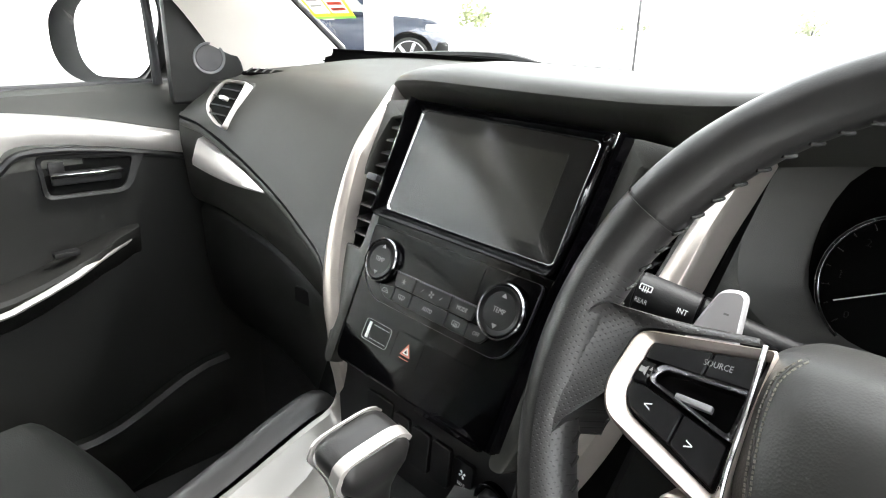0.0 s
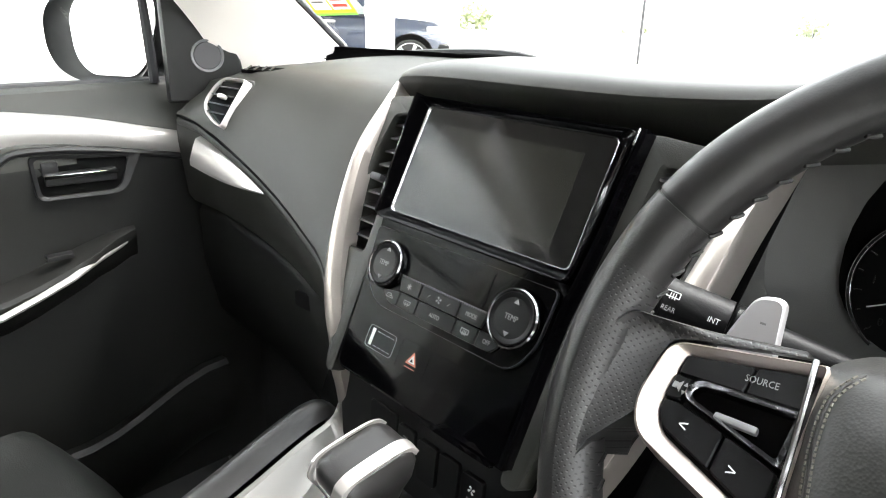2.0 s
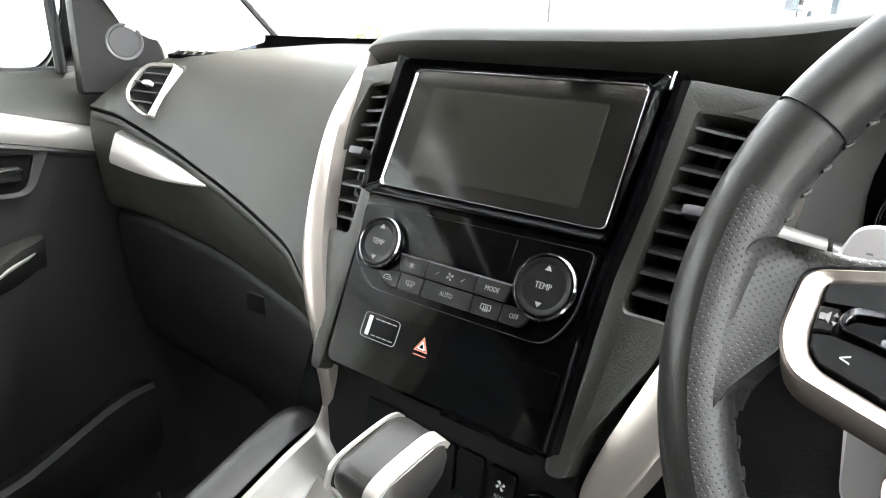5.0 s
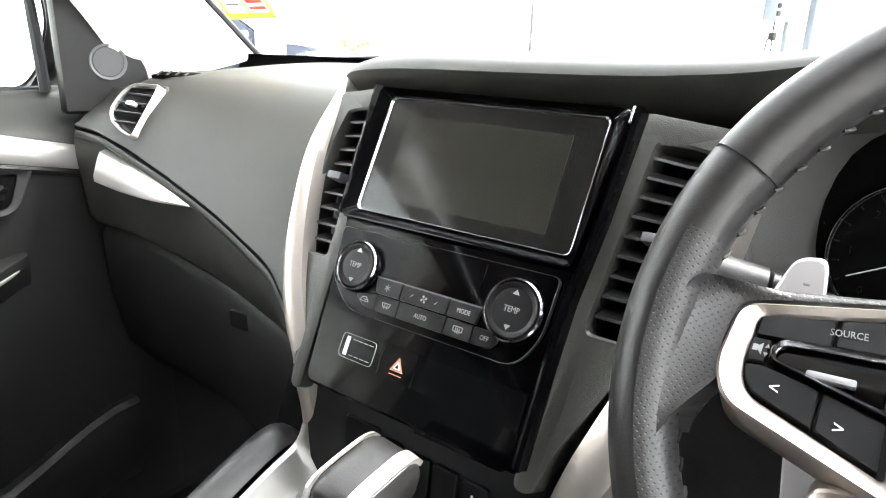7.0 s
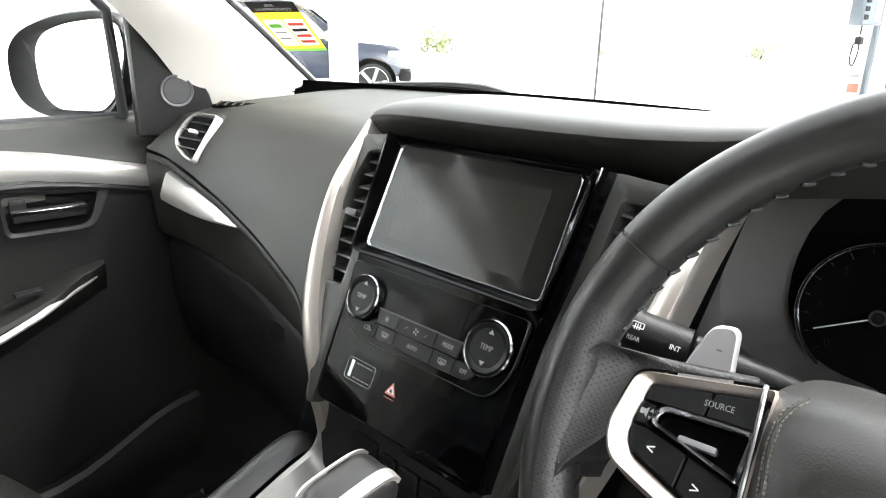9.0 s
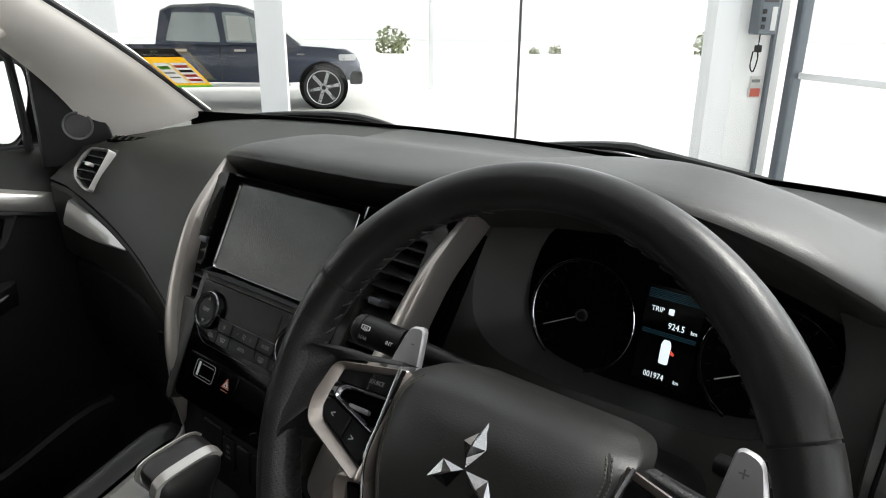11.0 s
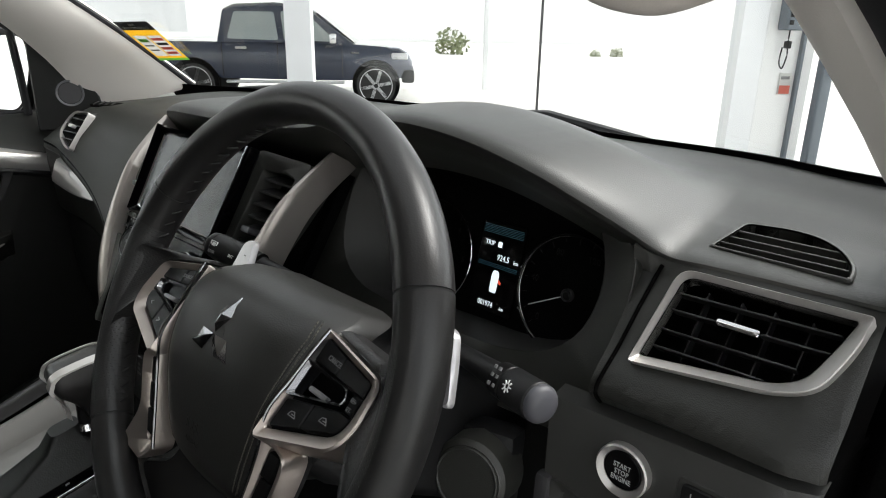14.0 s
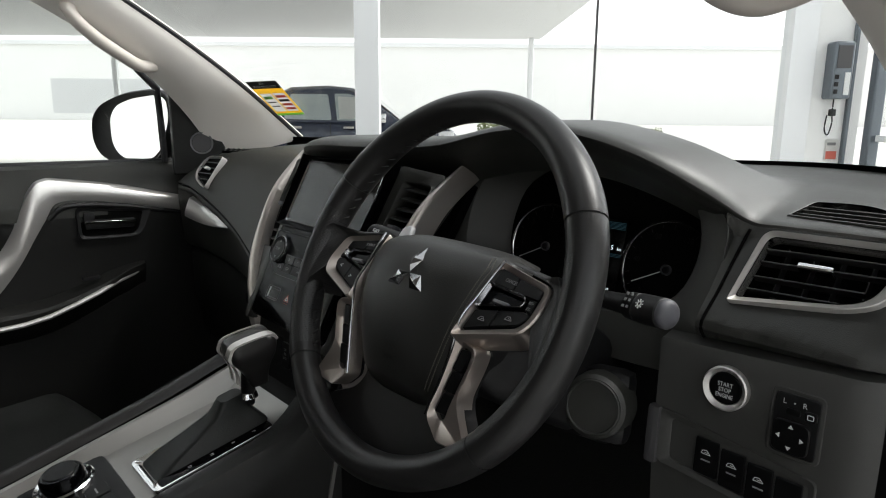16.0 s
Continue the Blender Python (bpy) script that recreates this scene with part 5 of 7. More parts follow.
part("rim_lower", rim_arc(180 - LOWER_A + 0.4, 360 + LOWER_A - 0.4, 44, lambda a: 0.0146), LEATHER, wheel, "smooth leather lower rim")
for a in (SEAM_R, SEAM_L, LOWER_A, 180 - LOWER_A):
    part("rim_seam", rim_arc(a - 0.5, a + 0.5, 2, lambda b: thick(b) - 0.0009), THREAD_DARK, wheel)

# puckered seam on the inside of the rim
for side in (0, 1):
    for k in range(26):
        a = radians(-38 + k * 4.4)
        if side:
            a = math.pi - a
        r = thick(math.degrees(a))
        c = rim_point(a)
        d = Vector((math.cos(a), math.sin(a), 0))
        t = Vector((-math.sin(a), math.cos(a), 0))
        p = c - d * (r + 0.0002) + Vector((0, 0, -0.002))
        bm = tube([WHEEL @ (p + t * 0.0024 + Vector((0, 0, 0.0032))), WHEEL @ (p - d * 0.0004), WHEEL @ (p - t * 0.0024 - Vector((0, 0, 0.0032)))], 0.0010, 6)
        part("stitch", bm, THREAD_DARK, wheel)

# airbag cover: crowned along its height, falling away steeply at the top; y, half width, crown, edge height
BAG = curve_table([(-0.108, 0.034, -0.020, -0.026), (-0.102, 0.047, -0.011, -0.020), (-0.090, 0.055, 0.000, -0.013), (-0.065, 0.0635, 0.010, -0.005), (-0.030, 0.0735, 0.0165, 0.0030), (0.000, 0.0800, 0.0165, -0.0010),
                   (0.020, 0.0820, 0.0110, -0.0080), (0.034, 0.0815, -0.0010, -0.0200), (0.042, 0.0755, -0.0150, -0.0360), (0.0465, 0.0675, -0.0270, -0.0430), (0.0485, 0.0525, -0.0380, -0.0470)], 5)


def on_bag(x, y, lift=0.0):
    """Point of the cover over (x, y) in the plane of the wheel."""
    w, c, e = lerp_table(BAG, y)
    u = min(1.0, abs(x) / w)
    return WHEEL @ Vector((x, y, c + (e - c) * (0.45 * u ** 2 + 0.55 * u ** 7) + lift))


def build_airbag():
    rows = []
    for y, w, c, e in BAG:
        row = [WHEEL @ Vector((-w, y, e - 0.030)), WHEEL @ Vector((-w - 0.0006, y, e - 0.006))]
        row += [on_bag(w * math.sin(math.pi / 2 * (k / 14 - 1)), y) for k in range(29)]
        row += [WHEEL @ Vector((w + 0.0006, y, e - 0.006)), WHEEL @ Vector((w, y, e - 0.030))]
        rows.append(row)
    return loft(rows, closed=True, caps=True)


cover = part("airbag_cover", build_airbag(), AIRBAG, wheel, "grained black airbag cover", angle=60)
for s in (-1, 1):
    for inw in (0.0066, 0.0096):
        for k in range(58):
            y0 = -0.092 + k * 0.0022
            p_, q_ = (on_bag(s * (lerp_table(BAG, y)[0] - inw - 0.006 * smoothstep(0.02, 0.04, y)), y, 0.0002) for y in (y0, y0 + 0.0014))
            part("stitch", tube([p_, q_], 0.00055, 5), STITCH, cover)
    part("seam_groove", tube([on_bag(s * (lerp_table(BAG, y)[0] - 0.0081 - 0.006 * smoothstep(0.02, 0.04, y)), y, -0.0004) for y in [-0.094 + 0.0065 * k for k in range(21)]], 0.0009, 6), AIRBAG, cover)


def raised(text, size, x, y, squeeze):
    """Raised letters that lie on the cover."""
    n = (on_bag(x + 0.004, y) - on_bag(x - 0.004, y)).cross(on_bag(x, y + 0.004) - on_bag(x, y - 0.004)).normalized()
    ex_ = (on_bag(x + 0.004, y) - on_bag(x - 0.004, y)).normalized()
    ey_ = n.cross(ex_)
    m_ = Matrix.Identity(4)
    for i, vec in enumerate((ex_, ey_, n)):
        m_.col[i][:3] = vec
    m_.col[3][:3] = on_bag(x, y, 0.0002)
    writing(text, size, m_, cover, LEATHER, squeeze=squeeze)


raised("SRS", 0.012, 0.0, -0.066, 0.95)
raised("AIRBAG", 0.0060, 0.0, -0.077, 0.95)

# emblem: three plain chrome lozenges round a point, sunk a little into the cover
emblem = part("emblem_plate", loft([[on_bag(0.0 + r * math.cos(a), 0.001 + r * math.sin(a), h) for a in [2 * math.pi * k / 24 for k in range(24)]] for r, h in ((0.010, -0.004), (0.0095, 0.0002), (0.004, 0.0004))], closed=True, caps=True), AIRBAG, wheel, "small boss behind the emblem")
for ang in (90, 210, 330):
    a = radians(ang)
    u, v = Vector((math.cos(a), math.sin(a))), Vector((-math.sin(a), math.cos(a)))
    c = Vector((0.0, 0.001))
    loz = [c + u * 0.0010, c + u * 0.0140 + v * 0.0080, c + u * 0.0275, c + u * 0.0140 - v * 0.0080]
    small = [c + u * 0.0070, c + u * 0.0140 + v * 0.0006, c + u * 0.0215, c + u * 0.0140 - v * 0.0006]
    bm = loft([[on_bag(p.x, p.y, h) for p in ring] for ring, h in ((loz, -0.003), (loz, 0.0008), (small, 0.0042))], closed=True, caps=True)
    part("emblem_lozenge", bm, EMBLEM, emblem, "chrome lozenge", smooth=False)

# face of the side spokes: leans back from the plane of the wheel
SPOKE_FACE = WHEEL @ Matrix.Translation((0, 0, 0.0030)) @ Euler((radians(-21), 0, 0)).to_matrix().to_4x4()
# face of the lower arms
ARM_FACE = WHEEL @ Matrix.Translation((0, -0.038, 0.0090)) @ Euler((radians(9), 0, 0)).to_matrix().to_4x4()


def spoke(s):
    """Side spoke: silver frame, buttons, chrome edge, and the twin arm below."""
    def o(pts):
        return [(s * x, y) for x, y in pts]
    m = SPOKE_FACE
    out = o(round_poly([(0.0790, 0.0375), (0.1425, 0.0235), (0.1450, -0.0080), (0.1375, -0.0235), (0.0770, -0.0420), (0.0740, -0.0400)], [0.002, 0.008, 0.010, 0.010, 0.002, 0.002], 5))
    inn = o(round_poly([(0.0805, 0.0330), (0.1340, 0.0205), (0.1345, -0.0060), (0.1295, -0.0165), (0.0790, -0.0335), (0.0775, -0.0325)], [0.002, 0.005, 0.006, 0.006, 0.002, 0.002], 5))
    frame_ = part("spoke_frame", rim(out, inn, -0.022, 0.0010, m, z_in=-0.0025, edge=0.0014), SPOKE, wheel, "satin silver spoke frame")
    part("spoke_back", plate(inset(out, 0.001), -0.024, -0.0085, m), BLACK, frame_)
    edge_line = [(SPOKE_FACE, 0.0840, 0.0365, 0.003), (SPOKE_FACE, 0.0815, 0.020, 0.003), (SPOKE_FACE, 0.0785, -0.002, 0.002), (SPOKE_FACE, 0.0755, -0.026, 0.001), (ARM_FACE, 0.0730, -0.012, 0.001), (ARM_FACE, 0.0660, -0.045, 0.0), (ARM_FACE, 0.0590, -0.072, 0.0)]
    part("spoke_edge", tube(smooth_path([f @ Vector((s * x, y, z)) for f, x, y, z in edge_line], 6), 0.0014, 8), DIAL_RING, frame_, "chrome edge beside the airbag cover")
    keys = [o(round_poly(c, 0.0012, 2)) for c in (
        [(0.0815, 0.0160), (0.1040, 0.0138), (0.1040, 0.0266), (0.0815, 0.0320)],
        [(0.1050, 0.0137), (0.1332, 0.0110), (0.1332, 0.0202), (0.1050, 0.0264)],
        [(0.1262, 0.0102), (0.1338, 0.0100), (0.1338, -0.0018), (0.1268, -0.0008)],
        [(0.1045, -0.0064), (0.1262, -0.0017), (0.1335, -0.0030), (0.1330, -0.0085), (0.1285, -0.0148), (0.1045, -0.0226)],
        [(0.0805, -0.0120), (0.1035, -0.0066), (0.1035, -0.0229), (0.0800, -0.0315)])]
    for k in keys:
        part("button", plate(k, -0.009, -0.0022, m, 0.0008), BUTTON, frame_)
    roll_o = o(round_poly([(0.0800, 0.0148), (0.1225, 0.0108), (0.1262, 0.0050), (0.1245, 0.0000), (0.0795, -0.0108)], [0.002, 0.004, 0.004, 0.004, 0.002], 3))
    roll_i = o(round_poly([(0.0828, 0.0124), (0.1210, 0.0088), (0.1238, 0.0050), (0.1224, 0.0020), (0.0828, -0.0074)], [0.002, 0.003, 0.003, 0.003, 0.002], 3))
    part("switch_ring", rim(roll_o, roll_i, -0.008, 0.0012, m, z_in=-0.0012, edge=0.0006), DIAL_RING, frame_, "chrome ring of the thumb switch")
    part("switch_well", plate(roll_i, -0.009, -0.0050, m), PIANO, frame_)
    part("thumb_switch", box(min(s * 0.0930, s * 0.1110), 0.0034, -0.0052, max(s * 0.0930, s * 0.1110), 0.0068, -0.0006, at(m, 0, 0, 0, -3 * s), 0.0012), GREY_RING, frame_, "silver thumb switch")
    lz = -0.0018
    if s < 0:
        writing("SOURCE", 0.0045, at(m, -0.1000, 0.0208, lz, 6), frame_, PRINT_DIM, squeeze=0.80)
        for sh in ([(-0.1328, 0.0035), (-0.1308, 0.0035), (-0.1308, 0.0065), (-0.1328, 0.0065)], [(-0.1308, 0.0042), (-0.1290, 0.0022), (-0.1290, 0.0078), (-0.1308, 0.0060)], [(-0.1282, 0.0058), (-0.1262, 0.0058), (-0.1272, 0.0078)], [(-0.1282, 0.0036), (-0.1262, 0.0036), (-0.1272, 0.0016)]):
            part("symbol", plate(sh, lz - 0.0006, lz, m, 0.0001), PRINT_DIM, frame_)
        writing("<", 0.0075, at(m, -0.1205, -0.0110, lz, 0), frame_, PRINT)
        writing(">", 0.0075, at(m, -0.0955, -0.0195, lz, 0), frame_, PRINT)
    else:
        writing("CANCEL", 0.0048, at(m, 0.0990, 0.0208, lz, -6), frame_, PRINT_DIM, squeeze=0.78)
        for k, t in enumerate(("RES+", "SET-")):
            writing(t, 0.0040, at(m, 0.1298, 0.0066 - k * 0.0055, lz, -6), frame_, PRINT_DIM, squeeze=0.6)
        for cx, cy in ((0.0930, -0.0185), (0.1180, -0.0115)):
            for sh in car_mark:
                part("symbol", plate([(cx + 0.8 * x, cy + 0.9 * y) for x, y in sh], lz - 0.0006, lz, m, 0.0001), PRINT_DIM, frame_)
    # padded web that runs from the spoke frame into the rim, perforated on its face
    web = [(0.0880, 0.0350, 0.0890, 0.0368), (0.104, 0.0318, 0.107, 0.0342), (0.118, 0.0288, 0.124, 0.0318), (0.129, 0.0264, 0.1385, 0.0303), (0.138, 0.0238, 0.1480, 0.0295), (0.1425, 0.0205, 0.1560, 0.0285), (0.1440, 0.0140, 0.1630, 0.0200),
           (0.1448, 0.0030, 0.1662, 0.0050), (0.1440, -0.0075, 0.1655, -0.0140), (0.1425, -0.0125, 0.1640, -0.0230), (0.1445, -0.0170, 0.1620, -0.0310), (0.1490, -0.0240, 0.1600, -0.0380), (0.1550, -0.0340, 0.1585, -0.0440)]
    rows = []
    for v in smooth_path(web, 5):
        p, q = Vector((v[0], v[1], 0.0015 - 0.38 * v[1])), Vector((v[2], v[3], 0))
        q.z = p.z - 0.003 + (0.0165 - p.z) * smoothstep(0.128, 0.165, q.length)
        row = [Vector((p.x, p.y, -0.034)), Vector((p.x, p.y, p.z - 0.002))]
        for k in range(8):
            u = k / 7
            w = p.lerp(q, u)
            w.z = p.z + (q.z - p.z) * u * u
            row.append(w)
        d = q.normalized()
        row += [Vector((q.x, q.y, q.z - 0.003)) + d * 0.002, Vector((q.x, q.y, -0.018)) + d * 0.001, Vector((q.x, q.y, -0.034)) - d * 0.004]
        rows.append([WHEEL @ Vector((s * w.x, w.y, w.z)) for w in row])
    part("thumb_rest", loft(rows, closed=True, caps=True), LEATHER_PERF, wheel, "perforated leather thumb rest")
    # perforated inner half of the grip
    rows = []
    for i in range(41):
        a = radians(16 - 54 * i / 40)
        c, d = rim_point(a), Vector((math.cos(a), math.sin(a), 0))
        r = thick(math.degrees(a)) + 0.0004
        rows.append([WHEEL @ Vector((s * w.x, w.y, w.z)) for w in [c + d * (r * math.cos(radians(b))) + Vector((0, 0, 1.12 * r * math.sin(radians(b)))) for b in range(92, 216, 12)]])
    part("grip_face", loft(rows), LEATHER_PERF, wheel, "perforated leather on the inside of the grip")
    # twin arm to the lower rim: two rails that meet at a foot, three keys between them
    am = ARM_FACE
    arm_o = o(round_poly([(0.0740, -0.002), (0.0800, -0.0005), (0.1015, -0.0055), (0.0985, -0.022), (0.0900, -0.052), (0.1120, -0.0870), (0.0780, -0.0900), (0.0600, -0.0740)], [0.001, 0.002, 0.008, 0.012, 0.012, 0.003, 0.004, 0.006], 4))
    arm_i = o(round_poly([(0.0795, -0.008), (0.0830, -0.0075), (0.0925, -0.0105), (0.0905, -0.023), (0.0810, -0.055), (0.0790, -0.0700), (0.0720, -0.0735), (0.0650, -0.0660)], [0.001, 0.001, 0.004, 0.010, 0.010, 0.004, 0.004, 0.004], 4))
    arm = part("spoke_arm", rim(arm_o, arm_i, -0.018, 0.0005, am, z_in=-0.0035, edge=0.0012), SPOKE, wheel, "silver lower arm of a spoke")
    part("arm_back", plate(inset(arm_o, 0.001), -0.022, -0.0085, am), BLACK, arm)
    for k in range(3):
        y0 = -0.0095 - k * 0.0195
        sh0, sh1 = 0.0042 * k, 0.0042 * (k + 1)
        part("button", plate(o(round_poly([(0.0790 - sh1, y0 - 0.0185), (0.0895 - sh1 * 0.85, y0 - 0.0185), (0.0915 - sh0 * 0.85, y0), (0.0805 - sh0, y0)], 0.0010, 2)), -0.009, -0.0030, am), BUTTON, arm)


spoke(-1)
spoke(1)
part("hub_lower", plate(round_poly([(-0.056, -0.090), (0.056, -0.090), (0.066, -0.120), (0.108, -0.140), (0.05, -0.172), (-0.05, -0.172), (-0.108, -0.140), (-0.066, -0.120)], [0.01, 0.01, 0.02, 0.01, 0.02, 0.02, 0.01, 0.02], 4), -0.040, -0.022, WHEEL, 0.006), LEATHER, wheel, "black lower spoke")
part("hub_back", plate(circle(0, -0.035, 0.066, 32), -0.085, -0.034, WHEEL, 0.01), BLACK, wheel, "rear cover of the hub")


def paddle(s):
    pts = [(s * x, y) for x, y in round_poly([(0.112, 0.010), (0.147, 0.010), (0.139, 0.040), (0.1325, 0.0575), (0.1180, 0.0600)], [0.004, 0.006, 0.02, 0.006, 0.006], 5)]
    p = thing("shift_paddle", "grey metal shift paddle behind the steering wheel", "shift paddle", WHEEL @ Vector((s * 0.11, 0.03, -0.05)), group="shift paddles")
    part("blade", plate(pts, -0.072, -0.066, WHEEL, 0.002), PADDLE, p, "grey paddle blade")
    low = [(s * x, y) for x, y in round_poly([(0.085, 0.0), (0.114, 0.026), (0.120, -0.02), (0.112, -0.070), (0.098, -0.080), (0.094, -0.03)], 0.008, 4)]
    part("blade_foot", plate(low, -0.076, -0.069, WHEEL, 0.002), PADDLE, p)
    writing("-" if s < 0 else "+", 0.012, at(WHEEL, s * 0.1250, 0.045, -0.0658), p, PRINT_DIM)


paddle(-1)
paddle(1)

# ---- steering column ----
column = thing("steering_column", "grey and black plastic steering column cover", "steering column", (0.37, 0.43, 1.10))


def build_column():
    rows = []
    for z, sx, y0, y1 in ((-0.045, 0.055, -0.075, 0.012), (-0.075, 0.070, -0.085, 0.020), (-0.13, 0.080, -0.090, 0.022), (-0.20, 0.085, -0.095, 0.020), (-0.28, 0.085, -0.10, 0.010)):
        rows.append([WHEEL @ Vector((x, y, z)) for x, y in round_poly([(-sx, y0), (sx, y0), (sx * 0.9, y1), (-sx * 0.9, y1)], 0.025, 4)])
    return loft(rows, closed=True, caps=True)


part("column_cover", build_column(), BLACK, column, "black shroud")
CAP = plane_frame((0.474, 0.418, 1.044), 12, 18)
cap = part("key_cover", disc(0.035, 0.032, -0.03, 0.008, CAP, 36, 0.004), DASH, column, "round grey blanking cap")
part("cap_ring", rim(circle(0, 0, 0.027, 36), circle(0, 0, 0.0247, 36), 0.006, 0.0100, CAP), DASH, cap)
part("cap_side", box(-0.050, -0.040, -0.05, 0.030, 0.036, -0.014, CAP, 0.012), BLACK, column, "black side cover of the column")


def stalk(name, label, root, tip, m_tip, symbols):
    st = thing(name, label, "control stalk", root)
    root, tip = Vector(root), Vector(tip)
    d = (tip - root).normalized()
    q = d.to_track_quat("Z", "Y").to_matrix().to_4x4()
    ln = (tip - root).length
    def ring(z0, z1, r0, r1, mat_, nm, lb=""):
        return part(nm, disc(r0, r1, z0, z1, Matrix.Translation(root) @ q, 24, 0.0015), mat_, st, lb)
    ring(-0.03, ln * 0.35, 0.0070, 0.0095, BLACK, "stem")
    ring(ln * 0.35, ln * 0.52, 0.0120, 0.0125, BUTTON, "collar", "ribbed collar")
    ring(ln * 0.53, ln * 0.90, 0.0128, 0.0130, BLACK, "twist_grip", "twist switch")
    nose = [(ln * 0.90, 0.0124), (ln * 0.93, 0.0125), (ln * 0.96, 0.0114), (ln * 0.985, 0.0090), (ln * 0.997, 0.0055)]
    part("end_piece", loft([[Matrix.Translation(root) @ q @ Vector((r * math.cos(a), r * math.sin(a), z)) for a in [2 * math.pi * i / 24 for i in range(24)]] for z, r in nose], closed=True, caps=True), m_tip, st)
    return st, Matrix.Translation(root) @ q, ln


right, rm, rl = stalk("light_stalk", "black light stalk with grey tip and white symbols", (0.502, 0.394, 1.163), (0.572, 0.374, 1.170), GREY_TIP, True)
left, lm, ll = stalk("wiper_stalk", "black wiper stalk with white lettering", (0.276, 0.384, 1.166), (0.181, 0.358, 1.184), BLACK, True)
# symbols on the stalks face the driver
def stalk_face(root_m, along, r, up=(0, 0.3, 1)):
    p = root_m @ Vector((0, 0, along))
    d = (root_m.to_3x3() @ Vector((0, 0, 1))).normalized()
    x = d if d.x > 0 else -d
    z = Vector((0, -0.85, 0.52))
    z = (z - x * z.dot(x)).normalized()
    y = z.cross(x)
    m = Matrix.Identity(4)
    for i, v in enumerate((x, y, z)):
        m.col[i][:3] = v
    m.col[3][:3] = p + z * r
    return m


sun_mark = [slash(0.0022 * math.cos(a), 0.0022 * math.sin(a), 0.0042 * math.cos(a), 0.0042 * math.sin(a), 0.0007) for a in [k * math.pi / 4 for k in range(8)]]
fm = stalk_face(rm, rl * 0.66, 0.0138)
part("symbol", rim(circle(0, 0, 0.0022, 16), circle(0, 0, 0.0015, 16), -0.0004, 0.0003, fm, edge=0.0001), PRINT, right)
for sh in sun_mark:
    part("symbol", plate(sh, -0.0006, 0.0003, fm, 0.0001), PRINT, right)
for k, al in enumerate((0.40, 0.47)):
    f2 = stalk_face(rm, rl * al, 0.0127)
    for y in (0.0070, 0.0015, -0.0045):
        part("symbol", plate(bar(-0.0012, y - 0.0012, 0.0012, y + 0.0012), -0.0010, 0.0002, f2, 0.0002), PRINT_DIM, right)
f3 = stalk_face(lm, ll * 0.84, 0.0134)
writing("REAR", 0.0042, at(f3, 0, -0.0062, -0.0006), left, PRINT_DIM, squeeze=0.8)
for sh in rear_mark:
    part("symbol", plate([(0.9 * x, 0.002 + 0.9 * y) for x, y in sh], -0.0012, 0.0003, f3, 0.0001), PRINT, left)
f4 = stalk_face(lm, ll * 0.60, 0.0136)
writing("INT", 0.0046, at(f4, 0.0, -0.0030, 0.0), left, PRINT, squeeze=0.85)
writing("AUTO", 0.0040, at(stalk_face(lm, ll * 0.46, 0.0128), 0.0, -0.003, 0.0), left, PRINT, squeeze=0.8)

# ---- instrument cluster ----
cluster = thing("instrument_cluster", "dark instrument cluster with two round dials and a lit display", "instruments", (0.378, 0.555, 1.10))
GAUGE = plane_frame((0.378, 0.5545, 1.159), 14)
part("cluster_face", plate(round_poly([(-0.185, -0.085), (0.175, -0.085), (0.175, 0.075), (0.12, 0.115), (-0.12, 0.115), (-0.185, 0.075)], 0.02, 4), -0.02, -0.004, GAUGE), DARK, cluster, "matt black dial plate")


def gauge(cx, r, needle, numbers):
    g = at(GAUGE, cx, 0)
    ring = part("dial_ring", rim(circle(0, 0, r, 48), circle(0, 0, r - 0.0022, 48), -0.004, 0.004, g, z_in=0.001, edge=0.0006), CHROME, cluster, "thin chrome ring of a dial")
    part("dial_plate", disc(r - 0.002, r - 0.002, -0.0035, -0.002, g, 48, 0.0003), DARK, ring)
    part("hub_ring", rim(circle(0, 0, 0.0060, 24), circle(0, 0, 0.0048, 24), -0.002, 0.003, g), GREY_PLASTIC, ring)
    part("hub_cap", disc(0.0047, 0.004, -0.002, 0.0035, g, 20), BLACK, ring)
    a = radians(needle)
    part("needle", plate(slash(0.006 * math.cos(a), 0.006 * math.sin(a), (r - 0.012) * math.cos(a), (r - 0.012) * math.sin(a), 0.0009), 0.0005, 0.0016, g, 0.0002), PRINT, ring, "thin white needle")
    for k in range(17):
        b = radians(225 - k * 270 / 16)
        part("tick", plate(slash((r - 0.004) * math.cos(b), (r - 0.004) * math.sin(b), (r - (0.009 if k % 2 == 0 else 0.007)) * math.cos(b), (r - (0.009 if k % 2 == 0 else 0.007)) * math.sin(b), 0.0008), -0.002, -0.0013, g, 0.0001), BUTTON, ring)
    for k, t in enumerate(numbers):
        b = radians(225 - k * 270 / (len(numbers) - 1))
        writing(t, 0.0085, at(g, (r - 0.0155) * math.cos(b), (r - 0.0155) * math.sin(b), -0.0014), ring, BUTTON)


gauge(-0.086, 0.0555, 207, ["0", "1", "2", "3", "4", "5", "6"])
gauge(0.085, 0.0555, 207, ["0", "40", "80", "120", "160", "200"])
info = part("info_display", plate(rect(-0.0265, -0.042, 0.0265, 0.048, 0.002), -0.004, -0.001, GAUGE, 0.0005), SCREEN, cluster, "lit trip display")
writing("TRIP", 0.0065, at(GAUGE, -0.014, 0.026, -0.0006), info, GLOW, squeeze=0.95)
part("trip_box", plate(rect(-0.004, 0.0235, 0.001, 0.0290, 0.0008, 2), -0.0012, -0.0005, GAUGE, 0.0001), GLOW, info)
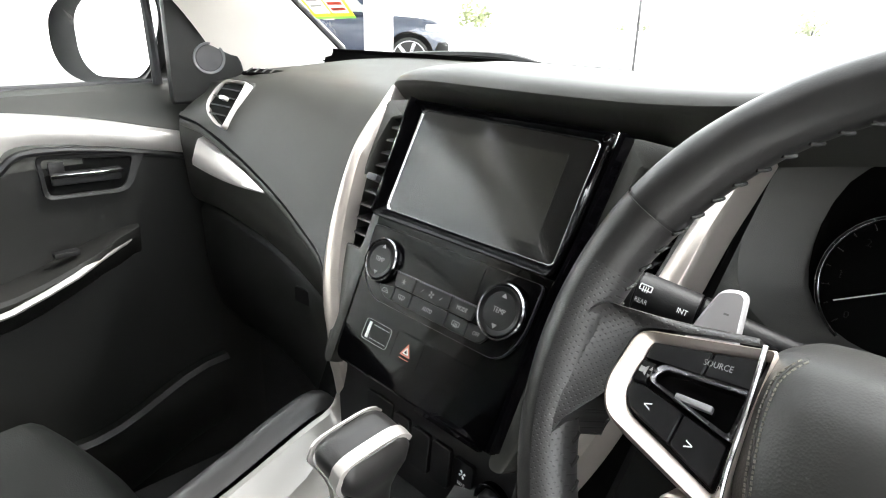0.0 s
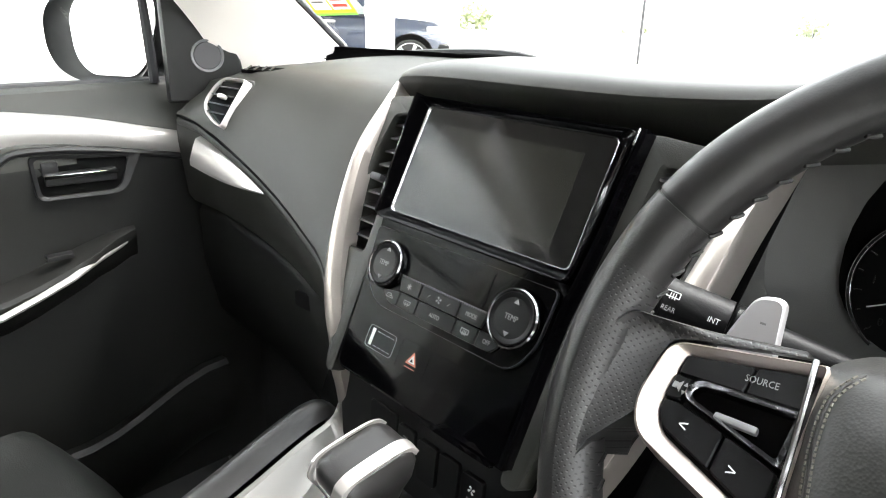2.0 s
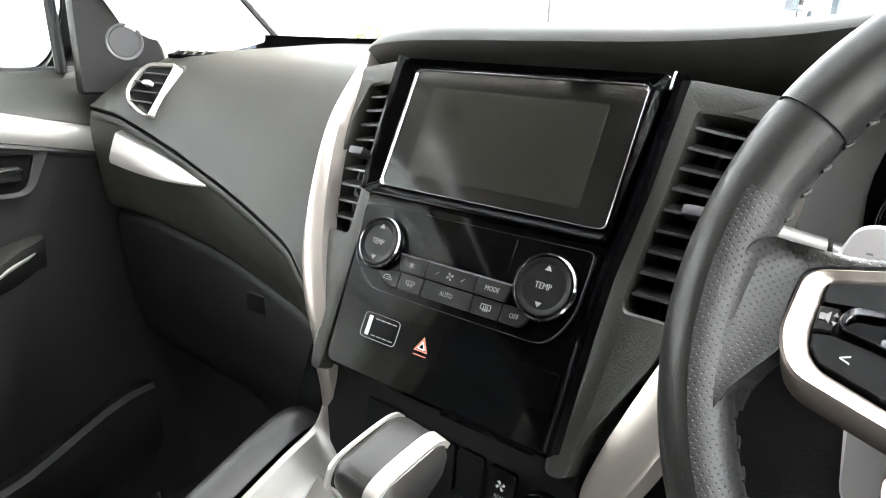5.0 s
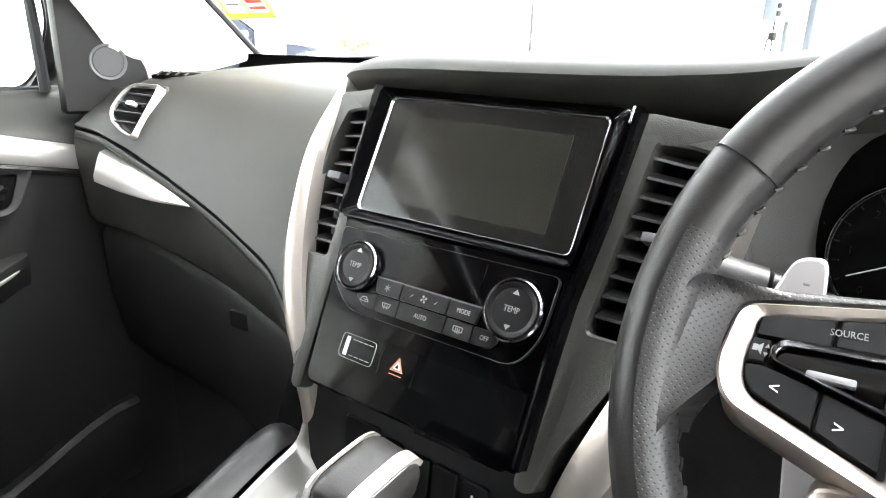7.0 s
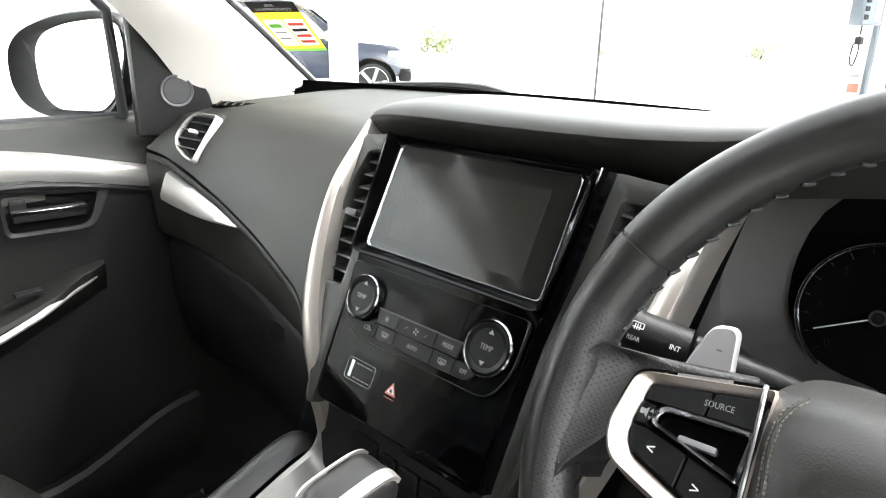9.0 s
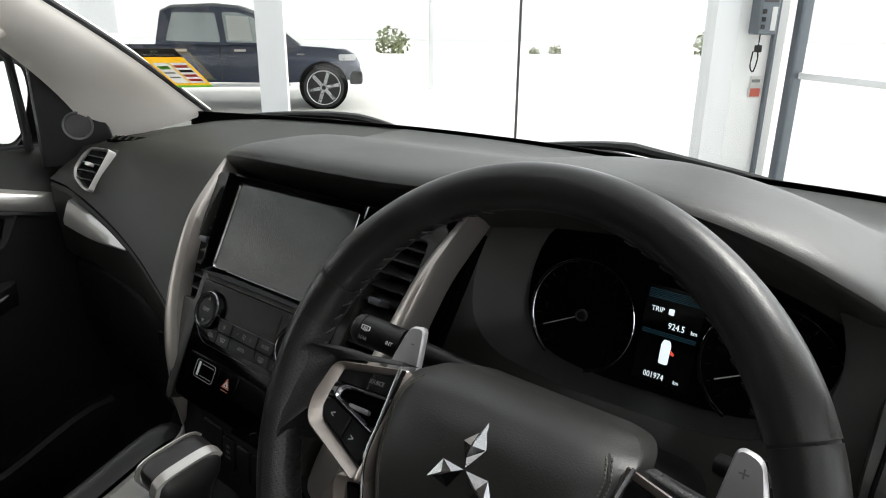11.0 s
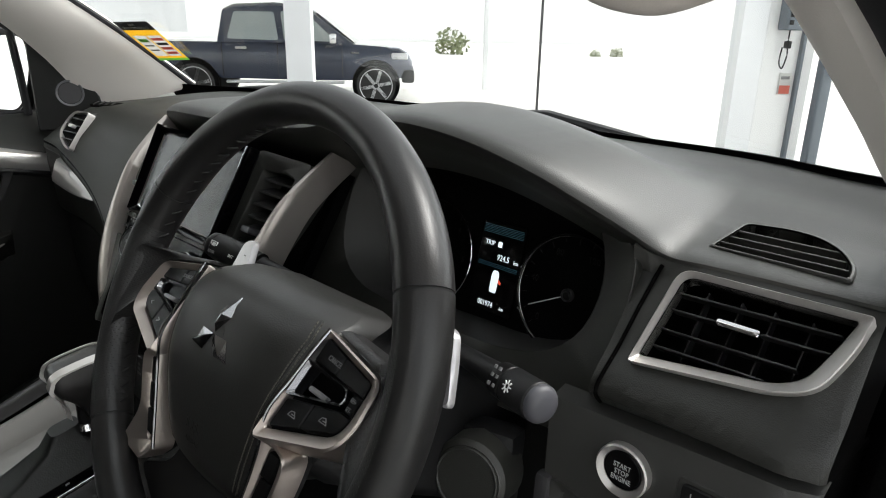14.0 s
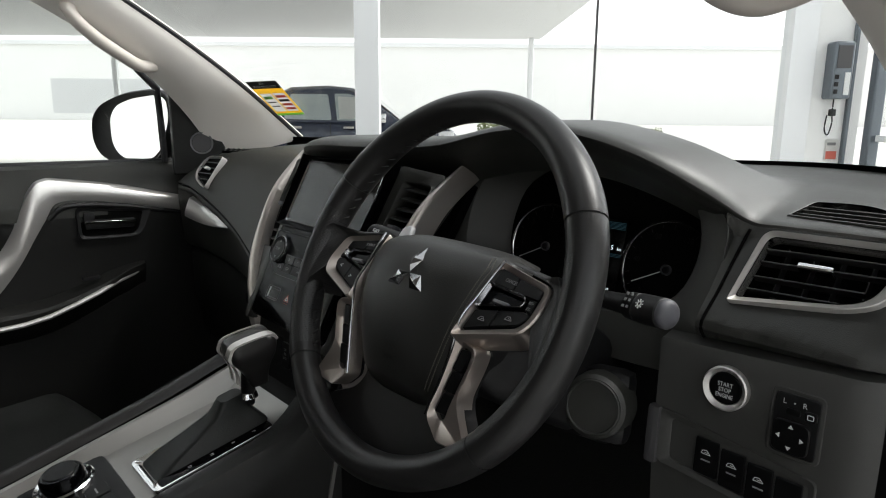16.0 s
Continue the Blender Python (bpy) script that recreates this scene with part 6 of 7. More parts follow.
writing("924.5", 0.0082, at(GAUGE, 0.0055, 0.0135, -0.0006), info, GLOW, squeeze=0.85)
writing("km", 0.0055, at(GAUGE, 0.0215, 0.0128, -0.0006), info, GLOW, squeeze=0.85)
writing("001974", 0.0078, at(GAUGE, -0.006, -0.0345, -0.0006), info, GLOW, squeeze=0.82)
writing("km", 0.0050, at(GAUGE, 0.0150, -0.0350, -0.0006), info, GLOW, squeeze=0.85)
part("car_symbol", plate(round_poly([(-0.0042, -0.022), (0.0042, -0.022), (0.0046, -0.004), (0.0030, 0.0005), (-0.0030, 0.0005), (-0.0046, -0.004)], 0.0018, 3), -0.0012, -0.0005, GAUGE, 0.0002), GLOW, info, "small lit car symbol")
part("door_symbol", plate([(0.0050, -0.0075), (0.0085, -0.0105), (0.0078, -0.0125), (0.0050, -0.0115)], -0.0012, -0.0005, GAUGE, 0.0001), GLOW_RED, info)
for y in (0.036, 0.0375, 0.039, 0.0405, 0.042, 0.0435, 0.003, 0.0045, 0.006):
    part("display_line", plate(bar(-0.0245, y, 0.0245, y + 0.0006), -0.0012, -0.0006, GAUGE, 0.0001), GLOW_BLUE, info)

# ---- controls on the knee panel ----
start = thing("start_button", "black engine start button in a silver ring", "start button", (0.583, 0.462, 1.06))
SB = plane_frame((0.5835, 0.4605, 1.0875), 3)
part("button_ring", rim(circle(0, 0, 0.0205, 40), circle(0, 0, 0.0152, 40), -0.004, 0.006, SB, z_in=0.004, edge=0.0012), SILVER, start, "satin silver ring")
cap_ = part("push_button", disc(0.0151, 0.0146, -0.004, 0.0035, SB, 36, 0.0008), BUTTON, start, "black push button")
for k, (t, sq) in enumerate((("START", 0.85), ("STOP", 0.85), ("ENGINE", 0.8))):
    writing(t, 0.0056, at(SB, 0, 0.0035 - 0.0052 * k, 0.0038), cap_, PRINT, squeeze=sq)
mirror_sw = thing("mirror_switch", "black mirror adjuster with four arrows", "mirror switch", (0.642, 0.463, 1.05))
MS = plane_frame((0.6425, 0.4618, 1.0735), 3)
part("switch_plate", plate(rect(-0.0205, -0.030, 0.0225, 0.030, 0.006), -0.006, 0.0015, MS), DASH_LIT, mirror_sw)
part("switch_body", plate(rect(-0.0165, -0.0265, 0.0195, 0.0265, 0.004), -0.004, 0.004, MS), BLACK, mirror_sw)
pad_ = part("arrow_pad", plate(rect(-0.0150, -0.0245, 0.0145, 0.0040, 0.007, 4), 0.003, 0.0068, MS), BUTTON, mirror_sw, "square rocker pad")
for dx, dy in ((0, 1), (0, -1), (1, 0), (-1, 0)):
    c = (-0.0003 + dx * 0.0092, -0.0102 + dy * 0.0092)
    part("arrow", plate([(c[0] + dx * 0.0022, c[1] + dy * 0.0022), (c[0] - dy * 0.0022 - dx * 0.0012, c[1] + dx * 0.0022 - dy * 0.0012), (c[0] + dy * 0.0022 - dx * 0.0012, c[1] - dx * 0.0022 - dy * 0.0012)], 0.0064, 0.0071, MS, 0.0001), PRINT, pad_)
part("select_slider", box(-0.006, 0.0095, 0.003, 0.005, 0.0145, 0.0062, MS, 0.001), BUTTON, mirror_sw)
writing("L", 0.0062, at(MS, -0.0085, 0.0195, 0.0042), mirror_sw, PRINT)
writing("R", 0.0062, at(MS, 0.0075, 0.0195, 0.0042), mirror_sw, PRINT)
part("dot", disc(0.0008, 0.0008, 0.0035, 0.0043, at(MS, -0.0005, 0.0195), 10, 0.0001), PRINT, mirror_sw)
fold_ = part("fold_button", plate(rect(0.0080, 0.0075, 0.0180, 0.0160, 0.002), 0.003, 0.0055, MS), BUTTON, mirror_sw)
part("symbol", rim(rect(0.0105, 0.0095, 0.0158, 0.0140, 0.001), inset(rect(0.0105, 0.0095, 0.0158, 0.0140, 0.001), 0.0008), 0.005, 0.0058, MS, edge=0.0001), PRINT, fold_)

cubby = thing("knee_switches", "black switch bank under the start button", "switch panel", (0.60, 0.46, 0.99))
KS = plane_frame((0.60, 0.4600, 1.022), 3)
part("bank_frame", rim(round_poly([(-0.078, 0.026), (0.066, 0.008), (0.066, -0.040), (-0.078, -0.030)], 0.006, 3), round_poly([(-0.066, 0.018), (0.060, 0.002), (0.060, -0.036), (-0.066, -0.024)], 0.005, 3), -0.012, 0.002, KS, z_in=0.0), DASH_LIT, cubby)
part("bank_back", plate(round_poly([(-0.068, 0.020), (0.062, 0.004), (0.062, -0.038), (-0.068, -0.026)], 0.005, 3), -0.014, -0.006, KS), BLACK, cubby)
for k in range(4):
    x0 = -0.040 + k * 0.0245
    sw_ = part("switch", plate(rect(x0, -0.026 - 0.003 * k, x0 + 0.0225, 0.010 - 0.003 * k, 0.002), -0.008, 0.001, KS), BUTTON, cubby)
    if k < 3:
        for sh in car_mark:
            part("symbol", plate([(x0 + 0.011 + x, -0.003 - 0.003 * k + y) for x, y in sh], 0.0006, 0.0013, KS, 0.0001), PRINT, sw_)
        part("symbol", plate(bar(x0 + 0.007, -0.0115 - 0.003 * k, x0 + 0.016, -0.0100 - 0.003 * k), 0.0006, 0.0013, KS, 0.0001), PRINT_DIM, sw_)
part("bank_lip", box(-0.090, -0.034, -0.006, -0.077, 0.026, 0.006, KS, 0.004), GREY_PLASTIC, cubby)

# ---- centre console ----
console = thing("centre_console", "silver and black centre console with padded sides", "console", (0, 0.1, 0.45))


def con_z(y):
    return 0.880 + (y - 0.10) * 0.22 + 0.05 * smoothstep(0.26, 0.36, y)


def rail(s, label):
    rows = []
    pts = smooth_path([(0.128, 0.352, 0.964), (0.128, 0.350, 0.940), (0.128, 0.345, 0.915), (0.127, 0.335, 0.880), (0.125, 0.32, 0.80)] if s > 0 else [(0.128, 0.352, 0.964), (0.127, 0.338, 0.946), (0.126, 0.300, 0.935), (0.125, 0.22, 0.908), (0.124, 0.10, 0.876), (0.122, -0.05, 0.838), (0.120, -0.25, 0.80)], 5)
    for p in pts:
        rows.append([(s * p.x, p.y, p.z - 0.03), (s * p.x, p.y, p.z - 0.002), (s * (p.x - 0.002), p.y, p.z + 0.001), (s * (p.x - 0.008), p.y, p.z), (s * (p.x - 0.020), p.y, p.z - 0.014), (s * (p.x - 0.040), p.y, p.z - 0.034), (s * (p.x - 0.056), p.y, p.z - 0.040)])
    part("side_rail", loft(rows), CONSOLE_SHADED, console, label)


rail(-1, "satin silver side rail, darkened as if in shade")
rail(1, "satin silver side rail, darkened as if in shade")


def knee_pad(s):
    pts = smooth_path([(0.148, 0.352, 0.945), (0.148, 0.335, 0.951), (0.148, 0.300, 0.944), (0.147, 0.20, 0.910), (0.146, 0.05, 0.868), (0.145, -0.12, 0.826)], 5)
    n = len(pts)
    rows = []
    for i, p in enumerate(pts):
        k = 0.55 + 0.45 * smoothstep(0, 0.12, i / (n - 1))
        rows.append([(s * (p.x - 0.022), p.y, p.z - 0.004), (s * (p.x - 0.014), p.y, p.z + 0.004 * k), (s * p.x, p.y, p.z + 0.006 * k), (s * (p.x + 0.012 * k), p.y, p.z), (s * (p.x + 0.018 * k), p.y, p.z - 0.03), (s * (p.x + 0.012), p.y, p.z - 0.12), (s * p.x, p.y, p.z - 0.40)])
    part("knee_pad", loft(rows, caps=True), LEATHER, console, "padded black side cushion")


knee_pad(-1)


def build_tray():
    rows = []
    for i in range(27):
        y = 0.306 - 0.61 * i / 26
        z = con_z(y) - 0.018
        rows.append([(x, y, z + d) for x, d in ((-0.085, 0.004), (-0.070, 0.0), (0.0, 0.0), (0.058, 0.0), (0.060, -0.01), (0.060, -0.3), (-0.10, -0.3), (-0.10, -0.02))])
    return loft(rows, closed=True, caps=True)


part("console_top", build_tray(), CONSOLE_SHADED, console, "satin silver top plate, darkened as if in shade")


part("front_tray", box(-0.088, 0.304, 0.80, 0.050, 0.350, con_z(0.300) - 0.016, bevel=0.004), CARPET, console, "dark tray in front of the selector")


def build_driver_flank():
    rows = []
    for i in range(27):
        y = 0.345 - 0.65 * i / 26
        z = con_z(y) - 0.018
        rows.append([(0.058, y, z - 0.01), (0.059, y, z + 0.003), (0.068, y, z + 0.006), (0.090, y, z + 0.012), (0.105, y, z + 0.012), (0.118, y, z), (0.124, y, z - 0.03), (0.124, y, z - 0.38)])
    return loft(rows)


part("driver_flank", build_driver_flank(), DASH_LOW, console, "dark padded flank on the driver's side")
GATE = Matrix.Translation((0.012, 0.205, con_z(0.205) - 0.016)) @ Euler((radians(math.degrees(math.atan(0.22))), 0, 0)).to_matrix().to_4x4()
part("gate_frame", rim(rect(-0.047, -0.085, 0.045, 0.095, 0.008), rect(-0.036, -0.074, 0.024, 0.084, 0.010), -0.01, 0.004, GATE, z_in=0.002), CHROME, console, "bright frame round the selector boot")
part("gear_scale", plate(rect(0.026, -0.075, 0.042, 0.080, 0.002), 0.002, 0.0045, GATE), PIANO, console, "gloss black gear scale")
for k, t in enumerate("PRND"):
    writing(t, 0.007, at(GATE, 0.034, 0.055 - k * 0.030, 0.0048), console, PRINT_DIM)
MODE_DIAL = Matrix.Translation((-0.035, 0.050, con_z(0.05) - 0.014)) @ Euler((radians(12), 0, 0)).to_matrix().to_4x4()
part("dial_base", plate(rect(-0.055, -0.055, 0.110, 0.055, 0.012), -0.006, 0.004, MODE_DIAL, 0.002), BUTTON, console, "black switch plate of the drive selector")
for x, y in ((0.020, 0.026), (0.050, 0.026), (0.020, -0.006)):
    kb = part("console_button", plate(rect(x, y - 0.014, x + 0.026, y + 0.012, 0.003), 0.003, 0.008, MODE_DIAL), BUTTON, console)
    part("symbol", plate(bar(x + 0.007, y - 0.003, x + 0.019, y - 0.001), 0.0076, 0.0083, MODE_DIAL, 0.0001), PRINT_DIM, kb)
drive = thing("drive_mode_dial", "round black drive selector dial with chrome collar", "dial", MODE_DIAL.translation)
part("collar", rim(circle(0, 0, 0.036, 36), circle(0, 0, 0.029, 36), 0.002, 0.012, at(MODE_DIAL, -0.020, 0), z_in=0.010, edge=0.002), CHROME, drive, "chrome collar")
part("dial_body", disc(0.0285, 0.0260, 0.004, 0.026, at(MODE_DIAL, -0.020, 0), 36, 0.003), PIANO, drive, "gloss black dial")
part("dial_top", disc(0.0205, 0.0195, 0.024, 0.0275, at(MODE_DIAL, -0.020, 0), 32, 0.001), BUTTON, drive)
part("brake_switch", box(0.02, -0.085, 0.0, 0.075, -0.060, 0.010, MODE_DIAL, 0.003), CHROME, console, "bright parking brake switch")
cup = thing("cup_holder", "dark round cup holder in the console", "cup holder", (-0.04, -0.10, 0.80))
part("cup_rim", rim(circle(0, 0, 0.047, 36), circle(0, 0, 0.040, 36), -0.01, 0.008, Matrix.Translation((-0.04, -0.075, con_z(-0.075) - 0.014))), PIANO, cup)

# ---- gear selector ----
shifter = thing("gear_selector", "black leather gear selector with satin silver band", "gear selector", (0.012, 0.262, 0.90))


def build_boot():
    rows = []
    for z, w, l, cy in ((0.0, 0.034, 0.082, 0.0), (0.010, 0.029, 0.070, 0.008), (0.022, 0.021, 0.045, 0.024), (0.034, 0.015, 0.026, 0.040), (0.050, 0.0125, 0.016, 0.046)):
        rows.append([GATE @ Vector((x - 0.005, y + cy + 0.004, z)) for x, y in round_poly([(-w, -l), (w, -l), (w, l), (-w, l)], 0.010, 4)])
    return loft(rows, closed=True, caps=True)


part("boot", build_boot(), SEAT, shifter, "creased black leather boot")
part("stem", tube([(0.010, 0.268, 0.930), (0.022, 0.266, 0.984)], 0.010, 12), BLACK, shifter)
part("stem_collar", disc(0.0145, 0.012, 0, 0.008, Matrix.Translation((0.0120, 0.2675, 0.940)), 24), CHROME, shifter, "chrome collar")
# knob: a rounded block, longer than wide, on a narrowing neck
KNOB = Matrix.Translation((0.030, 0.270, 1.007)) @ Euler((radians(10), radians(4), radians(-3))).to_matrix().to_4x4() @ Matrix.Diagonal((0.80, 0.90, 1.0, 1))


def knob_ring(w, l, z, r, dy=0.0):
    return [KNOB @ Vector((x, y + dy, z)) for x, y in round_poly([(-w, -l), (w, -l), (w, l), (-w, l)], r, 5)]


part("knob", loft([knob_ring(0.012, 0.014, -0.045, 0.010), knob_ring(0.0145, 0.017, -0.030, 0.010, -0.001), knob_ring(0.021, 0.024, -0.014, 0.012, -0.002), knob_ring(0.0275, 0.033, 0.000, 0.014, -0.003), knob_ring(0.0295, 0.037, 0.012, 0.015, -0.003), knob_ring(0.0285, 0.036, 0.021, 0.015, -0.003), knob_ring(0.025, 0.032, 0.0265, 0.014, -0.003), knob_ring(0.018, 0.024, 0.0290, 0.012, -0.003), knob_ring(0.006, 0.008, 0.0300, 0.004, -0.003)], closed=True, caps=True), LEATHER, shifter, "black leather knob")


def knob_band(x0, x1, side):
    """Bright band over the knob, front to back."""
    prof = [(-0.0425, -0.030), (-0.0418, -0.012), (-0.0425, 0.012), (-0.0395, 0.0215), (-0.034, 0.0275), (-0.020, 0.0305), (0.014, 0.0305), (0.028, 0.0270), (0.0345, 0.0200)]
    prof = [(0.5 * (a + 0.003) - 0.003 - 0.012, b) if b < -0.02 else ((a + 0.008, b) if b < 0 else (a, b)) for a, b in prof]
    pts = smooth_path([(0, a, b) for a, b in prof], 4)
    rows = []
    for p in pts:
        fade = 0.55 + 0.45 * smoothstep(-0.03, 0.01, p.z)
        lift = 0.0024 * smoothstep(-0.02, 0.012, p.z)
        p.z += lift
        p.y *= 1.03
        drop = 0.0045 * smoothstep(0.0, 0.02, p.z)
        rows.append([KNOB @ Vector((x0 * fade, p.y, p.z - drop * abs(x0) / 0.03)), KNOB @ Vector((x1 * fade, p.y, p.z - drop * abs(x1) / 0.03)), KNOB @ Vector((x1 * fade, p.y * 0.9, p.z - 0.006)), KNOB @ Vector((x0 * fade, p.y * 0.9, p.z - 0.006))])
    return loft(rows, closed=True, caps=True)


part("knob_band", knob_band(0.012, 0.0245, 1), SILVER, shifter, "satin silver band over the knob")
part("knob_band", knob_band(-0.0285, -0.0255, -1), SILVER, shifter, "thin silver edge of the knob")

# ---- showroom and yard, turned against the car ----
FLOOR = material("polished_floor", (0.34, 0.34, 0.335), 0.28, mottle=0.05, mottle_size=2.0, grain=0.05, grain_size=200)
WALL = material("white_wall", (0.82, 0.82, 0.81), 0.7, mottle=0.02, mottle_size=3.0, grain=0.1, grain_size=400)
CONCRETE = material("pale_concrete", (0.58, 0.57, 0.54), 0.85, mottle=0.12, mottle_size=1.2, grain=0.4, grain_size=60)
ALU = material("white_aluminium", (0.74, 0.75, 0.76), 0.4, metal=0.1, mottle=0.02)
ALU_DARK = material("grey_aluminium", (0.13, 0.15, 0.17), 0.4, metal=0.4, mottle=0.04)
CAR_BLUE = material("dark_car_paint", (0.022, 0.030, 0.056), 0.2, coat=0.8, mottle=0.1)
TYRE = material("tyre_rubber", (0.02, 0.02, 0.02), 0.85, grain=0.3, grain_size=150)
ALLOY = material("alloy_wheel", (0.66, 0.66, 0.68), 0.3, metal=0.35)
# Opaque pale grey paints in the brightness seen through the pickup's cab.
TRUCK_GLASS = material("bright_backed_glass", (0.34, 0.38, 0.38), 0.06, coat=0.5)
LEAF = material("leaf_green", (0.12, 0.14, 0.06), 0.7, mottle=0.35, mottle_size=30)
ROOF_SHEET = material("canopy_sheet", (0.62, 0.63, 0.64), 0.5, mottle=0.04)
PAPER = paper("paper_white", (0.8, 0.8, 0.78))
YELLOW = paper("label_yellow", (0.95, 0.72, 0.14))
LABEL_GREEN = paper("label_green", (0.36, 0.66, 0.20))
LABEL_RED = paper("label_red", (0.80, 0.24, 0.18))
LABEL_BLACK = material("label_black", (0.03, 0.03, 0.03), 0.6)

HALL = Matrix(((0.67, -0.742, 0, 0.8), (0.742, 0.67, 0, -0.1), (0, 0, 1, 0), (0, 0, 0, 1)))
GLASS_Y, CORNER_X = 3.55, 2.18


def hall_box(x0, y0, z0, x1, y1, z1, bevel=0.0):
    return box(x0, y0, z0, x1, y1, z1, HALL, bevel, 1)


solo("showroom_floor", hall_box(-9, -7, -0.06, CORNER_X, GLASS_Y, 0.0), FLOOR, "pale polished showroom floor", "floor", kind="structure")
solo("ground", hall_box(-300, -300, -0.26, 300, 400, -0.02), CONCRETE, "pale concrete yard outside the showroom", "ground", kind="structure")
# out of view; added white as a reflector behind the car
solo("wall_back", hall_box(-9, -7.1, 0, CORNER_X, -7, 4.2), WALL, "unseen back wall of the showroom, white to bounce light forward", "wall", kind="structure")
solo("wall_side", hall_box(-9.1, -7, 0, -9, GLASS_Y, 4.2), WALL, "white side wall of the showroom", "wall", kind="structure")
solo("wall_right", hall_box(CORNER_X + 0.02, -7, 0, CORNER_X + 0.12, -6.4, 4.2), WALL, "white wall beside the wide door", "wall", kind="structure")
# only a strip of ceiling, so that the sky lights the cabin from above
solo("showroom_ceiling", hall_box(-9, -7, 4.2, CORNER_X + 0.1, -6.0, 4.3), WALL, "unseen strip of white ceiling, cut back to let sky light in", "ceiling", kind="structure")
# glazed roof out of view, added to bring sky light onto the dashboard
for k in range(6):
    x = -8.9 + k * 2.2
    solo("roof_beam", hall_box(x - 0.05, -6.0, 4.2, x + 0.05, GLASS_Y + 0.1, 4.4), ALU, "white beam of the added glazed roof, out of view", "roof beam", kind="structure")
    if k < 5:
        pane = solo("added_roof_pane", hall_box(x + 0.05, -6.0, 4.30, x + 2.15, GLASS_Y + 0.1, 4.31), SHOP_GLASS, "clear pane of a roof added to let sky light in, out of view", "roof pane", kind="structure")
        pane.visible_shadow = False

# glazed front
for x, w, mat_, lb in ((-0.40, 0.125, ALU, "white window post"), (0.78, 0.012, GREY_PLASTIC, "slim glazing joint"), (1.83, 0.13, ALU, "pale grey window post"), (-2.6, 0.125, ALU, "white window post"), (-4.8, 0.125, ALU, "white window post"), (-7.0, 0.125, ALU, "white window post")):
    solo("window_post", hall_box(x - w / 2, GLASS_Y - 0.4 * w, 0, x + w / 2, GLASS_Y + 0.4 * w, 4.2, 0.002), mat_, lb, "window post", kind="structure")
for k, (x0, x1) in enumerate(((-9, -7.06), (-6.94, -4.86), (-4.74, -2.66), (-2.54, -0.46), (-0.34, 0.79), (0.81, 1.77))):
    pane = solo("window_%d" % (k + 1), hall_box(x0, GLASS_Y - 0.004, 0.05, x1, GLASS_Y + 0.004, 4.2), SHOP_GLASS, "tall clear showroom window", "window", kind="structure")
    pane.visible_shadow = False
solo("wall_pier", hall_box(1.90, GLASS_Y - 0.04, 0, CORNER_X - 0.02, GLASS_Y + 0.06, 4.2), WALL, "white pier beside the wide door", "wall", kind="structure")
# corner channel and the wide door
solo("door_channel", hall_box(CORNER_X - 0.030, GLASS_Y - 0.16, 0, CORNER_X + 0.030, GLASS_Y - 0.10, 4.2, 0.008), ALU_DARK, "grey guide rail of the wide door", "guide rail", kind="structure")
solo("door_channel", hall_box(CORNER_X - 0.105, GLASS_Y - 0.075, 0, CORNER_X - 0.085, GLASS_Y - 0.045, 4.2, 0.004), ALU_DARK, "slim grey guide rail", "guide rail", kind="structure")
wide = thing("wide_door", "white glazed sectional door, closed", "sectional door", HALL @ Vector((CORNER_X, 0.2, 0)))
# the rear bays are unseen, added in place of wall to admit more daylight
for y0, y1 in ((-6.4, -4.82), (-4.8, -3.22), (-3.2, -1.6), (-1.58, 0.1), (0.12, 1.8), (1.82, GLASS_Y - 0.18)):
    for z0, z1 in ((0.02, 1.19), (1.225, 2.40), (2.43, 4.2)):
        p = part("door_pane", hall_box(CORNER_X + 0.010, y0, z0, CORNER_X + 0.016, y1, z1), SHOP_GLASS, wide)
        p.visible_shadow = False
for z in (1.207, 2.415):
    part("door_rail", hall_box(CORNER_X - 0.004, -6.4, z - 0.016, CORNER_X + 0.03, GLASS_Y - 0.17, z + 0.016, 0.003), ALU, wide, "pale rail between two panels")

# control box and notice on the pier
ctrl = thing("door_controller", "grey door control box with a cable on the white pier", "control box", HALL @ Vector((1.98, GLASS_Y - 0.08, 1.42)))
part("box_case", hall_box(1.945, GLASS_Y - 0.135, 1.40, 2.045, GLASS_Y - 0.045, 1.68, 0.008), ALU_DARK, ctrl, "grey case")
part("box_panel", hall_box(1.958, GLASS_Y - 0.139, 1.55, 2.030, GLASS_Y - 0.134, 1.66, 0.001), GREY_PLASTIC, ctrl)
part("button_strip", hall_box(2.005, GLASS_Y - 0.139, 1.42, 2.032, GLASS_Y - 0.134, 1.53, 0.001), PRINT, ctrl, "white button strip")
for k in range(3):
    part("push_button", hall_box(1.955, GLASS_Y - 0.142, 1.425 + k * 0.036, 1.975, GLASS_Y - 0.134, 1.447 + k * 0.036, 0.002), BLACK, ctrl)
part("plug", hall_box(1.985, GLASS_Y - 0.10, 1.315, 2.005, GLASS_Y - 0.06, 1.350, 0.003), BLACK, ctrl)
part("cable", tube([HALL @ Vector(p) for p in smooth_path([(1.995, GLASS_Y - 0.08, 1.40), (1.995, GLASS_Y - 0.08, 1.33), (2.00, GLASS_Y - 0.08, 1.28), (1.985, GLASS_Y - 0.08, 1.22), (1.965, GLASS_Y - 0.08, 1.25), (1.97, GLASS_Y - 0.08, 1.32)], 6)], 0.0035, 6), BLACK, ctrl)
notice = thing("wall_notice", "small red and white notice on the white pier", "notice", HALL @ Vector((2.02, GLASS_Y - 0.045, 1.1)))
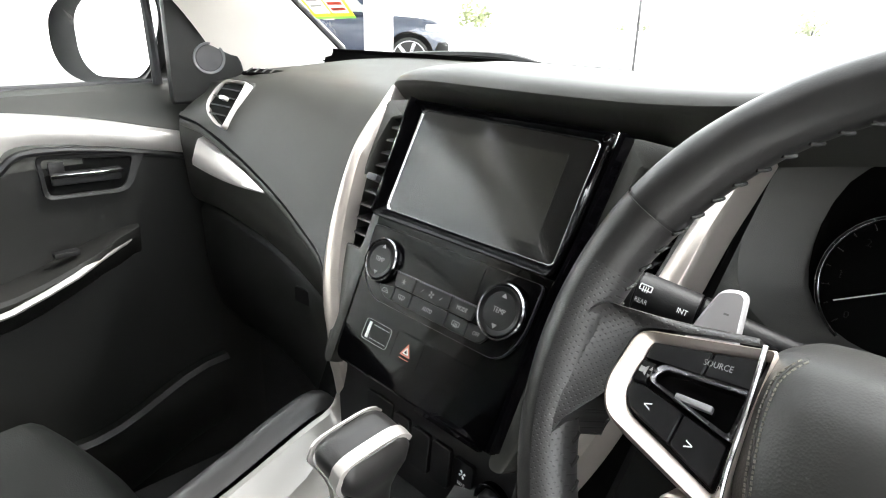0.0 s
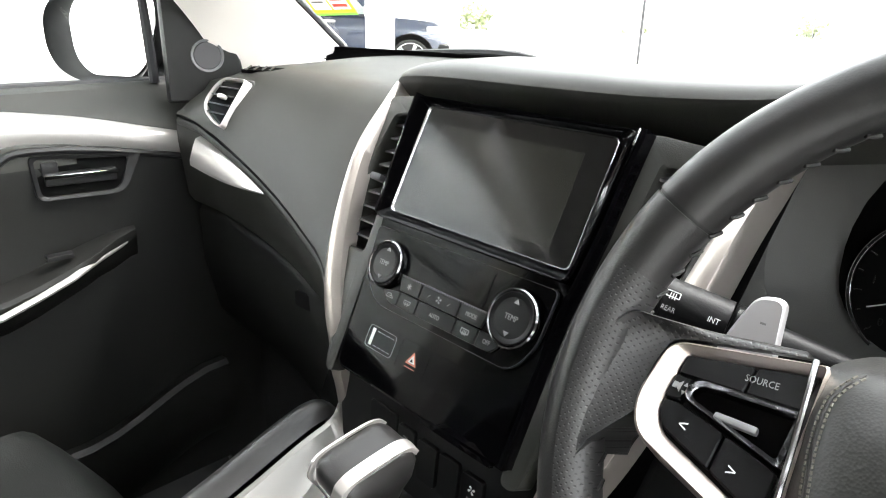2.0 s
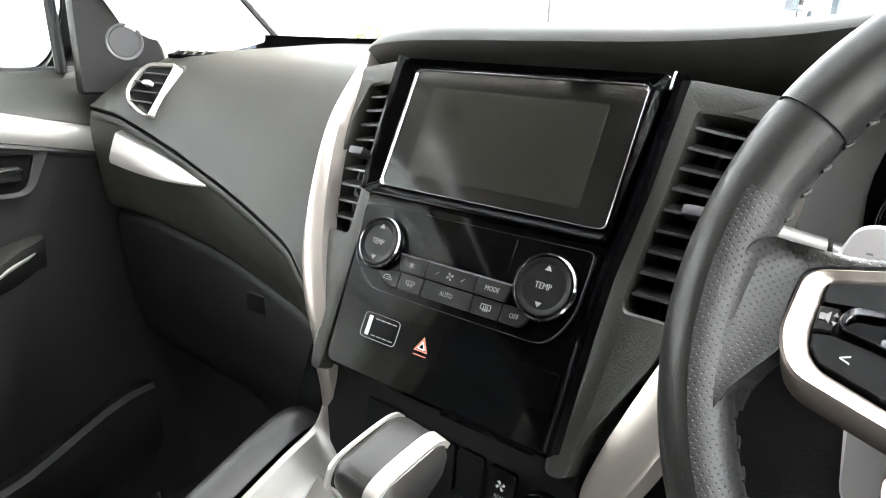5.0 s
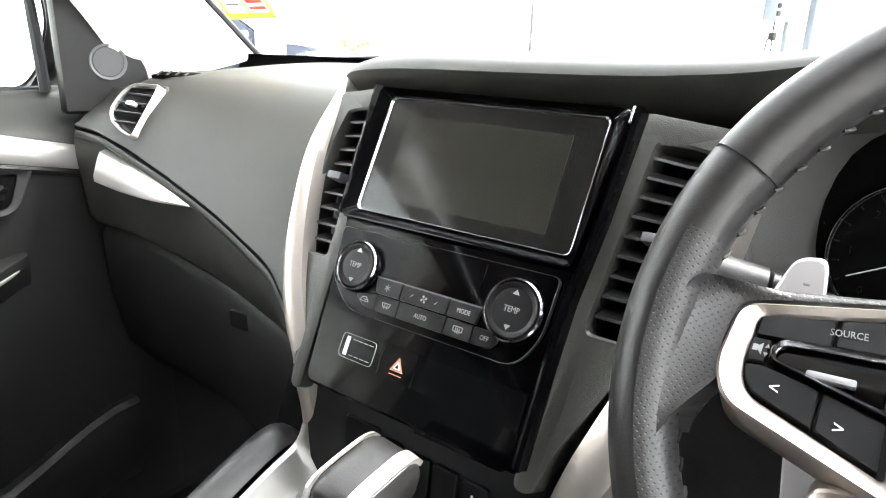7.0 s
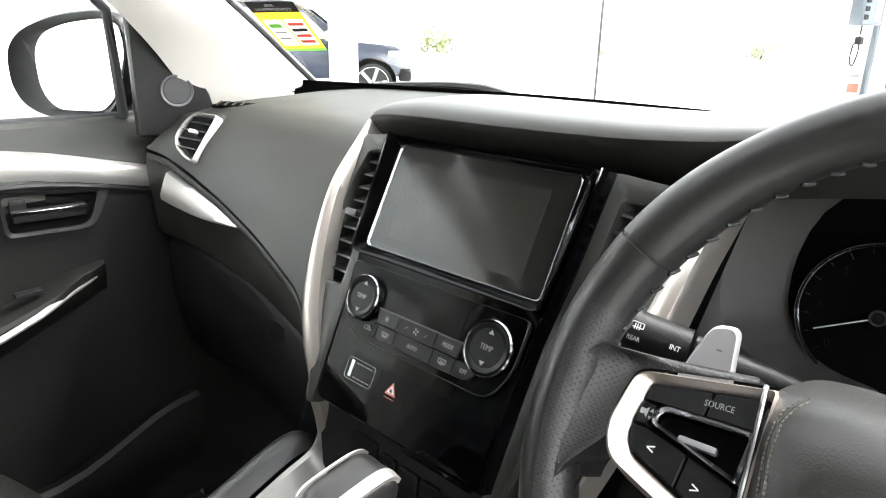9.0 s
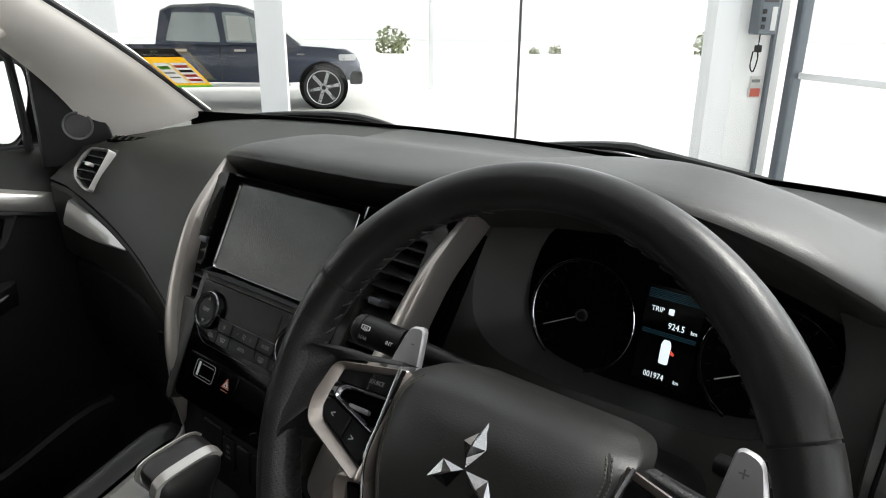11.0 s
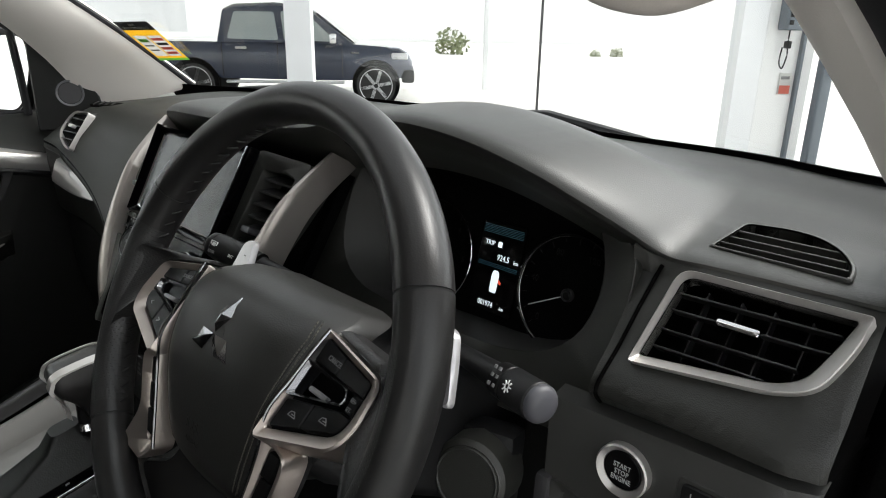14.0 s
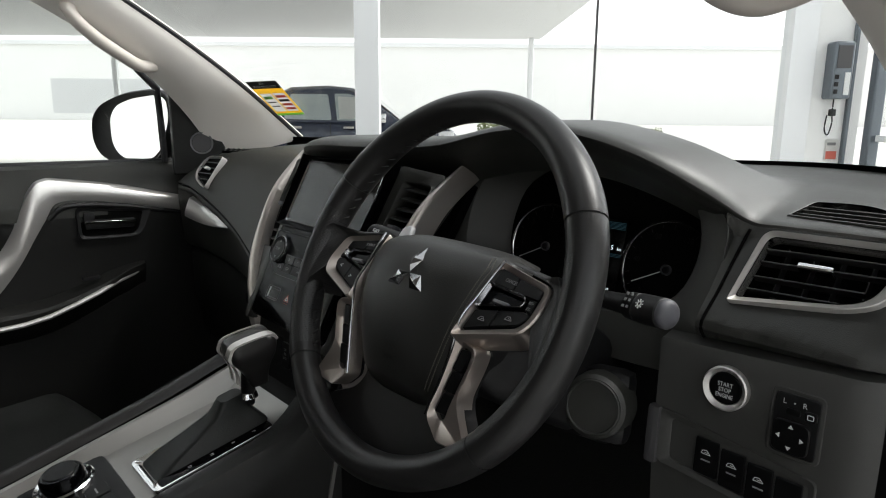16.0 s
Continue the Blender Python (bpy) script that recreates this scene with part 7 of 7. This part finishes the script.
part("notice_board", hall_box(2.000, GLASS_Y - 0.052, 1.090, 2.062, GLASS_Y - 0.044, 1.195, 0.001), PAPER, notice)
part("notice_print", hall_box(2.004, GLASS_Y - 0.0545, 1.094, 2.058, GLASS_Y - 0.0515, 1.135), LABEL_RED, notice, "red lower half")
part("notice_bar", hall_box(2.006, GLASS_Y - 0.0545, 1.165, 2.050, GLASS_Y - 0.0515, 1.180), PRINT_DIM, notice)

# canopy over the parked cars
canopy = thing("yard_canopy", "pale grey flat canopy over the parked car", "canopy", HALL @ Vector((-6, 10, -0.2)))
part("canopy_roof", hall_box(-20, 6.5, 3.02, 2.25, 16.8, 3.28, 0.01), ROOF_SHEET, canopy, "pale sheet roof")
for x in (2.0, -8.0, -16):
    part("canopy_post", hall_box(x - 0.06, 16.4, -0.2, x + 0.06, 16.52, 3.02, 0.01), ALU, canopy, "slim white post")

# ---- parked pickup ----
pickup = thing("pickup_truck", "dark blue double-cab pickup parked outside under the canopy", "car", HALL @ Vector((-1.95, 13.5, -0.02)))
PK = HALL @ Matrix.Translation((-1.95, 13.5, -0.02))
# side outline, nose to the right: x along, z up; half width per station
BODY = [(-2.75, 0.58, 1.08, 0.80), (-2.70, 0.52, 1.10, 0.87), (-1.30, 0.50, 1.10, 0.90), (-1.26, 0.48, 1.12, 0.90), (0.30, 0.46, 1.12, 0.905), (0.95, 0.46, 1.10, 0.90), (1.60, 0.47, 1.06, 0.90), (1.92, 0.50, 1.02, 0.86), (2.10, 0.52, 0.93, 0.80), (2.18, 0.55, 0.80, 0.72)]


def build_truck_body():
    rows = []
    for x, z0, z1, w in [tuple(v) for v in [Vector(b) for b in BODY]]:
        rows.append([PK @ Vector((x, a * w, z0 + (z1 - z0) * b)) for a, b in ((-0.94, 0), (-1.0, 0.18), (-1.0, 0.62), (-0.97, 0.88), (-0.90, 1.0), (0, 1.03), (0.90, 1.0), (0.97, 0.88), (1.0, 0.62), (1.0, 0.18), (0.94, 0))])
    return loft(rows, closed=True, caps=True)


body = part("body", build_truck_body(), CAR_BLUE, pickup, "dark blue painted body")
CAB = [(-1.27, 1.10, 1.12, 0.88), (-1.18, 1.10, 1.66, 0.74), (-1.00, 1.10, 1.745, 0.70), (-0.30, 1.10, 1.78, 0.70), (0.10, 1.10, 1.745, 0.70), (0.42, 1.10, 1.64, 0.70), (1.12, 1.06, 1.10, 0.80)]


def build_cab():
    rows = []
    for x, z0, z1, w in CAB:
        rows.append([PK @ Vector((x, a * (0.88 + (w - 0.88) * b), z0 + (z1 - z0) * b)) for a, b in ((-1, 0), (-1, 0.5), (-1, 0.92), (-0.9, 1.0), (0, 1.02), (0.9, 1.0), (1, 0.92), (1, 0.5), (1, 0))])
    return loft(rows, closed=True, caps=True)


part("cab", build_cab(), CAR_BLUE, pickup, "dark blue cab")


def truck_window(pts, name, mat_=None, lift=0.004):
    """A pane on the near flank; x and z of its corners."""
    out = []
    for x, z in pts:
        t = (z - 1.10) / 0.62
        out.append((x, -(0.885 + (0.70 - 0.885) * min(1, max(0, t)) * 0.93) - lift, z))
    rows = [[PK @ Vector(p) for p in out], [PK @ Vector((p[0], p[1] + 0.03, p[2])) for p in out]]
    return part(name, loft(rows, closed=True, caps=True), mat_ or TRUCK_GLASS, pickup)


truck_window(round_poly([(-1.10, 1.16), (-0.20, 1.14), (-0.28, 1.62), (-0.98, 1.62)], 0.04, 3), "side_window")
truck_window(round_poly([(-0.10, 1.14), (0.82, 1.13), (0.36, 1.55), (0.10, 1.63), (-0.16, 1.63)], 0.03, 3), "side_window")
truck_window(round_poly([(-0.06, 1.17), (0.34, 1.17), (0.28, 1.56), (-0.10, 1.58)], 0.01, 2), "window_sheet", PAPER, 0.008)
part("windscreen", loft([[PK @ Vector((0.46, y, 1.635)) for y in (-0.62, -0.3, 0, 0.3, 0.62)], [PK @ Vector((1.13, y * 1.12, 1.115)) for y in (-0.62, -0.3, 0, 0.3, 0.62)]]), TRUCK_GLASS, pickup)
for x in (-0.86, 0.12):
    part("door_handle", box(x - 0.10, -0.925, 0.985, x + 0.10, -0.895, 1.03, PK, 0.01, 1), FRAME, pickup, "chrome door handle")
for x in (-0.22, 0.92, -1.20):
    part("door_gap", box(x - 0.004, -0.912, 0.52, x + 0.004, -0.89, 1.10, PK), BLACK, pickup)
part("side_step", box(-1.15, -0.96, 0.40, 0.95, -0.82, 0.45, PK, 0.015, 1), ALLOY, pickup, "bright side step")
part("wing_mirror", box(0.72, -1.08, 1.10, 0.84, -0.90, 1.27, PK, 0.03, 2), CHROME, pickup, "chrome wing mirror")
part("headlamp", box(1.80, -0.885, 0.84, 2.10, -0.74, 0.95, PK, 0.03, 2), ALLOY, pickup)
part("fender_badge", box(1.08, -0.912, 0.93, 1.22, -0.90, 0.96, PK), CHROME, pickup)
part("bumper", box(1.98, -0.84, 0.42, 2.22, 0.84, 0.66, PK, 0.06, 2), BLACK, pickup)


def truck_wheel(x, y):
    w = part("wheel", disc(0.375, 0.375, 0.0, 0.24, PK @ Matrix.Translation((x, y, 0.375)) @ Euler((radians(-90 if y > 0 else 90), 0, 0)).to_matrix().to_4x4() @ Matrix.Translation((0, 0, -0.12)), 36, 0.03), TYRE, pickup, "black tyre")
    m = PK @ Matrix.Translation((x, y, 0.375)) @ Euler((radians(-90 if y > 0 else 90), 0, 0)).to_matrix().to_4x4()
    part("rim", rim(circle(0, 0, 0.300, 36), circle(0, 0, 0.268, 36), 0.06, 0.128, m, z_in=0.11), ALLOY, w)
    part("rim_back", disc(0.268, 0.26, 0.02, 0.07, m, 30), BLACK, w)
    for k in range(6):
        a = 2 * math.pi * k / 6 + 0.2
        part("rim_spoke", plate(slash(0.03 * math.cos(a), 0.03 * math.sin(a), 0.278 * math.cos(a), 0.278 * math.sin(a), 0.062), 0.06, 0.12, m, 0.006), ALLOY, w)


for x in (-1.72, 1.52):
    # black disc on the flank paints the shade inside the arch
    part("arch_shade", disc(0.435, 0.43, 0.0, 0.135, PK @ Matrix.Translation((x, -0.775, 0.40)) @ Euler((radians(90), 0, 0)).to_matrix().to_4x4(), 36, 0.01), DARK, pickup)
    for y in (-0.80, 0.80):
        truck_wheel(x, y)

# ---- far side of the yard: white backdrop added over the grey horizon ----
far = thing("far_backdrop", "long white backdrop across the yard, added to brighten the horizon", "building", HALL @ Vector((10, 70, -0.2)))
part("wall", hall_box(-120, 70, -0.2, 160, 72, 7.5), WALL, far, "plain white backdrop wall")
part("roof_edge", hall_box(-121, 69.6, 7.5, 161, 72.4, 7.9), ALU, far)

# ---- far greenery and fence ----
rng = random.Random(4)


def bush(x, y, r, n):
    bm = bmesh.new()
    for _ in range(n):
        d = Vector((rng.gauss(0, 1), rng.gauss(0, 1), rng.gauss(0, 0.7)))
        p = Vector((x, y, r * 0.7 - 0.2)) + d.normalized() * r * rng.random() ** 0.4
        u = Vector((rng.gauss(0, 1), rng.gauss(0, 1), rng.gauss(0, 1))).normalized()
        v = u.orthogonal().normalized()
        s = r * rng.uniform(0.10, 0.20)
        vs = [bm.verts.new(HALL @ (p + u * a * s + v * b * s * 0.6)) for a, b in ((-1, 0), (0, -1), (1, 0), (0, 1))]
        bm.faces.new(vs)
    return bm


for x, y, r in ((2.6, 38, 0.95), (10.6, 38, 0.35), (11.8, 38, 0.42), (20, 36, 0.9)):
    sh = thing("shrub", "small green shrub at the edge of the yard", "shrub", HALL @ Vector((x, y, -0.2)), group="yard shrubs")
    part("crown", bush(x, y, r, 260), LEAF, sh, smooth=False)
    part("stem", tube([HALL @ Vector((x, y, -0.25)), HALL @ Vector((x + 0.05, y, r * 0.6))], 0.05, 6), TYRE, sh)
fence = thing("wire_fence", "grey wire mesh fence behind the pickup", "fence", HALL @ Vector((-8, 24, -0.2)))
part("mesh_panel", hall_box(-14, 24, 1.1, -7.2, 24.02, 2.3), ROOF_SHEET, fence)

# ---- label on the windscreen ----
label = thing("window_label", "yellow fuel label stuck inside the windscreen", "label", (-0.545, 0.63, 1.35))
LB = [Vector((-0.565, 0.564, 1.3865)), Vector((-0.482, 0.592, 1.3885)), Vector((-0.532, 0.688, 1.3190)), Vector((-0.606, 0.662, 1.3150))]


def label_patch(u0, v0, u1, v1, lift, mat_, name, lb=""):
    """A patch of the label: u along its top, v downwards."""
    n = (LB[1] - LB[0]).cross(LB[3] - LB[0]).normalized()
    if n.y > 0:
        n = -n
    def q(u, v, h):
        a, b = LB[0].lerp(LB[1], u), LB[3].lerp(LB[2], u)
        return a.lerp(b, v) + n * h
    pts = [(u0, v0), (u1, v0), (u1, v1), (u0, v1)]
    return part(name, loft([[q(u, v, lift - 0.0006) for u, v in pts], [q(u, v, lift) for u, v in pts]], closed=True, caps=True), mat_, label, lb, smooth=False)


for u0, u1 in ((0.07, 0.47), (0.52, 0.93)):
    label_patch(u0, 0.34, u1, 0.88, 0.0018, PAPER, "label_field", "white printed field")
for u0, v0, u1, v1 in ((0, 0.20, 1, 0.34), (0, 0.34, 0.07, 0.94), (0.93, 0.34, 1, 0.94), (0.07, 0.88, 0.93, 0.94), (0.47, 0.34, 0.52, 0.88)):
    label_patch(u0, v0, u1, v1, 0.0018, YELLOW, "label_border", "yellow border")
label_patch(0, 0, 1, 0.20, 0.0018, LABEL_BLACK, "label_head", "black heading")
label_patch(0.0, 0.94, 1, 1.0, 0.0018, LABEL_GREEN, "label_foot")
for k in range(4):
    label_patch(0.56, 0.40 + k * 0.12, 0.90, 0.46 + k * 0.12, 0.0026, LABEL_RED if k != 1 else LABEL_BLACK, "label_bar")
label_patch(0.12, 0.42, 0.40, 0.50, 0.0026, LABEL_GREEN, "label_bar")
label_patch(0.12, 0.58, 0.40, 0.61, 0.0026, PRINT_DIM, "label_bar")
label_patch(0.12, 0.70, 0.40, 0.73, 0.0026, PRINT_DIM, "label_bar")
# the heading faces outwards, so that it reads backwards from the seats
across, down = (LB[1] - LB[0]), (LB[3] - LB[0])
face = across.cross(down).normalized()
face = -face if face.y > 0 else face
ex = across.normalized()
ey = face.cross(ex).normalized()
for text_, u, v, size_ in (("FUEL", 0.46, 0.062, 0.0080), ("CONSUMPTION", 0.50, 0.140, 0.0095)):
    m_ = Matrix.Identity(4)
    for i, vec in enumerate((ex, ey, face)):
        m_.col[i][:3] = vec
    m_.col[3][:3] = LB[0].lerp(LB[1], u).lerp(LB[3].lerp(LB[2], u), v) + face * 0.0026
    writing(text_, size_, m_, label, PAPER, squeeze=-0.95)

# ---- wipers and cowl outside the glass ----
def wiper(points, label_text):
    w = thing("wiper", label_text, "wiper", points[0], group="windscreen wipers")
    path = smooth_path(points, 6)
    part("blade", tube(path, 0.006, 8), RUBBER, w, "black rubber blade")
    part("arm", tube([p + Vector((0.01, 0.012, 0.004 + 0.008 * math.sin(math.pi * i / (len(path) - 1)))) for i, p in enumerate(path)], [0.012 - 0.006 * abs(2 * i / (len(path) - 1) - 1) for i in range(len(path))], 8, flat=0.7), BLACK, w, "black arm")


wiper([(-0.645, 0.785, 1.242), (-0.517, 0.827, 1.248), (-0.378, 0.872, 1.247), (-0.29, 0.938, 1.219), (-0.19, 0.960, 1.214)], "black windscreen wiper parked at the base of the glass")
wiper([(-0.09, 0.955, 1.224), (0.025, 0.935, 1.238), (0.14, 0.902, 1.250), (0.20, 0.898, 1.247), (0.373, 0.886, 1.232), (0.47, 0.87, 1.222)], "black windscreen wiper parked at the base of the glass")
solo("cowl", loft([[(x, ws_y(x) + 0.012, 1.240), (x, ws_y(x) + 0.05, 1.225), (x, ws_y(x) + 0.12, 1.205), (x, ws_y(x) + 0.13, 1.18)] for x in [-0.70 + 0.05 * i for i in range(29)]]), BLACK, "black plastic cowl below the wipers", "cowl", kind="structure")
BONNET = material("white_car_paint", (0.78, 0.78, 0.77), 0.22, coat=0.8, mottle=0.02)
solo("bonnet", loft([[(0.80 * u, ws_y(0.80 * u) * 0.3 + 0.72 + 0.12 * k, 1.185 - 0.012 * k - 0.05 * u ** 4 - 0.004 * k * k) for u in [i / 8 - 1 for i in range(17)]] for k in range(9)]), BONNET, "white painted bonnet of the car", "bonnet", kind="structure")
